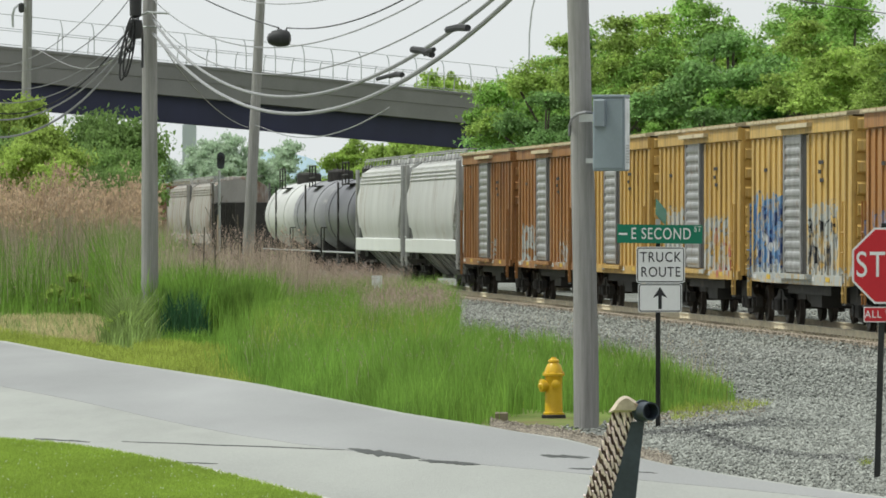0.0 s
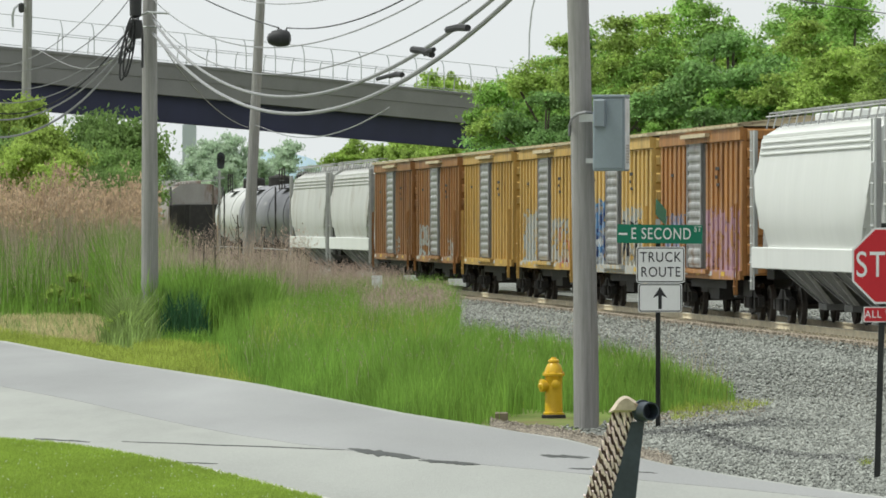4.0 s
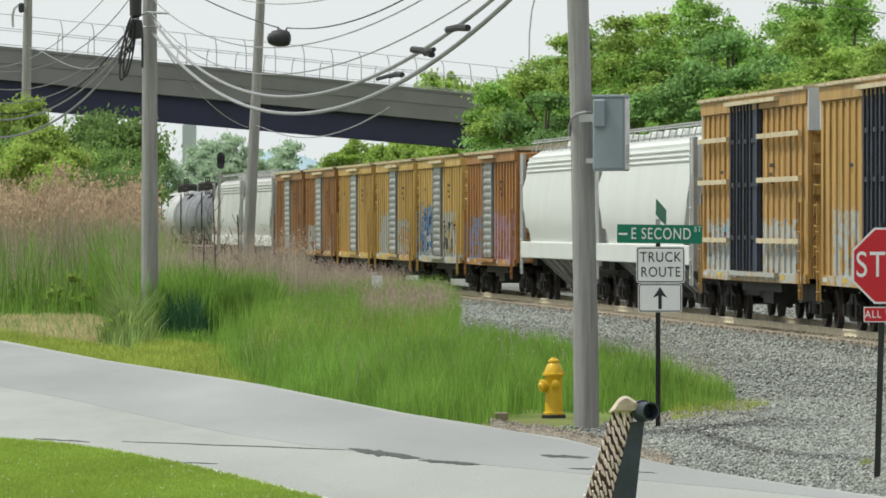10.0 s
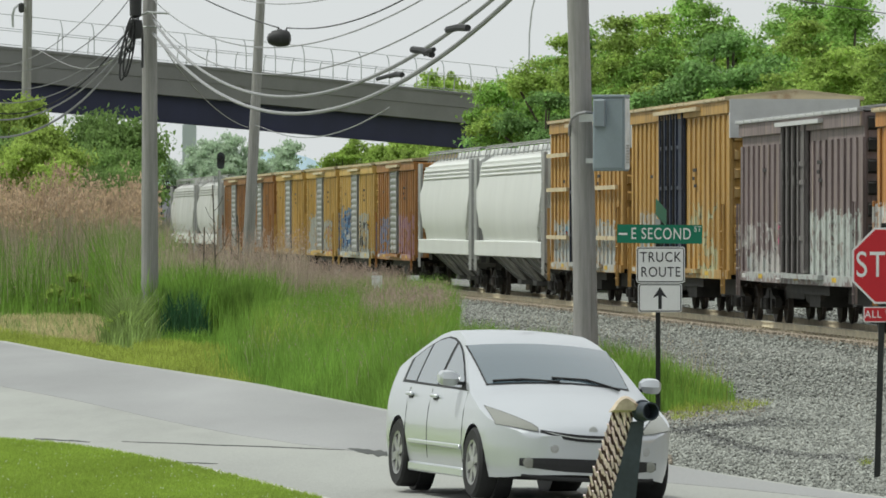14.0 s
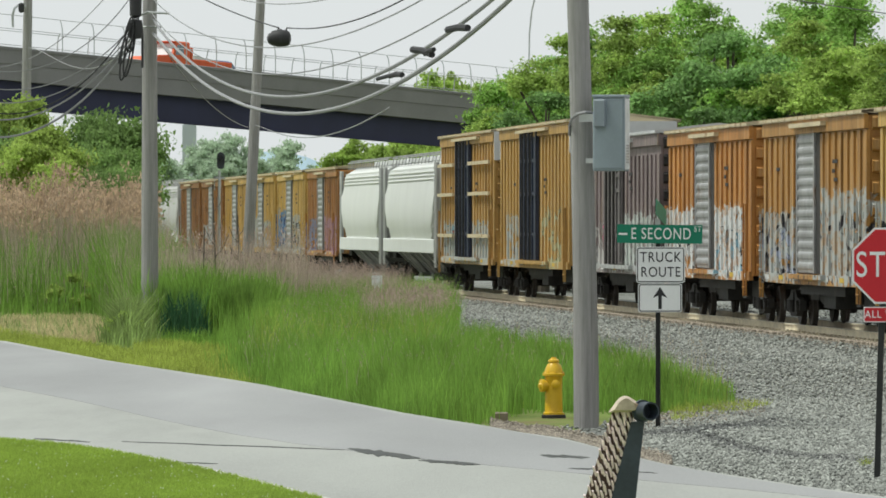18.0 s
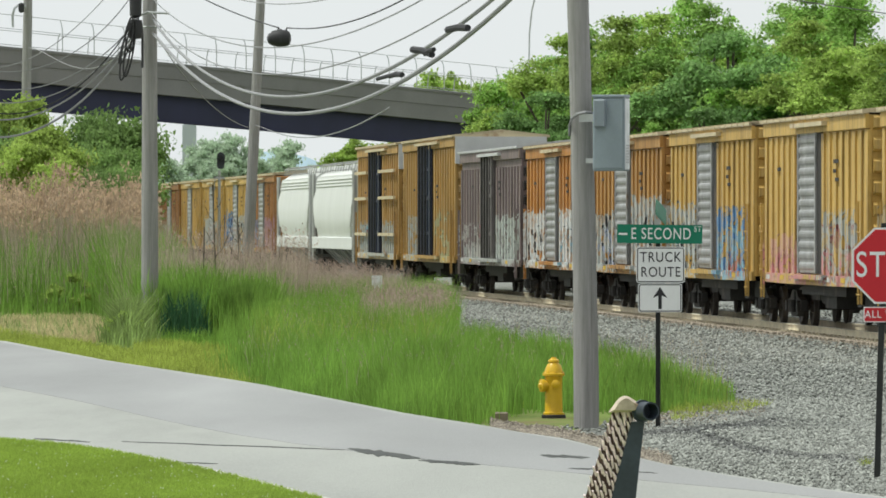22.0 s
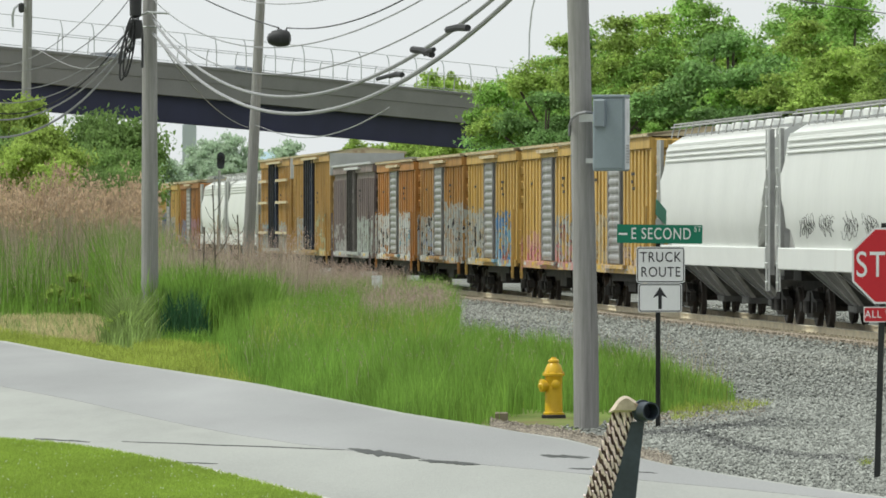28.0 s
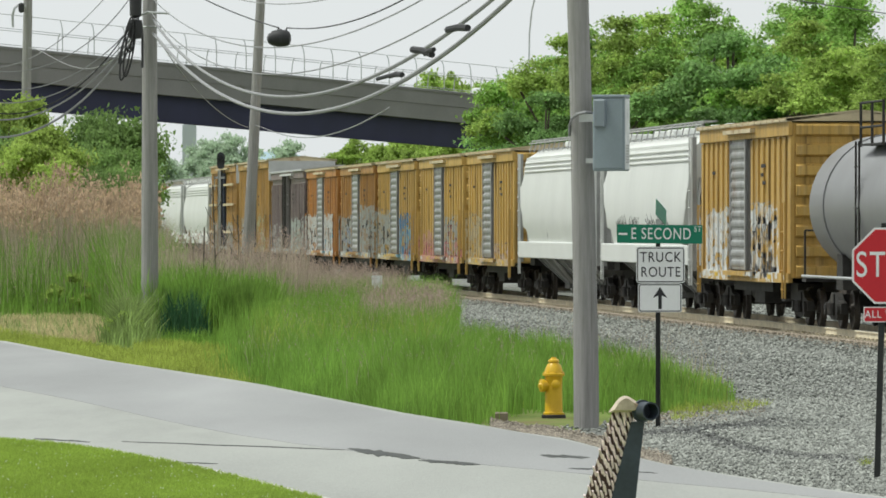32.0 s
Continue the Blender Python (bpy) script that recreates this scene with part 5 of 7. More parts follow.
def seam(a, b, width, wob):
    a, b = Vector(a[:2]), Vector(b[:2])
    left, right = [], []
    n = 24
    for i in range(n + 1):
        p = a.lerp(b, i / n)
        w = width * (0.5 + 0.8 * abs(noise.noise((i * 0.6, width, wob)))) * min(1, 5 * i / n + 0.1, 5 * (1 - i / n) + 0.1)
        o = 0.14 * noise.noise((i * 0.25, 4.0, wob))
        left.append((p.x, p.y + o + w))
        right.append((p.x, p.y + o - w))
    return patch(left + right[::-1])


wet_asphalt = shade("wet_asphalt", (0.03, 0.033, 0.028), 0.5, vary=0.3, scale=3, fine=30, spec=0.15)
for a, b, w in (((-3.645, 76.16, 0.000), (-1.011, 73.30, 0.000), 0.13), ((-1.047, 73.67, -0.000), (-0.232, 70.60, 0.002), 0.95), ((-0.259, 70.10, 0.001), (0.382, 68.80, 0.001), 0.55), ((1.028, 71.50, 0.000), (1.554, 70.80, 0.001), 0.6), ((1.258, 67.70, 0.000), (1.565, 67.40, -0.000), 0.25), ((1.834, 66.90, 0.001), (2.128, 66.40, 0.003), 0.2), ((-4.701, 77.20, -0.001), (-3.989, 76.00, -0.001), 0.18), ((-2.892, 69.60, 0.001), (-2.319, 69.10, 0.001), 0.1)):
    if w > 0.5:
        solo("puddle", seam(a, b, w, w * 9), wet_asphalt, "thin dark puddle along a crack in the asphalt", "puddle", kind="structure")
    else:
        solo("tar_seam", seam(a, b, w, w * 9), seam_tar, "dark tar-filled crack in the asphalt", "tar seam", kind="structure")

# dirt around the hydrant and pole, flush with the street's edge
dirt = Shape()
for i in range(41):
    b = 0.0075 + 0.0275 * i / 40
    for j in range(13):
        u = j / 12
        d = road_edge(b) - 0.05 + (8.0 + 1.2 * noise.noise((i * 0.22, 3.0, 5.0))) * u
        rim = max(0, 1 - min(i, 40 - i) / 6)
        dirt.v.append((b * d, d, -0.006 - 0.10 * u - 0.05 * max(0, u - 0.7) - 0.12 * rim ** 2 + 0.006 * u * noise.noise((b * d * 3, d, 2.0))))
dirt.f = [(i * 13 + j, (i + 1) * 13 + j, (i + 1) * 13 + j + 1, i * 13 + j + 1) for i in range(40) for j in range(12)]
solo("dirt_patch", dirt, dirt_mat, "bare dusty dirt round the hydrant and pole", "dirt", kind="structure", smooth=True)


# ---- signs ----
sign_white = shade("sign_white", (0.74, 0.75, 0.74), 0.45, vary=0.05, scale=4, fine=30)
sign_green = shade("sign_green", (0.004, 0.17, 0.095), 0.45, vary=0.08, scale=4)
sign_red = shade("sign_red", (0.50, 0.012, 0.022), 0.45, vary=0.08, scale=4)
sign_black = shade("sign_black", (0.015, 0.015, 0.017), 0.5, vary=0.1)
sign_back = shade("sign_aluminium", (0.4, 0.4, 0.4), 0.45, metal=0.7, vary=0.1)
post_mat = shade("dark_green_post", (0.018, 0.02, 0.018), 0.6, vary=0.3, scale=6, stain=(0.07, 0.04, 0.03), stain_at=0.62, stain_scale=8)


def rounded(w, h, r, n=5):
    pts = []
    for cx, cz, a0 in ((w / 2 - r, h / 2 - r, 0), (-w / 2 + r, h / 2 - r, 90), (-w / 2 + r, -h / 2 + r, 180), (w / 2 - r, -h / 2 + r, 270)):
        for i in range(n + 1):
            a = radians(a0 + 90 * i / n)
            pts.append((cx + r * math.cos(a), cz + r * math.sin(a)))
    return pts


def frame_shape(w, h, r, t, y0, y1):
    """A flat border of width t."""
    a, b = rounded(w, h, r), rounded(w - 2 * t, h - 2 * t, max(r - t, 0.002))
    n = len(a)
    s = Shape()
    vs = [(x, y, z) for y in (y0, y1) for x, z in a] + [(x, y, z) for y in (y0, y1) for x, z in b]
    fs = []
    for i in range(n):
        j = (i + 1) % n
        fs += [(i, j, 2 * n + j, 2 * n + i), (i, n + i, n + j, j), (2 * n + i, 2 * n + j, 3 * n + j, 3 * n + i)]
    return s.add(vs, fs)


def lettering(words, size, material, parent, at, wide=1.0, name="lettering"):
    """Raised flat letters facing -y, centred at the given pose."""
    cu = bpy.data.curves.new("letters", 'FONT')
    cu.body, cu.size, cu.align_x, cu.align_y, cu.extrude, cu.offset = words, size, 'CENTER', 'CENTER', 0.001, size * 0.002
    cu.space_character = 1.12
    ob = new("letters", cu)
    me = bpy.data.meshes.new_from_object(ob)
    bpy.data.objects.remove(ob)
    me.materials.clear()
    me.materials.append(material)
    me.transform(Matrix.Rotation(radians(90), 4, 'X') @ Matrix.Diagonal((wide, 1, 1, 1)))
    return link(name, me, parent, at)


def channel_post(s, x, y, z0, z1, w=0.055):
    s.box(x - w / 2, x + w / 2, y + 0.012, y + 0.02, z0, z1).box(x - w / 2, x - w / 2 + 0.012, y - 0.012, y + 0.02, z0, z1).box(x + w / 2 - 0.012, x + w / 2, y - 0.012, y + 0.02, z0, z1)
    return s


sx, sy, sz = (2.698, 84.30, -0.107)
sp = thing("street_sign_post", "dark steel post carrying green street name and truck route signs", "street sign", pose(sx, sy, sz))
up = lambda py: 2.46 - (py - 398) * 84.3 / 11889 - sz
rt = lambda px: (px - 1164.5) * 84.3 / 11889
part("post", channel_post(Shape(), 0.0, 0.0, 0, up(395), 0.06), post_mat, sp)
gw, gh = rt(1243) - rt(1092), up(398) - up(431)
gx, gz = (rt(1243) + rt(1092)) / 2, (up(398) + up(431)) / 2
blade = part("name_plate", Shape().prism(rounded(gw, gh, 0.012), -0.004, 0.004), sign_green, sp, "green street name plate with white letters", at=pose(gx, -0.03, gz, 0, 0.6, 0))
lettering("E SECOND", 0.205, sign_white, blade, pose(0.015, -0.006, -0.002), 0.71)
lettering("ST", 0.098, sign_white, blade, pose(0.475, -0.006, 0.062), 0.85)
part("dash", Shape().box(-0.515, -0.405, -0.006, -0.004, -0.015, 0.01), sign_white, blade)
part("name_plate", Shape().prism(rounded(0.9, 0.2, 0.012), -0.004, 0.004), sign_green, sp, "green name plate seen nearly edge-on", at=pose(rt(1170), 0.02, up(376), 0, 9, 80))
part("bracket", Shape().box(-0.03, 0.03, -0.02, 0.03, up(398) - 0.02, up(388)), sign_back, sp)


def plate(w, h, x, z, face, edge, name, r=0.03):
    p = part(name, Shape().prism(rounded(w, h, r), -0.003, 0.003), face, sp, at=pose(x, -0.025, z))
    part("border", frame_shape(w - 0.02, h - 0.02, r, 0.012, -0.0055, -0.003), edge, p)
    return p


tp = plate(rt(1212) - rt(1126), up(437) - up(501), (rt(1212) + rt(1126)) / 2, (up(437) + up(501)) / 2, sign_white, sign_black, "truck_route_plate")
lettering("TRUCK", 0.178, sign_black, tp, pose(0, -0.006, 0.092), 0.83)
lettering("ROUTE", 0.178, sign_black, tp, pose(0, -0.006, -0.095), 0.81)
ap = plate(rt(1207) - rt(1129), up(502) - up(553), (rt(1207) + rt(1129)) / 2, (up(502) + up(553)) / 2, sign_white, sign_black, "arrow_plate")
part("arrow", Shape().prism([(-0.022, -0.14), (0.022, -0.14), (0.022, 0.03), (0.09, 0.0), (0.0, 0.135), (-0.09, 0.0), (-0.022, 0.03)], -0.0055, -0.003), sign_black, ap)

# stop sign
tx, ty, tz = (4.341, 67.20, -0.247)
st = thing("stop_sign", "red octagonal stop sign with an all-way plate on a dark post", "stop sign", pose(tx, ty, tz))
upt = lambda py: 2.46 - (py - 398) * 67.2 / 11889 - tz
rtt = lambda px: (px - 1552) * 67.2 / 11889
part("post", Shape().box(-0.03, 0.03, 0.01, 0.05, 0, upt(395)), post_mat, st, at=pose(0, 0, 0, 0, 1.6, 0))
octo = lambda r: [(r * math.cos(radians(22.5 + 45 * i)), r * math.sin(radians(22.5 + 45 * i))) for i in range(8)]
R = 0.381 / math.cos(radians(22.5))
sg = part("octagon", Shape().prism(octo(R), -0.003, 0.003), sign_white, st, "white-edged red octagon", at=pose(rtt(1575), -0.03, upt(470.5)))
part("red_face", Shape().prism(octo(R - 0.022), -0.006, -0.003), sign_red, sg)
lettering("STOP", 0.365, sign_white, sg, pose(0, -0.008, 0), 0.74)
pl = part("all_way_plate", Shape().prism(rounded(0.457, 0.155, 0.012), -0.003, 0.003), sign_white, st, at=pose(rtt(1568.5), -0.03, upt(557)))
part("red_face", Shape().prism(rounded(0.437, 0.135, 0.01), -0.0055, -0.003), sign_red, pl)
lettering("ALL WAY", 0.105, sign_white, pl, pose(0, -0.0075, 0), 0.9)

# small white marker by the line
mx, my, mz = (-1.575, 160.00, 0.199)
mk = thing("marker_post", "small white marker plate on a thin stake in the grass", "marker", pose(mx, my, -0.2))
part("stake", Shape().box(-0.02, 0.02, 0, 0.03, 0, 1.3), post_mat, mk)
part("plate", Shape().prism(rounded(0.25, 0.32, 0.02), -0.01, 0.0), sign_white, mk, at=pose(0, -0.003, 1.29))

# ---- hydrant ----
hyd_mat = shade("hydrant_yellow", (0.60, 0.37, 0.015), 0.4, vary=0.12, scale=5, fine=50, stain=(0.35, 0.19, 0.02), stain_at=0.64, stain_scale=6)
hx, hy, hz = (1.497, 90.80, -0.114)
hy_ob = thing("fire_hydrant", "yellow cast-iron fire hydrant by the street", "fire hydrant", pose(hx, hy, hz))
part("barrel", Shape().turn([(0.145, 0.0), (0.145, 0.035), (0.125, 0.04), (0.12, 0.065), (0.115, 0.34), (0.118, 0.51), (0.125, 0.53)], n=24), hyd_mat, hy_ob, smooth=True)
part("bonnet", Shape().turn([(0.125, 0.53), (0.15, 0.535), (0.15, 0.565), (0.128, 0.575), (0.116, 0.62), (0.09, 0.68), (0.055, 0.715)], n=24), hyd_mat, hy_ob, smooth=True)
part("operating_nut", Shape().turn([(0.055, 0.71), (0.078, 0.72), (0.074, 0.745), (0.04, 0.765), (0.035, 0.785)], n=10), hyd_mat, hy_ob)
part("pumper_nozzle", Shape().turn([(0.07, 0.09), (0.07, 0.135), (0.088, 0.14), (0.088, 0.185), (0.045, 0.19), (0.028, 0.215)], (0, 0, 0.40), 0, 16), hyd_mat, hy_ob, smooth=True, at=pose(0, 0, 0, 0, 0, 198))
part("hose_nozzle", Shape().turn([(0.045, 0.09), (0.045, 0.13), (0.06, 0.135), (0.06, 0.165), (0.028, 0.185)], (0, 0, 0.42), 0, 14), hyd_mat, hy_ob, smooth=True, at=pose(0, 0, 0, 0, 0, 280))
bolt_me = Shape().rod((0.132, 0, 0.56), (0.132, 0, 0.588), 0.012, 6).mesh("bolt", hyd_mat)
for i in range(8):
    link("bolt", bolt_me, hy_ob, pose(0, 0, 0, 0, 0, 45 * i + 10))
part("base_flange", Shape().turn([(0.165, -0.05), (0.165, 0.0), (0.146, 0.01)], n=20), black_steel, hy_ob)

lx, ly, lz = (0.765, 89.20, -0.09)
solo("valve_lid", Shape().bevel_box(-0.1, 0.1, -0.1, 0.1, -0.1, 0.06, 0.015), shade("old_brass_iron", (0.2, 0.17, 0.12), 0.8, vary=0.3), "small rusty valve box in the verge", "valve box", pose(lx, ly, lz))

# ---- cabinet on the near pole ----
cab_mat = shade("cabinet_grey", (0.23, 0.275, 0.30), 0.5, vary=0.08, scale=3)
bx, by, bz = (2.106, 84.60, 3.136)
cb = thing("pole_cabinet", "pale grey steel cabinet strapped to the utility pole", "electrical cabinet", pose(bx, by, bz, 0, 0, -13))
part("case", Shape().bevel_box(-0.205, 0.205, -0.1, 0.2, 0.0, 0.94, 0.012), cab_mat, cb)
part("lid_rim", Shape().bevel_box(-0.215, 0.215, -0.12, 0.21, 0.925, 0.96, 0.008), cab_mat, cb)
part("door", Shape().bevel_box(-0.185, 0.185, -0.115, -0.098, 0.03, 0.9, 0.006), cab_mat, cb)
part("meter_box", Shape().bevel_box(-0.18, -0.03, -0.19, -0.1, 0.55, 0.9, 0.015), shade("meter_grey", (0.2, 0.235, 0.26), 0.5, vary=0.1), cb)
part("mount", Shape().box(-0.4, -0.15, 0.0, 0.05, 0.62, 0.72), galv, cb)
part("mount", Shape().box(-0.32, -0.15, 0.02, 0.06, 0.1, 0.16), galv, cb)
slots = Shape()
for i in range(7):
    slots.box(0.208, 0.219, -0.02, 0.12, 0.1 + 0.035 * i, 0.12 + 0.035 * i)
# right side face, much paler than the case
part("side_face", Shape().bevel_box(0.205, 0.212, -0.085, 0.185, 0.02, 0.91, 0.003), shade("pale_cabinet_side", (0.62, 0.64, 0.64), 0.45, vary=0.25, scale=6, stain=(0.3, 0.33, 0.34), stain_at=0.6, stain_scale=7), cb, "pale side face")
part("vent", slots, sign_back, cb)
cond = Shape().pipe([(1.896, 84.75, 3.871), (1.794, 84.65, 3.877), (1.696, 84.70, 3.856), (1.626, 84.80, 3.801), (1.601, 84.95, 3.718), (1.601, 85.00, 3.590)], 0.018, 8)
part("conduit", cond, cable_grey, cb, "grey bent conduit").matrix_parent_inverse = cb.matrix_basis.inverted()


# ---- trees and bushes ----
bark = shade("tree_bark", (0.10, 0.085, 0.065), 0.9, vary=0.4, scale=4, fine=30)
leaf_a = leafy("leaf_mid_green", (0.284, 0.465, 0.106), tl=0.4, each=0.22, scale=0.35, stretch=(1, 1, 1))
leaf_b = leafy("leaf_yellow_green", (0.334, 0.464, 0.104), tl=0.4, each=0.2, scale=0.35, stretch=(1, 1, 1))
leaf_c = leafy("leaf_deep_green", (0.213, 0.366, 0.115), tl=0.4, each=0.25, scale=0.35, stretch=(1, 1, 1))
bush_leaf_a = leafy("bush_leaf_green", (0.215, 0.335, 0.10), tl=0.5, each=0.2)
bush_leaf_b = leafy("bush_leaf_light", (0.33, 0.44, 0.10), tl=0.5, each=0.15)
# paler and greyer than the near leaves: distance haze put into the colour
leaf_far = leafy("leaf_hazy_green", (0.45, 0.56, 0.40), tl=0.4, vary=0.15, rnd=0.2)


def crown_mesh(name, seed, rx, rz, z0, clumps, per, leaf, material, squash=1.0):
    """Leaves in uneven clumps that fill an egg-shaped crown."""
    r = np.random.default_rng(seed)
    lobes = clumps // 5 if rx > 4 else max(9, clumps // 11)
    heads = []
    while len(heads) < lobes:
        p = r.uniform(-1, 1, 3)
        q = np.linalg.norm(p)
        if q > 0.9 or q < 0.45 or any(np.linalg.norm(p - h) < (0.2 if rx > 4 else 0.36) for h in heads) and r.uniform() < 0.9:
            continue
        heads.append(p)
    cs = []
    for i in range(clumps):
        h = heads[i % lobes]
        big = r.uniform(0.75, 1.25)
        d = r.normal(0, 1, 3)
        d[2] = abs(d[2]) * 0.8 - 0.2
        d *= 0.3 * big * r.uniform(0.5, 1.0) / np.linalg.norm(d)
        p = h + d
        wide = 1.0 - 0.35 * max(0, p[2])
        cs.append((p[0] * rx * wide, p[1] * rx * wide, z0 + rz + p[2] * rz * 0.95, r.uniform(0.06, 0.155) * rx * squash))
    cs = np.array(cs)
    if rx < 2.7:
        cs[:, 3] *= 1.35
    which = r.integers(0, clumps, clumps * per)
    d = r.normal(0, 1, (len(which), 3))
    d /= np.linalg.norm(d, axis=1, keepdims=True)
    rad = cs[which, 3] * np.abs(r.normal(0.75, 0.42, len(which)))
    c = cs[which, :3] + d * rad[:, None] * np.array([1.25, 1.25, 0.62])
    n = 0.35 * d + r.normal(0, 0.6, d.shape) + np.array([-0.1, 0, 0.55])
    n /= np.linalg.norm(n, axis=1, keepdims=True)
    t = np.cross(n, r.normal(0, 1, d.shape))
    t /= np.linalg.norm(t, axis=1, keepdims=True)
    b = np.cross(n, t)
    s = leaf * r.uniform(0.55, 1.25, (len(which), 1))
    fold = n * s * 0.25
    v = np.stack([c - t * s, c + b * s * 0.55 - fold, c + t * s, c - b * s * 0.55 - fold], 1).reshape(-1, 3)
    me = bpy.data.meshes.new(name)
    k = len(which)
    me.vertices.add(4 * k)
    me.vertices.foreach_set("co", v.astype(np.float32).ravel())
    f = np.arange(4 * k).reshape(k, 4)
    me.loops.add(4 * k)
    me.loops.foreach_set("vertex_index", f.astype(np.int32).ravel())
    me.polygons.add(k)
    me.polygons.foreach_set("loop_start", np.arange(0, 4 * k, 4, dtype=np.int32))
    me.update(calc_edges=True)
    me.materials.append(material)
    return me, cs


def tree_kind(label, seed, rx, rz, z0, clumps, per, leaf, material, trunk=0.22, name="tree", category="tree"):
    me, cs = crown_mesh("crown", seed, rx, rz, z0, clumps, per, leaf, material)
    tr = thing(name, label, category)
    w = Shape()
    h = z0 + rz
    w.loft([[(trunk * (1.3 - 0.9 * t) * math.cos(a) + 0.15 * t * math.sin(seed), trunk * (1.3 - 0.9 * t) * math.sin(a), h * t) for a in [k * math.pi / 4 for k in range(8)]] for t in (0, 0.1, 0.35, 0.7, 1.0)])
    part("trunk", w, bark, tr)
    for i in range(0, len(cs), max(1, len(cs) // 7)):
        x, y, z, q = cs[i]
        zs = min(h * 0.9, max(0.3 * h, z - 1.2 - 0.3 * math.hypot(x, y)))
        part("limb", Shape().pipe([(0.08 * math.sin(seed), 0, zs), (x * 0.45, y * 0.45, zs + (z - zs) * 0.35), (x, y, z)], trunk * 0.22, 5), bark, tr)
    cr = link("crown", me, tr)
    cr["kind"] = "stuff"
    return tr


kinds = [
    tree_kind("broad green deciduous tree behind the track", 11, 3.4, 3.6, 2.6, 140, 165, 0.088, leaf_a),
    tree_kind("light yellow-green tree with an airy crown", 12, 3.0, 3.9, 2.4, 130, 165, 0.084, leaf_b),
    tree_kind("deep green dense deciduous tree", 13, 3.6, 3.4, 2.8, 140, 165, 0.091, leaf_c),
    tree_kind("tall slender green tree with uneven outline", 14, 2.4, 4.6, 2.6, 130, 165, 0.084, leaf_a),
]
TREE_H = [2.6 + 7.2, 2.4 + 7.8, 2.8 + 6.8, 2.6 + 9.2]
# kind, bearing, height of the top, distance
WOOD = [
    (0, 0.0132, 8.7, 258), (2, 0.0150, 7.6, 250), (2, 0.0172, 9.4, 268), (1, 0.0178, 9.4, 255), (0, 0.0225, 10.0, 258), (3, 0.0208, 10.2, 264), (1, 0.0262, 9.9, 250), (3, 0.0290, 10.5, 262), (2, 0.0245, 8.8, 272),
    (1, 0.0318, 10.1, 252), (0, 0.0350, 9.6, 250), (3, 0.0392, 11.6, 255), (2, 0.0360, 9.0, 266), (2, 0.0430, 9.6, 242), (3, 0.0498, 11.0, 262), (0, 0.0512, 10.2, 240), (1, 0.0545, 9.4, 236),
    (2, 0.0560, 10.8, 258), (3, 0.0605, 10.9, 246), (1, 0.0655, 8.4, 228), (0, 0.0690, 9.6, 246), (2, 0.0735, 9.8, 240),
    (3, 0.0575, 11.4, 250), (3, 0.0638, 11.0, 250), (3, 0.0522, 11.2, 252), (3, 0.0380, 10.6, 250), (1, 0.0590, 8.4, 234), (2, 0.0140, 5.4, 252), (2, 0.0200, 6.4, 250), (0, 0.0300, 6.6, 246), (2, 0.0390, 6.8, 238), (2, 0.0470, 6.8, 246), (2, 0.0540, 6.6, 250), (0, 0.0620, 6.6, 236),
]
for k, b, h, d in WOOD:
    s = h / TREE_H[k]
    t = copy_thing(kinds[k], pose(b * d, d, -0.2, 0, 0, random.uniform(0, 360)))
    t.scale = (s * random.uniform(0.98, 1.2), s * random.uniform(0.98, 1.2), 1.02 * s)
    t["group"] = "trees behind the track"
for k in kinds:
    k.matrix_basis = pose({0: 30, 1: 36, 2: 42, 3: 48}[kinds.index(k)], 300, -0.2)

bush_kinds = [
    tree_kind("leafy dark green bush behind the reeds", 31, 2.6, 2.3, 0.3, 90, 215, 0.075, bush_leaf_a, 0.1, "bush", "bush"),
    tree_kind("fresh light green bush behind the reeds", 32, 2.2, 2.4, 0.3, 90, 215, 0.072, bush_leaf_b, 0.1, "bush", "bush"),
]
BUSH_H = [4.9, 5.1]
for k, b, h, d in ((0, -0.0550, 6.5, 235), (0, -0.0512, 6.0, 240), (0, -0.0575, 5.8, 232), (0, -0.0535, 5.2, 230), (1, -0.0595, 5.2, 226), (1, -0.0612, 4.6, 215), (1, -0.0585, 4.1, 212), (1, -0.0645, 6.2, 236), (1, -0.0662, 6.0, 230), (1, -0.0630, 5.6, 240), (1, -0.0650, 4.6, 222), (0, -0.0680, 5.6, 228), (0, -0.0530, 4.4, 222), (0, -0.0515, 4.6, 226), (1, -0.0665, 5.6, 244), (0, -0.0575, 6.2, 246), (0, -0.0625, 5.2, 246)):
    s = h / BUSH_H[k]
    t = copy_thing(bush_kinds[k], pose(b * d, d, -0.2, 0, 0, random.uniform(0, 360)))
    t.scale = (0.9 * s, 0.9 * s, 1.2 * s)
    t["group"] = "bushes by the bridge"
bush_kinds[0].matrix_basis = pose(-18.5, 250, -0.2)
bush_kinds[1].matrix_basis = pose(-19.5, 236, -0.2)

shrub_kinds = [
    tree_kind("small light green weedy shrub among the tall grass", 52, 0.6, 0.55, 0.02, 40, 120, 0.032, bush_leaf_b, 0.03, "shrub", "shrub"),
]
# small leafy weeds and shrubs among the grass
for k, b, h, d in ((0, -0.0556, 1.35, 189), (0, -0.0474, 0.8, 147), (0, -0.0262, 1.1, 152), (0, -0.0240, 1.0, 149), (0, -0.0572, 1.0, 190), (0, -0.0340, 1.2, 152), (0, -0.0060, 0.55, 128)):
    s = h / 1.05
    t = copy_thing(shrub_kinds[k], pose(b * d, d, -0.2, 0, 0, random.uniform(0, 360)))
    t.scale = (s * 0.85, s * 0.85, s)
    t["group"] = "shrubs in the grass"
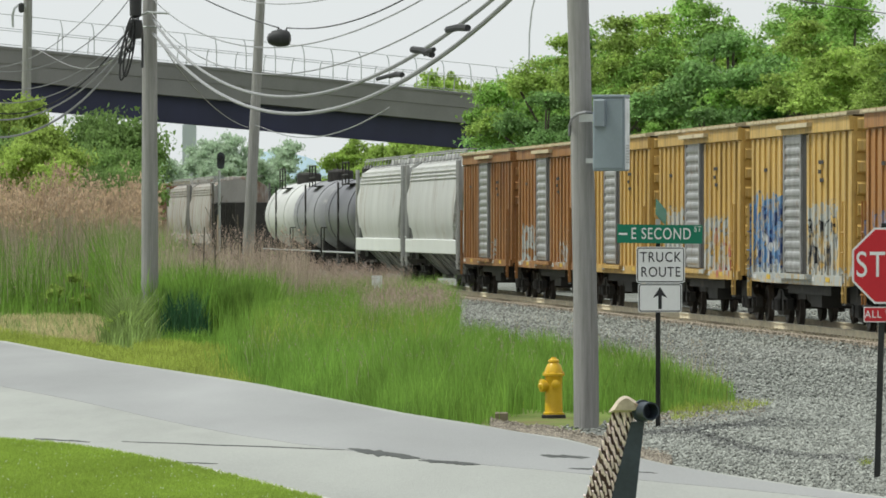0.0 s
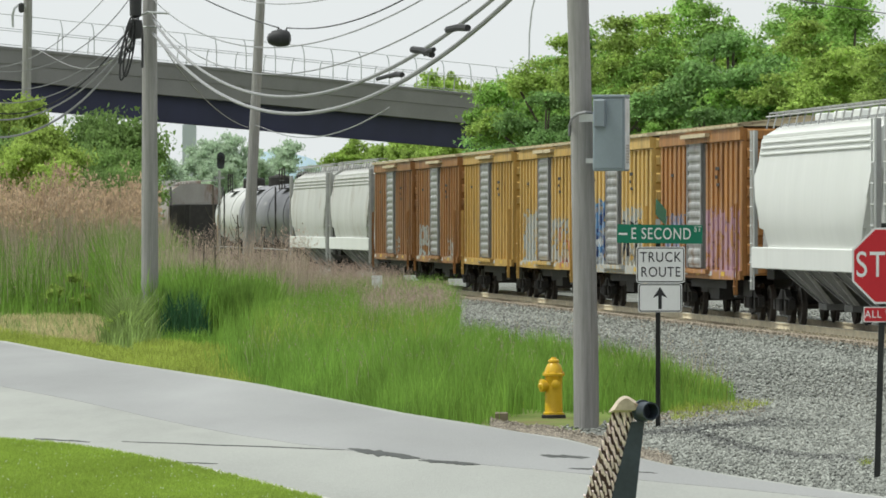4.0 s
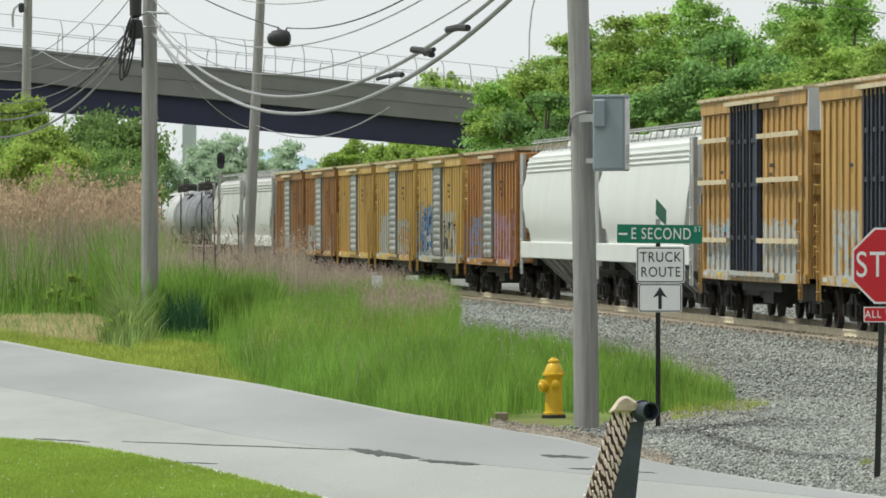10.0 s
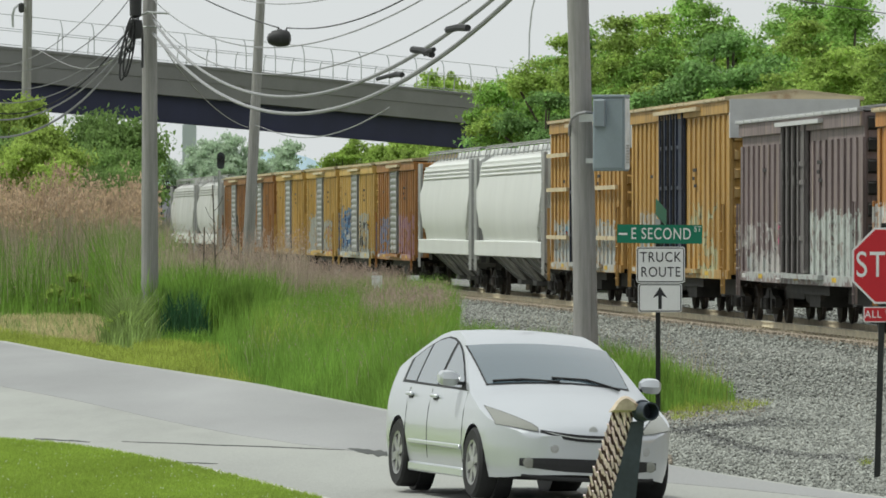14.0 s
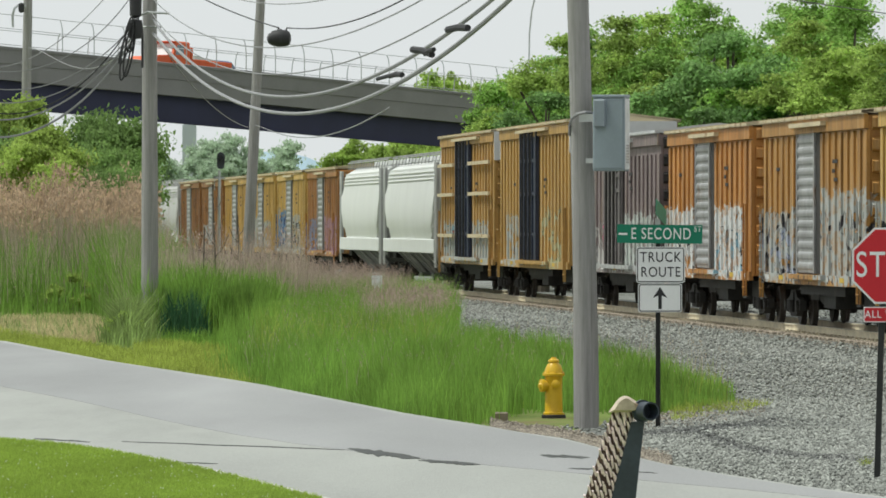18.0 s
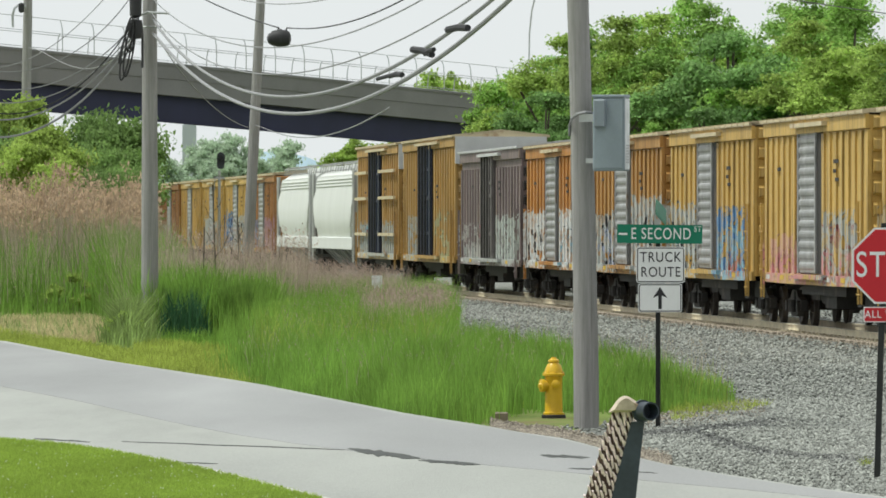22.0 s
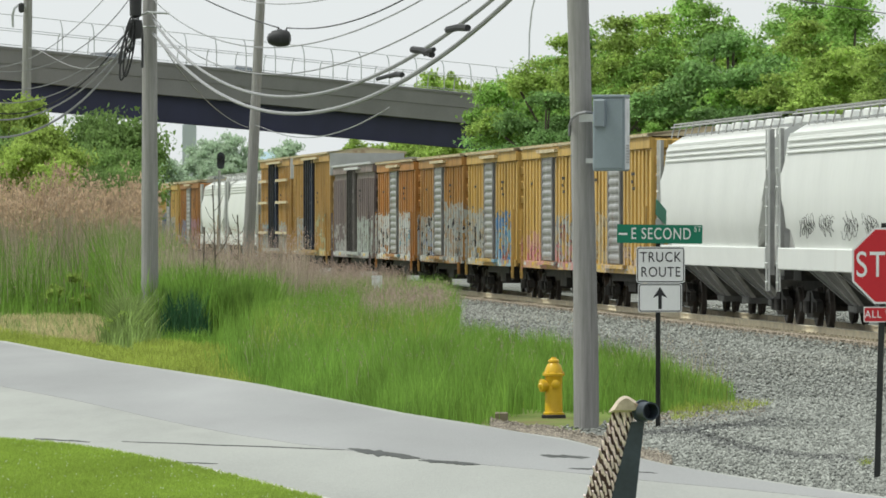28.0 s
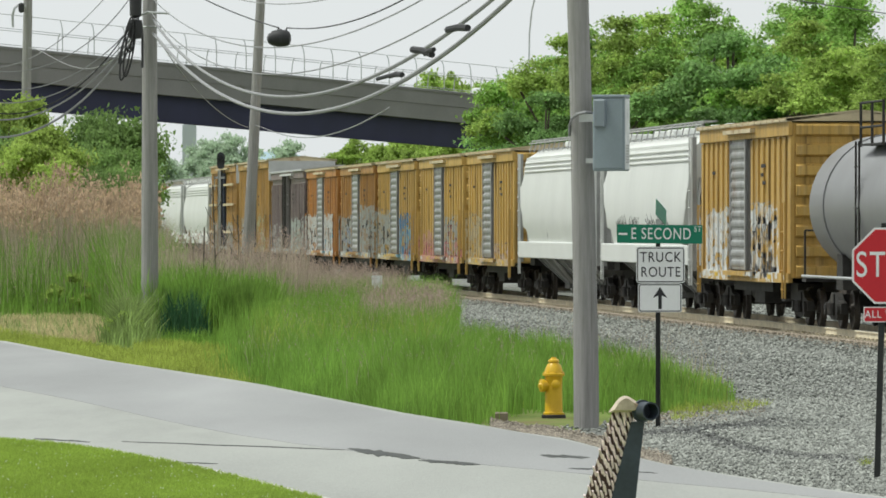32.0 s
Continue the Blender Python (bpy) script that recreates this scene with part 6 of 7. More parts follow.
shrub_kinds[0].matrix_basis = pose(-0.0225 * 151, 151, -0.2)

far_kind = tree_kind("distant green tree with haze in its leaf colour", 41, 5.0, 4.6, 1.5, 130, 130, 0.2, leaf_far, 0.3)
far_kind2 = tree_kind("distant yellow-green tree beyond the bridge", 42, 4.6, 4.2, 1.5, 130, 130, 0.19, leaf_b, 0.3)
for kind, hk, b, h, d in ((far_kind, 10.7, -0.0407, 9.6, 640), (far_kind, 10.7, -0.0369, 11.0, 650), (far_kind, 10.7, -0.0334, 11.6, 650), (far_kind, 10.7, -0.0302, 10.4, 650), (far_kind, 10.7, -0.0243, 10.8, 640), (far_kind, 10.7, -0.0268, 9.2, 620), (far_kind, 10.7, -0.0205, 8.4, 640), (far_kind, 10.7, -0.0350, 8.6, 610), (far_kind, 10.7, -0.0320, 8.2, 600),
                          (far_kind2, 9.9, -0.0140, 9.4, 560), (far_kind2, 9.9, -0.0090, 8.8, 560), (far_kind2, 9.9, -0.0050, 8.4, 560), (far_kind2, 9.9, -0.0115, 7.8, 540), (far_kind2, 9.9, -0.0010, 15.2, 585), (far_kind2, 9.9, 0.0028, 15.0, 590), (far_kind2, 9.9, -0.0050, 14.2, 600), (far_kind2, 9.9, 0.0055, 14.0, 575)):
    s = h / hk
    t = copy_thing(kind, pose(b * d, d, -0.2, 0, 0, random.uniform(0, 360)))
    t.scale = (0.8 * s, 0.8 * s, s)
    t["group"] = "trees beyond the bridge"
far_kind.matrix_basis = pose(-42, 640, -0.2)
far_kind2.matrix_basis = pose(8, 590, -0.2)

# leafless saplings standing in the seeding grass
for sx, d, h, seed in ((-0.0337, 158, 3.6, 3), (-0.0358, 160, 2.6, 5), (-0.0300, 162, 2.9, 8)):
    r = random.Random(seed)
    sap = thing("bare_sapling", "thin leafless grey sapling in the dry grass", "sapling", pose(sx * d, d, -0.2))
    lean = r.uniform(-0.12, 0.12)
    part("stem", Shape().pipe([(0, 0, 0), (lean * 0.3, 0, h * 0.4), (lean, 0, h * 0.75), (lean * 1.5, 0, h)], 0.017, 5), bark, sap)
    for k in range(9):
        z = h * (0.3 + 0.68 * k / 9)
        s = 1 if k % 2 else -1
        w = r.uniform(0.15, 0.5) * (1.1 - z / h * 0.6)
        part("twig", Shape().pipe([(lean * z / h, 0, z), (lean * z / h + s * w * 0.5, r.uniform(-0.2, 0.2), z + w * 0.6), (lean * z / h + s * w * 0.8, r.uniform(-0.3, 0.3), z + w * 1.4)], 0.008, 4), bark, sap)

# distant ridge and tower, with the haze mixed into their colours
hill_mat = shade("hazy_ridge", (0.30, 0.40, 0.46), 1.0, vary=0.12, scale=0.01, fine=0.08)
hill = Shape()
rings = []
for i in range(61):
    x = -420 + 14 * i
    h = 26 + 12 * noise.noise((x * 0.006, 1.0, 0.0)) + 5 * noise.noise((x * 0.04, 2.0, 0.0)) + 2 * noise.noise((x * 0.13, 2.0, 4.0))
    h += 14 * math.exp(-((x + 85) / 34) ** 2)
    rings.append([(x, 3400, -2), (x, 3460, h * 0.6), (x, 3500, h), (x, 3700, h * 0.5), (x, 3900, -2)])
hill.loft(rings)
solo("backdrop", hill, hill_mat, "distant wooded ridge tinted blue-green for haze", "hill", kind="structure", smooth=True)
tower_mat = shade("haze_paled_tower", (0.46, 0.50, 0.54), 0.8, vary=0.05, scale=0.05)
tw = thing("tower_block", "distant tower block paled to grey for haze", "building", pose(-0.0378 * 2800, 2800, 0))
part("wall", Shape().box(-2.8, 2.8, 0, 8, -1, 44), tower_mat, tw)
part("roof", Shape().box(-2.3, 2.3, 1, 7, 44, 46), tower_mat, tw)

# ---- railway signal ----
# black lifted towards grey to carry the haze in front of it
signal_grey = shade("hazy_signal_black", (0.045, 0.05, 0.055), 0.7, vary=0.3)
sgx, sgy, sgz = (-7.994, 240.00, 4.640)
sig = thing("railway_signal", "dark railway signal head on a thin mast", "railway signal", pose(sgx, sgy, -0.2))
part("mast", Shape().rod((0, 0, 0), (0, 0, 4.6), 0.05, 8), galv, sig)
part("head", Shape().prism(rounded(0.27, 0.6, 0.13), -0.08, 0.08), signal_grey, sig, at=pose(0.06, -0.1, 4.95))
part("hood", Shape().turn([(0.09, -0.28), (0.1, -0.28), (0.1, -0.08), (0.08, -0.08)], (0.06, -0.1, 5.05), 1, 14), sign_black, sig)
part("bracket", Shape().box(-0.2, 0.2, -0.02, 0.02, 4.3, 4.38).box(-0.18, -0.15, -0.02, 0.02, 3.9, 4.4), galv, sig)

# dry bare saplings by the reeds
for b, d, h, ln in ((-0.0306, 160, 2.2, 0.06), (-0.0299, 158, 1.9, 0.12), (-0.0362, 158, 2.5, -0.25), (-0.0338, 170, 2.9, 0.05), (-0.0270, 165, 1.8, 0.1)):
    s = Shape()
    s.pipe([(0, 0, 0), (ln * 0.3, 0, h * 0.5), (ln, 0, h)], 0.018, 5)
    for q in range(5):
        z = h * (0.35 + 0.12 * q)
        s.pipe([(ln * z / h, 0, z), (ln * z / h + (0.25 if q % 2 else -0.22), 0.05, z + 0.3)], 0.008, 4)
    solo("dry_sapling", s, tan_stalk, "bare dry sapling standing in the reeds", "sapling", pose(b * d, d, -0.2), group="dry saplings")


# ---- cables ----
def cable(a, b, sag, r, material, label, name="cable", n=40, bow=0.5):
    """A cable that hangs from a to b; sag in metres at its lowest, bow: how far along the drop lies."""
    a, b = Vector(a), Vector(b)
    k = math.log(0.5) / math.log(bow)
    pts = []
    for i in range(n + 1):
        t = i / n
        q = t ** k
        pts.append(a.lerp(b, t) - Vector((0, 0, 4 * sag * q * (1 - q))))
    return solo(name, Shape().pipe(pts, r, 6), material, label, "overhead cable", group="overhead cables")


cable((-6.451, 149.80, 6.719), (1.616, 85.00, 6.092), 2.00, 0.035, cable_grey, "heavy grey cable bundle", bow=0.500)
cable((-6.451, 149.80, 7.021), (1.601, 85.00, 6.199), 1.90, 0.03, cable_grey, "heavy grey cable bundle", bow=0.480)
cable((-6.502, 149.80, 7.198), (1.601, 85.00, 6.235), 1.60, 0.012, cable_grey, "thin grey overhead wire", bow=0.460)
cable((-6.502, 149.80, 7.538), (1.616, 85.00, 6.664), 1.50, 0.012, cable_grey, "thin grey overhead wire", bow=0.480)
cable((-6.40, 149.80, 8.105), (-3.20, 131.00, 6.30), 0.12, 0.013, cable_black, "black overhead cable down to the splice case")
cable((-3.04, 131.00, 6.30), (1.616, 85.00, 7.021), 0.62, 0.013, cable_black, "black overhead cable up from the splice case")
cable((-6.098, 149.80, 8.231), (1.616, 85.00, 7.093), 1.30, 0.01, cable_grey, "thin grey overhead wire", bow=0.500)
cable((-6.350, 149.80, 6.618), (-6.655, 230.00, 5.787), 0.40, 0.012, cable_grey, "thin drop wire to the far pole", bow=0.460)
cable((-6.423, 230.00, 5.865), (-0.822, 104.00, 4.279), 0.45, 0.012, cable_grey, "thin wire under the bridge", bow=0.580)
cable((-6.754, 149.80, 6.870), (-11.910, 150.00, 5.210), 1.55, 0.028, cable_grey, "black cable towards the reeds", bow=0.480)
cable((-6.754, 149.80, 6.920), (-11.910, 150.00, 5.589), 1.40, 0.022, cable_grey, "grey cable towards the reeds", bow=0.480)
cable((-6.754, 149.80, 7.021), (-11.910, 150.00, 5.967), 1.30, 0.014, cable_grey, "thin wire towards the reeds", bow=0.460)
cable((-6.754, 149.80, 7.172), (-11.910, 150.00, 6.283), 1.25, 0.014, cable_grey, "thin wire towards the reeds", bow=0.460)
cable((-6.779, 149.80, 7.223), (-11.910, 150.00, 6.094), 1.70, 0.016, cable_black, "sagging black overhead cable", bow=0.480)
cable((-6.779, 149.80, 7.853), (-11.910, 150.00, 6.724), 1.40, 0.012, cable_grey, "thin grey overhead wire", bow=0.460)
cable((-6.779, 149.80, 8.357), (-11.910, 150.00, 6.851), 1.50, 0.01, cable_grey, "thin grey overhead wire", bow=0.540)
cable((-16.638, 269.50, 9.555), (-6.788, 150.00, 6.724), 0.80, 0.014, cable_grey, "thin guy wire across the deck", bow=0.660)
utility_pole(14.70, 190.0, -0.15, 8.6, 0.17, 0.0, "grey wooden utility pole beyond the track")
cable((1.66, 85.0, 5.72), (14.639, 190.00, 8.149), 0.02, 0.012, cable_black, "thin high wire over the trees", bow=0.500)
# splice wraps on the heavy cables
for a, b, r in (((-0.976, 100.00, 4.630), (-0.600, 99.00, 4.667), 0.03), ((-0.441, 97.00, 4.989), (-0.154, 96.50, 4.903), 0.05), ((-0.260, 96.70, 4.916), (-0.130, 96.30, 4.971), 0.035), ((0.064, 95.50, 5.231), (0.351, 94.80, 5.235), 0.05), ((-0.787, 99.50, 4.661), (-0.600, 99.00, 4.667), 0.04)):
    s = Shape()
    s.pipe([Vector(a), (Vector(a) + Vector(b)) / 2 + Vector((0, 0, 0.02)), Vector(b)], r, 8)
    solo("cable_splice", s, cable_black, "black taped splice on the overhead cables", "cable splice", group="cable splices")


def splice_can(px, label):
    c = Vector(px)
    t = thing("splice_case", label, "cable case", Matrix.Translation(c))
    part("case", Shape().turn([(0.05, -0.21), (0.14, -0.18), (0.17, -0.05), (0.165, 0.08), (0.13, 0.17), (0.04, 0.2)], n=16, axis=0), cable_black, t, smooth=True)
    part("ridge", Shape().turn([(0.16, -0.03), (0.185, -0.03), (0.185, 0.02), (0.16, 0.02)], n=16, axis=0), cable_black, t)
    part("hanger", Shape().pipe([(-0.06, 0, 0.14), (-0.05, 0, 0.215)], 0.015, 5), cable_black, t)
    part("hanger", Shape().pipe([(0.1, 0, 0.12), (0.12, 0, 0.21)], 0.015, 5), cable_black, t)
    part("lobe", Shape().turn([(0.03, -0.14), (0.11, -0.1), (0.135, 0.0), (0.11, 0.1), (0.03, 0.14)], (-0.13, -0.02, -0.01), 0, 14), cable_black, t, smooth=True)
    return t


splice_can((-3.162, 131.00, 6.096), "black splice case hanging from an overhead cable")
# gear on the street pole: case, coils and arms
pg = thing("pole_gear", "tangle of black cable coils and cases on the pole", "cable gear", pose(0, 0, 0))
part("case", Shape().turn([(0.05, -0.22), (0.14, -0.2), (0.17, 0.0), (0.14, 0.2), (0.04, 0.22)], (-6.845, 149.60, 6.814), 2, 14), cable_black, pg, smooth=True)
part("case", Shape().turn([(0.05, -0.3), (0.13, -0.25), (0.14, 0.2), (0.05, 0.3)], (-6.845, 149.60, 7.367), 2, 14), cable_black, pg, smooth=True)
for k, (x0, y0, x1, y1) in enumerate(((226, 30, 208, 138), (230, 35, 214, 132), (222, 40, 222, 90), (236, 20, 205, 110))):
    a, b = Vector((-9.859, 149.50, 7.465)), Vector((-9.846, 149.50, 7.452))
    loop = []
    ex, ez = b.x - a.x, a.z - b.z
    for i in range(25):
        w = 2 * math.pi * i / 24
        cx, cy = (x0 + x1) / 2, (y0 + y1) / 2
        loop.append((a.x + ex * (cx + (x0 - x1) / 2 * math.cos(w) + 7 * math.sin(w)), 149.4 + 0.05 * k, a.z - ez * (cy + (y0 - y1) / 2 * math.cos(w))))
    part("coil", Shape().pipe(loop, 0.022, 6), cable_black, pg)
part("clamp", Shape().pipe([(-6.783, 149.90, 7.125), (-6.573, 149.70, 7.194), (-6.094, 149.70, 7.169)], 0.03, 6).pipe([(-6.733, 149.90, 6.873), (-6.283, 149.70, 6.867)], 0.03, 6), galv, pg)
part("riser", Shape().pipe([(-6.717, 150.10, 6.790), (-6.717, 150.10, 5.970)], 0.03, 6), cable_black, pg)
# lamp arm on the far pole, and a lamp post on the bridge
part("arm", Shape().pipe([(-16.764, 269.70, 11.216), (-16.985, 269.60, 11.304), (-17.182, 269.50, 11.165), (-17.273, 269.50, 10.847), (-17.250, 269.50, 10.394)], 0.05, 6), galv, pole_d).matrix_parent_inverse = pole_d.matrix_basis.inverted()
part("insulator", Shape().turn([(0.05, -0.2), (0.12, -0.15), (0.12, 0.15), (0.05, 0.2)], (-16.910, 269.50, 11.165), 2, 10), cable_black, pole_d).matrix_parent_inverse = pole_d.matrix_basis.inverted()
lp = thing("bridge_lamp", "thin grey lamp post rising beyond the trees", "street lamp", pose(0, 0, 0))
part("post", Shape().pipe([(5.779, 452.00, 12.649), (5.817, 452.00, 15.310), (5.969, 452.00, 16.831), (6.235, 452.00, 17.971)], 0.06, 6), galv, lp)

# ---- weathered machine arm on the lawn's edge ----
MD = 40.0
arm_dark = shade("blue_black_plate", (0.03, 0.04, 0.055), 0.5, vary=0.3, scale=5, stain=(0.08, 0.07, 0.065), stain_at=0.62, stain_scale=9)
arm_back = shade("rusty_brown_backing", (0.12, 0.078, 0.065), 0.85, vary=0.4, scale=12)
arm_pale = shade("chipped_pale_paint", (0.78, 0.65, 0.66), 0.7, vary=0.3, scale=20, stain=(0.40, 0.22, 0.16), stain_at=0.6, stain_scale=16)
arm_cloth = shade("beige_cap", (0.46, 0.385, 0.30), 0.85, vary=0.3, scale=14, stain=(0.28, 0.2, 0.14), stain_at=0.6, stain_scale=9)
ma = thing("machine_arm", "leaning dark steel machine arm with rows of pale teeth", "machine", pose(0, 0, 0))
flat = lambda p: (p[0], p[2])
pw = Shape().prism([flat((1.120, 40.00, 1.286)), flat((1.198, 40.00, 1.293)), flat((1.147, 40.00, 0.832)), flat((1.050, 40.00, 0.001)), flat((0.791, 40.00, 0.001)), flat((1.003, 40.00, 0.832))], 39.96, 40.04)
part("plate", pw, arm_dark, ma, "blue-black tapered steel plate")
bk = Shape().prism([flat((1.023, 40.00, 1.390)), flat((1.134, 40.00, 1.343)), flat((1.124, 40.00, 1.242)), flat((1.023, 40.00, 0.838)), flat((0.828, 40.00, 0.001)), flat((0.582, 40.00, 0.001)), flat((0.848, 40.00, 0.832))], 40.0, 40.05)
part("backing", bk, arm_back, ma)
tooth = Shape().add([(-0.004, 0, -0.034), (0.008, 0, -0.029), (0.002, 0, 0.029), (-0.010, 0, 0.034), (-0.003, -0.008, -0.032), (0.009, -0.008, -0.027), (0.002, -0.03, 0.024), (-0.009, -0.03, 0.031)], [(4, 5, 6, 7), (0, 4, 7, 3), (1, 2, 6, 5), (3, 7, 6, 2), (0, 1, 5, 4)]).mesh("tooth", arm_pale)
for row in range(26):
    f = row / 25
    y = 728 + (1114 - 728) * f
    xl = 1087 + (955 - 1087) * f
    xr = 1123 + (1034 - 1123) * f
    cols = 7
    for c in range(cols):
        px = xl + (xr - xl) * (c + 0.5) / cols + random.uniform(-1.0, 1.0)
        p = Vector((-2.638, 40.00, 3.799)) + Vector(((px) * MD / 11889, 0, -(y + (c % 2) * 8.0 + random.uniform(-2, 2)) * MD / 11889))
        link("tooth", tooth, ma, pose(p.x, 39.998 - 0.018 * math.sin(math.pi * (c + 0.5) / cols), p.z, random.uniform(-8, 8), random.uniform(-14, -2), random.uniform(-12, 12)))
dome = [(-0.10, -0.055), (-0.075, -0.02), (-0.055, 0.01), (-0.03, 0.033), (-0.005, 0.042), (0.02, 0.038), (0.05, 0.02), (0.085, -0.005), (0.11, -0.012), (0.11, -0.055)]
part("cap", Shape().loft([[(x * k, yy, z * k) for x, z in dome] for k, yy in ((0.7, -0.1), (0.92, -0.07), (1, -0.03), (1, 0.05), (0.8, 0.1))]), arm_cloth, ma, "rounded beige cap", smooth=True, at=Matrix.Translation((1.087, 40.00, 1.398)))
pc = Vector((1.205, 39.90, 1.353))
ring = Shape().turn([(0.047, 0.0), (0.055, 0.0), (0.055, 0.14), (0.047, 0.14)], (0, 0, 0), 2, 28)
ring.f = ring.f[:-2] + [tuple(range(28)), ] 
ring.add([ring.v[i] for i in range(28)] + [ring.v[84 + i] for i in range(28)], [(i, (i + 1) % 28, 28 + (i + 1) % 28, 28 + i) for i in range(28)])
part("pipe", ring, arm_dark, ma, "open dark pipe end", smooth=True, at=Matrix.Translation(pc) @ pose(0, 0, 0, 90, 0, 24) @ pose(0, 0, -0.07))
part("collar", Shape().turn([(0.056, -0.012), (0.066, -0.012), (0.066, 0.012), (0.056, 0.012)], (0, 0, 0.02), 2, 24), arm_dark, ma, at=Matrix.Translation(pc) @ pose(0, 0, 0, 90, 0, 24) @ pose(0, 0, -0.07))


# ---- silver hatchback ----
car_paint = shade("silver_paint", (0.495, 0.515, 0.545), 0.3, metal=0.4, vary=0.03, scale=2, spec=0.6)
car_paint.node_tree.nodes["Principled BSDF"].inputs["Coat Weight"].default_value = 0.6
car_glass = shade("tinted_glass", (0.075, 0.105, 0.125), 0.04, vary=0.1, scale=1, spec=1.0)
car_glass.node_tree.nodes["Principled BSDF"].inputs["Coat Weight"].default_value = 1.0
tyre_mat = shade("tyre_rubber", (0.02, 0.02, 0.021), 0.85, vary=0.3, scale=8)
rim_mat = shade("alloy_rim", (0.36, 0.36, 0.36), 0.35, metal=0.6, vary=0.15)
trim_black = shade("black_trim", (0.015, 0.015, 0.017), 0.55, vary=0.2)
lamp_mat = shade("headlamp_lens", (0.2, 0.205, 0.18), 0.1, vary=0.1, spec=0.8)


def between(x, table):
    """Smooth reading of a table of (x, value) pairs, x falling."""
    if x >= table[0][0]:
        return table[0][1]
    for (x0, v0), (x1, v1) in zip(table, table[1:]):
        if x >= x1:
            return v0 + (v1 - v0) * (x0 - x) / (x0 - x1)
    return table[-1][1]


# height of the hood, screen, roof and tail along the middle of the car
RIDGE = [(2.225, 0.60), (2.19, 0.665), (2.12, 0.71), (2.0, 0.76), (1.85, 0.815), (1.6, 0.89), (1.4, 0.945), (1.24, 0.985), (1.14, 1.025), (0.97, 1.105), (0.77, 1.195), (0.57, 1.28), (0.37, 1.355), (0.18, 1.41), (0.0, 1.447), (-0.2, 1.475), (-0.42, 1.486),
         (-0.7, 1.455), (-0.95, 1.39), (-1.2, 1.305), (-1.45, 1.215), (-1.7, 1.13), (-1.92, 1.06), (-2.08, 1.01), (-2.13, 0.95), (-2.18, 0.82), (-2.22, 0.6)]


def nose_x(y):
    k = min(1.0, abs(y) / 0.8625)
    return 1.25 + 0.975 * (1 - k ** 2.6) ** (1 / 3.4)


def half_width(x):
    if x > 1.25:
        return 0.8625 * max(0.0, 1 - ((x - 1.25) / 0.975) ** 3.4) ** (1 / 2.6)
    if x < -1.35:
        return 0.8625 * max(0.0, 1 - ((-1.35 - x) / 0.88) ** 5) ** (1 / 3)
    return 0.8625


def fullness(z):
    """How far the side stands out at a height, from sill to roof."""
    return between(-z, [(-0.17, 0.93), (-0.30, 0.975), (-0.45, 0.998), (-0.62, 1.0), (-0.78, 0.985), (-0.9, 0.955), (-0.97, 0.925), (-1.1, 0.865), (-1.25, 0.79), (-1.38, 0.715), (-1.5, 0.64)])


def crowned(x, y):
    """Height of the upper surface at a place on the plan."""
    k = (abs(y) / 0.7) ** 2
    return between(x + 0.16 * k, RIDGE) - 0.045 * k


def upper_edge(x):
    """Where hood, screen or roof meets the side."""
    w = half_width(x)
    y = w
    for i in range(40):
        z = crowned(x, y)
        y = 0.5 * y + 0.5 * w * fullness(z)
    return y, crowned(x, y)


def sill_height(x):
    z = 0.20 + 0.05 * max(0, (abs(x) - 1.75) / 0.45) ** 2
    for c in (1.35, -1.35):
        if abs(x - c) < 0.345:
            z = max(z, 0.31 + math.sqrt(0.345 ** 2 - (x - c) ** 2))
    return z


def front_x(y, z):
    """Place along the car where its front surface lies at a height and side."""
    k = (abs(y) / 0.7) ** 2
    zz = z + 0.045 * k
    if zz <= 0.6:
        return nose_x(abs(y) / fullness(z))
    top = between(-zz, [(-b, a) for a, b in RIDGE[:17]]) - 0.16 * k
    return min(nose_x(abs(y) / fullness(z)), top)


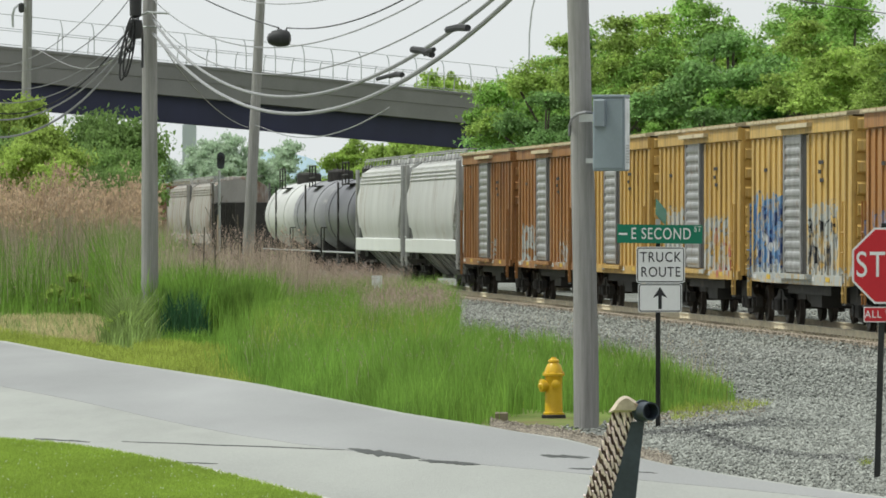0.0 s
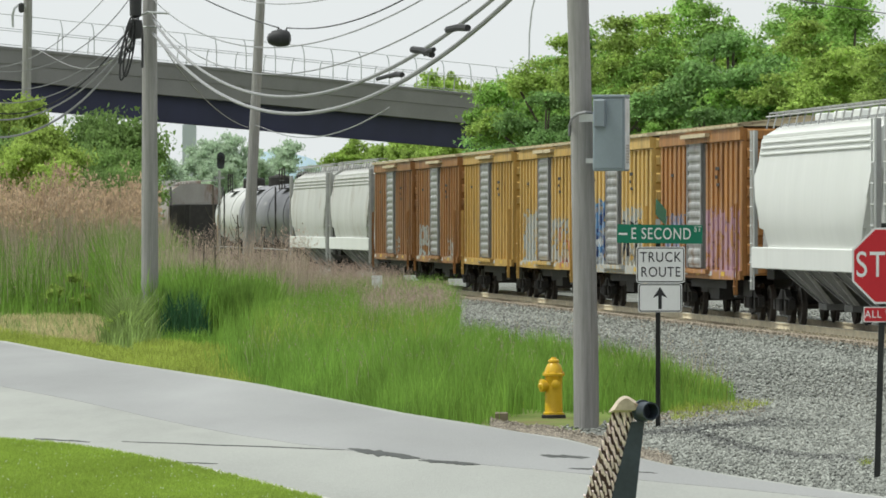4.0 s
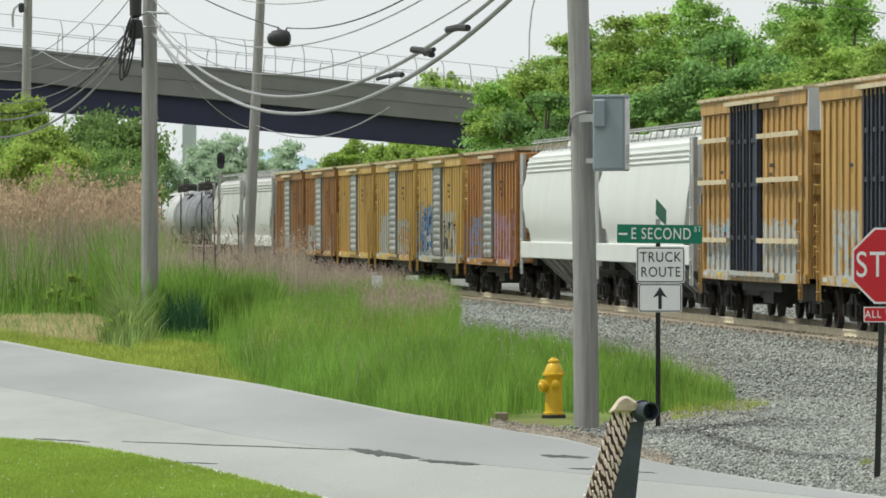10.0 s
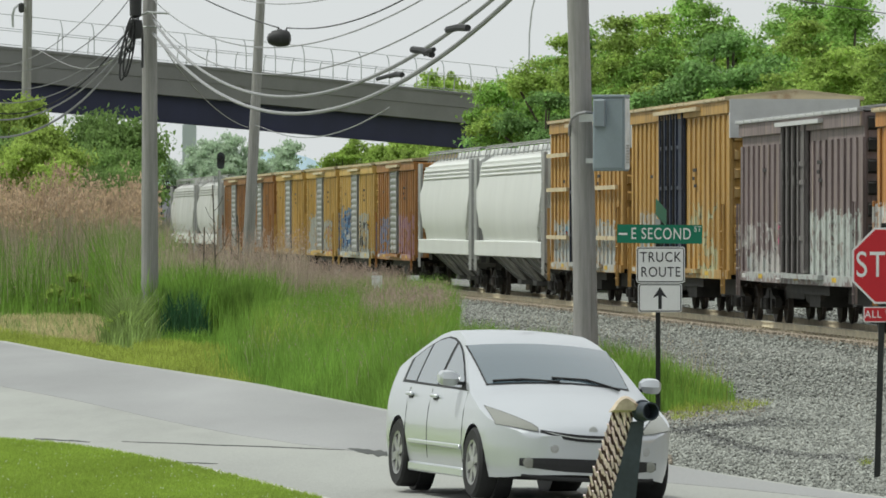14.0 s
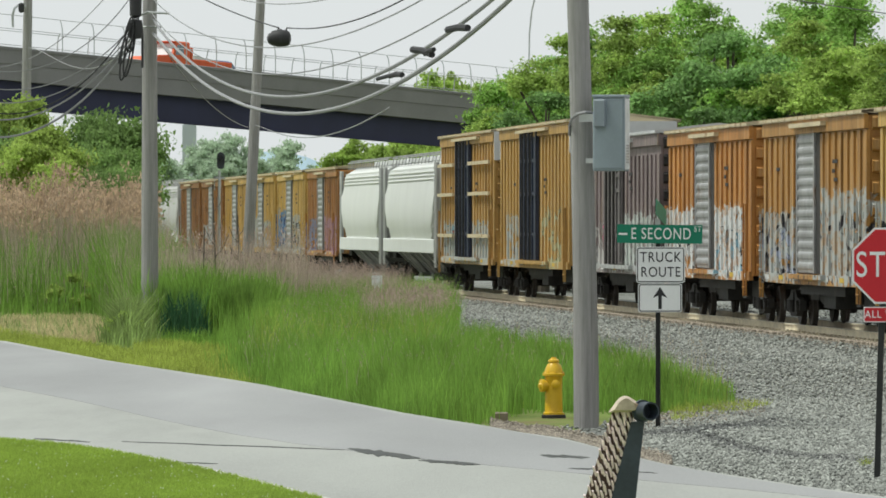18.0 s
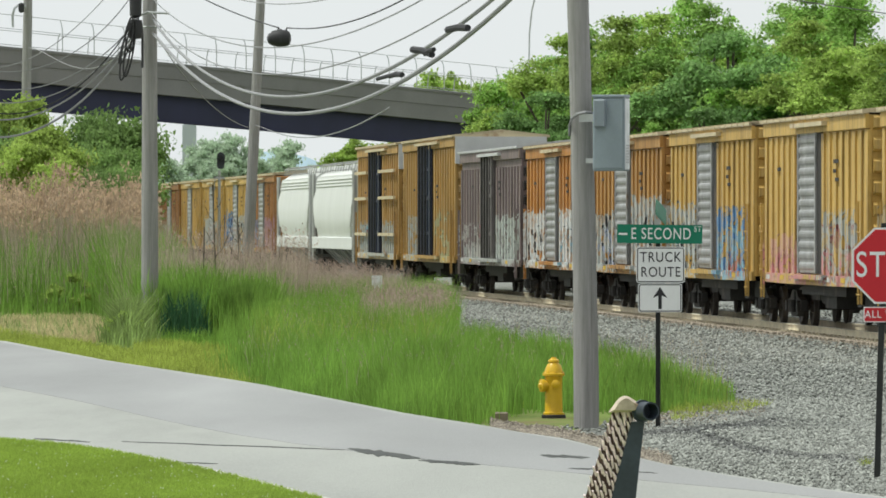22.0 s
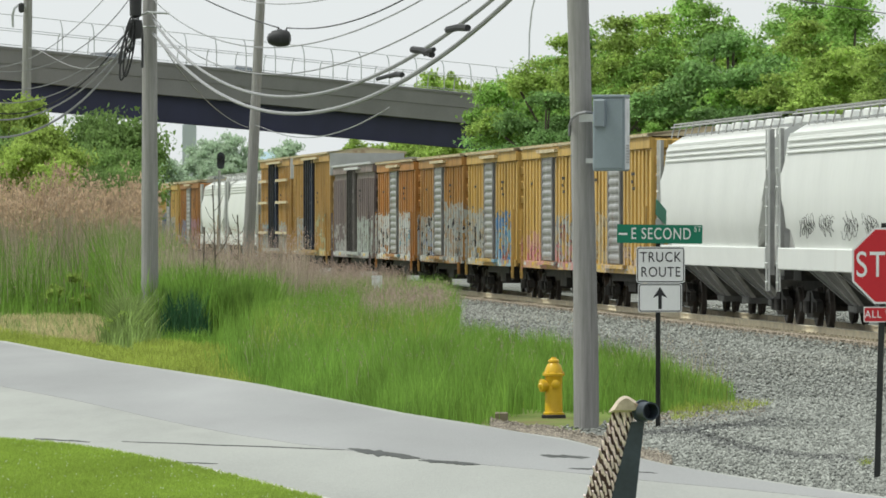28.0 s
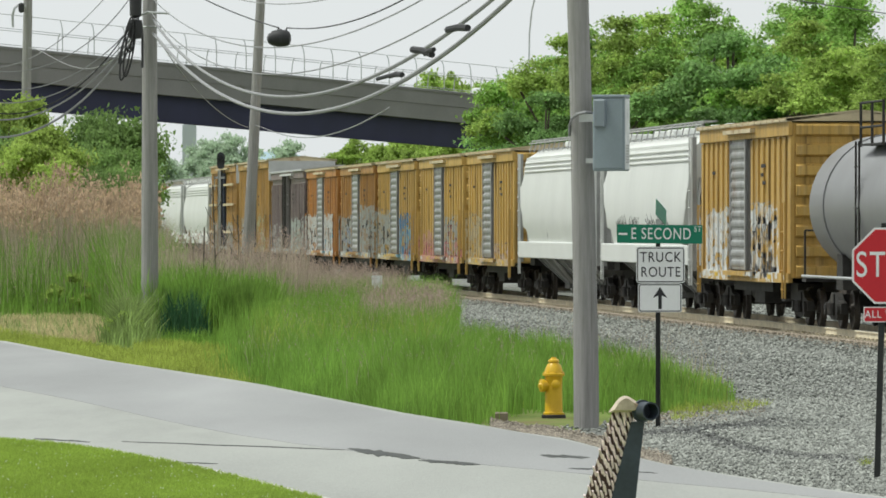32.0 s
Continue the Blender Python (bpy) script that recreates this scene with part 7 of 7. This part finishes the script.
def hatchback():
    car = thing("hatchback_car", "silver five-door hatchback driving along the street", "car")
    xs = [2.222, 2.215, 2.2, 2.18, 2.15, 2.11, 2.06, 2.0, 1.92, 1.83] + [1.75 - 0.05 * i for i in range(76)] + [-2.04, -2.08, -2.12, -2.15, -2.175, -2.195, -2.21, -2.218]
    for c in (1.35, -1.35):
        xs += [c + 0.345 * k for k in (0.999, 0.97, 0.9, -0.9, -0.97, -0.999)]
    xs = sorted(set(round(x, 4) for x in xs), reverse=True)
    body = Shape()
    rows = 0
    for x in xs:
        ye, ze = upper_edge(x)
        zb = min(sill_height(x), ze - 0.02)
        half = []
        for i in range(13):
            z = zb + (ze - zb) * (i / 12)
            half.append((half_width(x) * fullness(z) if i < 12 else ye, z))
        for i in range(1, 9):
            y = ye * (1 - i / 8)
            half.append((y, crowned(x, y)))
        ring = [(x, y, z) for y, z in half] + [(x, -y, z) for y, z in half[-2::-1]]
        rows = len(ring)
        body.v += ring
    body.f = [(i * rows + k, i * rows + k + 1, (i + 1) * rows + k + 1, (i + 1) * rows + k) for i in range(len(xs) - 1) for k in range(rows - 1)]
    last = (len(xs) - 1) * rows
    body.f += [tuple(range(rows))[::-1], tuple(range(last, last + rows))]
    part("body", body, car_paint, car, smooth=True)

    def pane(name, point, nu=10, nv=8, mat=None, parent=None, thick=None):
        sh = Shape()
        for i in range(nu + 1):
            for j in range(nv + 1):
                sh.v.append(point(i / nu, j / nv))
        sh.f = [(i * (nv + 1) + j, (i + 1) * (nv + 1) + j, (i + 1) * (nv + 1) + j + 1, i * (nv + 1) + j + 1) for i in range(nu) for j in range(nv)]
        return part(name, sh, mat or car_glass, parent or car, smooth=True)

    def on_screen(u, v, s0, s1, inset, lift):
        t = s0 + (s1 - s0) * u
        y = (2 * v - 1) * (between(-t, [(-1.14, 0.66), (-0.77, 0.61), (-0.35, 0.54), (0.1, 0.50)]) - inset)
        k = (y / 0.7) ** 2
        return (t - 0.16 * k, y, between(t, RIDGE) - 0.045 * k + lift)
    pane("screen_surround", lambda u, v: on_screen(u, v, 1.14, 0.33, 0.0, 0.004), mat=trim_black)
    pane("windscreen", lambda u, v: on_screen(u, v, 1.12, 0.345, 0.012, 0.009))
    pane("rear_window", lambda u, v: (lambda y: (-1.25 - 0.6 * u + 0.1 * y * y, y, crowned(-1.25 - 0.6 * u + 0.1 * y * y, y) + 0.008))((2 * v - 1) * 0.52))
    for s in (-1, 1):
        def flank(x0, x1, low, high, lift):
            def at(u, v):
                x = x0 + (x1 - x0) * v
                ye, ze = upper_edge(x)
                zl = 0.935 + low + 0.028 * (0.8 - x) / 2.4
                zh = max(zl + 0.004, ze - 0.052 - high)
                z = zl + (zh - zl) * u
                return (x, s * (half_width(x) * fullness(z) + lift), z)
            return at
        pane("window_surround", flank(0.98, -1.46, 0.0, 0.0, 0.003), 6, 40, trim_black)
        pane("side_window", flank(0.70, -0.08, 0.02, 0.016, 0.008), 6, 14)
        pane("side_window", flank(-0.17, -0.92, 0.02, 0.016, 0.008), 6, 14)
        pane("quarter_window", flank(-0.97, -1.36, 0.025, 0.018, 0.008), 6, 10)
        m = part("mirror", Shape().loft([[(0.70 + dx, s * y, 1.03 + dz) for dx, dz in ((0.09 * k, 0), (0.07 * k, 0.06 * k), (-0.03 * k, 0.075 * k), (-0.07 * k, 0.05 * k), (-0.07 * k, -0.05 * k), (0.05 * k, -0.06 * k))] for y, k in ((0.84, 0.55), (0.88, 0.95), (0.94, 1.05), (1.0, 0.95), (1.025, 0.6))]), car_paint, car, smooth=True)
        part("mirror_arm", Shape().box(0.66, 0.74, *sorted((s * 0.79, s * 0.86)), 0.98, 1.01), trim_black, m)
        for hx in (-0.08, -0.98):
            part("door_handle", Shape().bevel_box(hx - 0.095, hx + 0.095, *sorted((s * 0.835, s * 0.875)), 0.845, 0.88, 0.012), car_paint, car)
            part("handle_cup", Shape().bevel_box(hx - 0.07, hx + 0.07, *sorted((s * 0.825, s * 0.848)), 0.82, 0.86, 0.008), trim_black, car)
        part("side_moulding", Shape().bevel_box(-0.93, 0.93, *sorted((s * 0.855, s * 0.876)), 0.415, 0.455, 0.008), car_paint, car)
        part("sill_skirt", Shape().bevel_box(-0.98, 0.98, *sorted((s * 0.78, s * 0.845)), 0.165, 0.25, 0.015), car_paint, car)
        for dx in (0.97, -0.28, -1.08):
            part("door_gap", Shape().pipe([(dx, s * (0.8625 * fullness(z) - 0.001), z) for z in (0.30, 0.45, 0.6, 0.75, 0.92)], 0.005, 4), trim_black, car)

        def lamp(u, v, grow, lift):
            y = 0.475 - grow + (0.315 + 2 * grow) * v
            lo = 0.622 - grow + 0.048 * v
            hi = 0.655 + grow + 0.165 * v ** 0.8
            z = lo + (hi - lo) * u
            return (front_x(y, z) + lift, s * (y + lift * 0.6), z)
        pane("lamp_seam", lambda u, v: lamp(u, v, 0.004, 0.004), mat=trim_black)
        pane("headlight", lambda u, v: lamp(u, v, 0.0, 0.009), mat=lamp_mat)
        part("fog_lamp", Shape().turn([(0.048, 0.0), (0.048, 0.03), (0.025, 0.035)], (nose_x(0.55) - 0.012, s * 0.55, 0.345), 0, 14), lamp_mat, car)
        part("tail_light", Shape().bevel_box(-2.19, -2.06, *sorted((s * 0.50, s * 0.64)), 0.68, 0.90, 0.02), sign_red, car)

    def mouth(name, wide, mid, drop, tall, mat, out, parent=None):
        """A slot across the nose; its ends lie higher by drop."""
        rings = []
        for i in range(13):
            y = wide * (i / 6 - 1)
            k = abs(y) / wide
            zc, h = mid + drop * k * k, tall * (1 - 0.45 * k ** 3)
            x = front_x(y, zc)
            rings.append([(x - 0.08, y, zc - h), (x + out, y, zc - h), (x + out + 0.003, y, zc), (x + out, y, zc + h), (x - 0.08, y, zc + h)])
        return part(name, Shape().loft(rings), mat, parent or car)
    mouth("lower_grille", 0.62, 0.335, 0.015, 0.058, trim_black, 0.006)
    ug = mouth("upper_grille", 0.46, 0.572, 0.05, 0.03, trim_black, 0.006)
    mouth("grille_bar", 0.42, 0.572, 0.05, 0.005, galv, 0.011, ug)
    mouth("bumper_lip", 0.60, 0.215, 0.02, 0.018, trim_black, 0.004)
    for y in (-0.34, 0.5):
        part("tow_cover", Shape().turn([(0.036, 0.0), (0.036, 0.012), (0.015, 0.014)], (nose_x(y) - 0.004, y, 0.475), 0, 12), rim_mat, car)
    part("badge", Shape().turn([(0.04, 0.0), (0.04, 0.006), (0.03, 0.009)], (front_x(0, 0.645) - 0.004, 0, 0.645), 0, 14), galv, car, "plain oval chrome badge")
    part("underbody", Shape().box(-1.95, 1.9, -0.66, 0.66, 0.19, 0.5), trim_black, car)
    for pts in (((1.08, 0.55, 0.0), (1.05, 0.25, 0.006), (1.06, -0.08, 0.006)), ((1.12, -0.02, 0.0), (1.05, -0.35, 0.006), (0.98, -0.60, 0.006))):
        part("wiper", Shape().pipe([(x, y, crowned(x, y) + 0.014 + d) for x, y, d in pts], 0.011, 5), trim_black, car)
    wheels = []
    tyre = Shape()
    tyre.loft([[(r * math.cos(k * math.pi / 16), y, r * math.sin(k * math.pi / 16)) for k in range(32)] for r, y in ((0.20, -0.09), (0.285, -0.095), (0.31, -0.07), (0.312, 0.0), (0.31, 0.07), (0.285, 0.095), (0.205, 0.09), (0.20, 0.0), (0.20, -0.09))], cap=False)
    tyre = tyre.mesh("tyre", tyre_mat, True)
    rim = Shape().turn([(0.202, 0.06), (0.202, 0.088), (0.178, 0.085), (0.172, 0.02), (0.02, 0.02)], axis=1, n=28)
    rim.turn([(0.055, 0.02), (0.055, 0.085), (0.03, 0.09)], axis=1, n=14)
    for i in range(6):
        a = i * math.pi / 3
        c, q = math.cos(a), math.sin(a)
        pts = [(0.04, -0.03), (0.176, -0.04), (0.176, 0.04), (0.04, 0.03)]
        rim.add([(r * c - w * q, y, r * q + w * c) for y in (0.05, 0.082) for r, w in pts], [(0, 1, 2, 3), (7, 6, 5, 4), (0, 4, 5, 1), (1, 5, 6, 2), (2, 6, 7, 3), (3, 7, 4, 0)])
    rim = rim.mesh("rim", rim_mat)
    well = Shape().turn([(0.36, -0.14), (0.36, 0.0), (0.02, 0.0)], axis=1, n=20).mesh("wheel_well", trim_black)
    for x in (1.35, -1.35):
        for s in (-1, 1):
            link("wheel_well", well, car, pose(x, s * 0.70, 0.33, 0, 0, 0 if s > 0 else 180))
            wh = new("wheel")
            wh.parent = car
            w = link("tyre", tyre, wh)
            link("rim", rim, wh, pose(0, 0, 0, 0, 0, 0 if s > 0 else 180))
            wheels.append((wh, x, s * 0.77))
    return car, wheels


hatch, hatch_wheels = hatchback()
DRIVE = [(0.0, -17.0, 92.4, 33), (9.0, -13.2, 86.0, 34), (10.0, -10.1, 81.0, 34), (11.0, -6.95, 75.9, 35), (11.5, -5.34, 73.4, 36.5), (12.0, -3.73, 71.0, 36), (12.5, -2.42, 68.6, 35), (13.0, -1.17, 66.45, 27),
         (13.5, -0.13, 63.7, 20.5), (14.0, 0.73, 60.66, 14.5), (14.5, 1.49, 57.2, 11), (16.5, 3.54, 43.4, 6), (17.5, 4.3, 36.4, 5), (19.0, 5.0, 26.0, 3), (24.0, 5.0, -8.0, 0), (32.0, 5.0, -62.0, 0)]


# ---- traffic on the bridge ----
orange_paint = shade("orange_paint", (0.62, 0.10, 0.025), 0.5, vary=0.15, scale=2)
blue_paint = shade("blue_paint", (0.06, 0.10, 0.24), 0.3, metal=0.3, vary=0.05)
white_paint = shade("white_paint", (0.7, 0.71, 0.71), 0.35, vary=0.04)
grey_paint = shade("grey_paint", (0.30, 0.31, 0.32), 0.35, metal=0.3, vary=0.05)
dark_paint = shade("dark_grey_paint", (0.08, 0.085, 0.09), 0.35, metal=0.2, vary=0.05)


def wheels_on(v, xs, r, w):
    me = Shape().turn([(r * 0.6, -0.12), (r * 0.95, -0.12), (r, -0.06), (r, 0.06), (r * 0.95, 0.12), (r * 0.6, 0.12)], axis=1, n=18).mesh("wheel", tyre_mat, True)
    for x in xs:
        for s in (-1, 1):
            link("wheel", me, v, pose(x, s * w, r))


def small_car(label, paint, kind="saloon"):
    v = thing("passenger_car", label, "car", group="cars on the bridge")
    hi = 1.86 if kind == "suv" else 1.46
    rear = -1.9 if kind == "suv" else -1.35
    o = [(2.2, 0.3), (2.25, 0.6), (2.0, 0.8), (1.1, 0.95), (-2.1, 1.0), (-2.25, 0.7), (-2.2, 0.3)]
    part("body", Shape().loft([[(x * k, y, z) for x, z in o] for y, k in ((-0.88, 0.94), (-0.8, 1), (0.8, 1), (0.88, 0.94))]), paint, v, smooth=True)
    cab = [[(1.1, -0.78, 0.94), (1.1, 0.78, 0.94), (-2.05, 0.78, 0.98), (-2.05, -0.78, 0.98)], [(0.3, -0.62, hi - 0.06), (0.3, 0.62, hi - 0.06), (rear, 0.62, hi - 0.06), (rear, -0.62, hi - 0.06)], [(0.1, -0.5, hi), (0.1, 0.5, hi), (rear + 0.2, 0.5, hi), (rear + 0.2, -0.5, hi)]]
    part("cabin", Shape().loft(cab), paint, v)
    for s in (-1, 1):
        part("side_window", Shape().add([(0.85, s * 0.772, 1.0), (-0.5, s * 0.772, 1.0), (-0.5, s * 0.66, hi - 0.12), (0.3, s * 0.66, hi - 0.12)], [(0, 1, 2, 3)]), car_glass, v)
        part("side_window", Shape().add([(-0.6, s * 0.772, 1.0), (-1.7, s * 0.772, 1.0), (max(rear, -1.5), s * 0.66, hi - 0.12), (-0.6, s * 0.66, hi - 0.12)], [(0, 1, 2, 3)]), car_glass, v)
    part("windscreen", Shape().add([(1.09, -0.7, 0.99), (1.09, 0.7, 0.99), (0.33, 0.56, hi - 0.09), (0.33, -0.56, hi - 0.09)], [(0, 1, 2, 3)]), car_glass, v)
    wheels_on(v, (1.35, -1.35), 0.33, 0.78)
    return v


def orange_truck():
    v = thing("orange_truck", "orange-red dump truck carrying grey rubble over the bridge", "truck")
    part("chassis", Shape().box(-4.0, 3.5, -1.0, 1.0, 0.6, 0.95), black_steel, v)
    part("hood", Shape().prism([(1.9, 0.8), (3.7, 0.8), (3.7, 1.25), (3.4, 1.5), (1.9, 1.62)], -1.0, 1.0), orange_paint, v)
    part("cab", Shape().loft([[(2.05, -1.1, 0.8), (2.05, 1.1, 0.8), (0.2, 1.1, 0.8), (0.2, -1.1, 0.8)], [(2.0, -1.1, 1.6), (2.0, 1.1, 1.6), (0.2, 1.1, 1.6), (0.2, -1.1, 1.6)], [(1.6, -1.02, 2.45), (1.6, 1.02, 2.45), (0.2, 1.02, 2.45), (0.2, -1.02, 2.45)], [(1.5, -0.95, 2.53), (1.5, 0.95, 2.53), (0.25, 0.95, 2.53), (0.25, -0.95, 2.53)]]), orange_paint, v)
    for s in (-1, 1):
        part("cab_window", Shape().add([(1.75, s * 1.115, 1.68), (0.85, s * 1.115, 1.68), (0.85, s * 1.05, 2.3), (1.5, s * 1.05, 2.3)], [(0, 1, 2, 3)]), car_glass, v)
    # white paint instead of glass: the sky's reflection is put into the colour
    part("windscreen", Shape().add([(2.005, -0.95, 1.66), (2.005, 0.95, 1.66), (1.65, 0.88, 2.38), (1.65, -0.88, 2.38)], [(0, 1, 2, 3)]), white_paint, v, "windscreen painted white for sky glare")
    part("visor", Shape().bevel_box(1.4, 1.95, -1.0, 1.0, 2.44, 2.52, 0.03), orange_paint, v)
    part("bed", Shape().bevel_box(-4.0, 0.0, -1.2, 1.2, 0.95, 1.5, 0.04), orange_paint, v)
    part("headboard", Shape().bevel_box(-0.02, 0.12, -1.15, 1.15, 0.95, 2.2, 0.03), orange_paint, v)
    part("rubble_load", Shape().loft([[(-3.7, -1, 1.48), (-3.7, 1, 1.48), (-0.3, 1, 1.48), (-0.3, -1, 1.48)], [(-2.8, -0.6, 1.62), (-2.6, 0.6, 1.6), (-0.8, 0.7, 1.78), (-0.7, -0.6, 1.75)], [(-1.9, -0.2, 1.72), (-1.9, 0.2, 1.72), (-1.0, 0.2, 1.86), (-1.0, -0.2, 1.86)]]), stone_mat, v)
    wheels_on(v, (2.7, -1.9, -3.1), 0.48, 1.0)
    return v


truck = orange_truck()
traffic = [(truck, 2.6, -1, (17.5, 28.45, -15.3)), (small_car("tall dark blue car crossing the bridge", blue_paint, "suv"), 4.8, 1, (18.0, 28.2, 17.6)),
           (small_car("silver sport utility car crossing the bridge", grey_paint, "suv"), 4.8, 1, (29.0, 18.0, 15.6)), (small_car("white saloon crossing the bridge", white_paint, "suv"), 4.8, 1, (29.0, 12.0, 15.6)),
           (small_car("pale grey saloon crossing the bridge", grey_paint), 2.6, -1, (28.0, 26.3, -14.0)), (small_car("dark saloon crossing the bridge", dark_paint), 2.6, -1, (28.0, 13.2, -13.0))]


def bridge_pose(a, lane, way):
    p = on_bridge(a, lane, -0.95)
    slope = math.degrees(math.atan2(bd.z, BLEN))
    return Matrix.Translation(p) @ pose(0, 0, 0, 0, 0, math.degrees(math.atan2(bdir.y, bdir.x))) @ pose(0, 0, 0, 0, -slope, 0) @ pose(0, 0, 0, 0, 0, 0 if way > 0 else 180)


def motions():
    for car, u in train:
        # the train gathers a little speed towards the end
        walk(car, [(t, track_pose(u + SPEED * t + gain)) for t, gain in ((0.0, 0.0), (8.0, 0.0), (16.0, 0.0), (22.0, 0.0), (25.0, 0.35), (27.5, 1.35), (29.5, 1.5), (32.0, 1.6))])
    # heading: degrees from the way towards the viewer
    walk(hatch, [(t, pose(x, y, 0.018, 0, 0, a - 90) @ pose(0, 0, 0, -2.6, 0, 0)) for t, x, y, a in DRIVE])
    gone = 0.0
    spins = {w: [] for w, x, y in hatch_wheels}
    fine = []
    for (t0, x0, y0, a0), (t1, x1, y1, a1) in zip(DRIVE, DRIVE[1:]):
        far = math.hypot(x1 - x0, y1 - y0)
        n = max(int(far / 0.4) + 1, 1) if far / (t1 - t0) < 5 else round((t1 - t0) * FPS)
        fine += [(t0 + (t1 - t0) * i / n, gone + far * i / n) for i in range(n)]
        gone += far
    fine.append((DRIVE[-1][0], gone))
    for w, x, y in hatch_wheels:
        walk(w, [(t, pose(x, y, 0.312, 0, math.degrees(g / 0.312) % 360, 0)) for t, g in fine])
    for i, (v, lane, way, (t0, a0, speed)) in enumerate(traffic):
        least, most = -40 + 5.5 * i, 120 - 5.5 * i
        times = [0.0] + [t0 + k for k in range(-7, 8) if 0.5 < t0 + k < 31.5] + [32.0]
        walk(v, [(t, bridge_pose(max(least, min(most, a0 + speed * (t - t0))), lane, way)) for t in times])


motions()
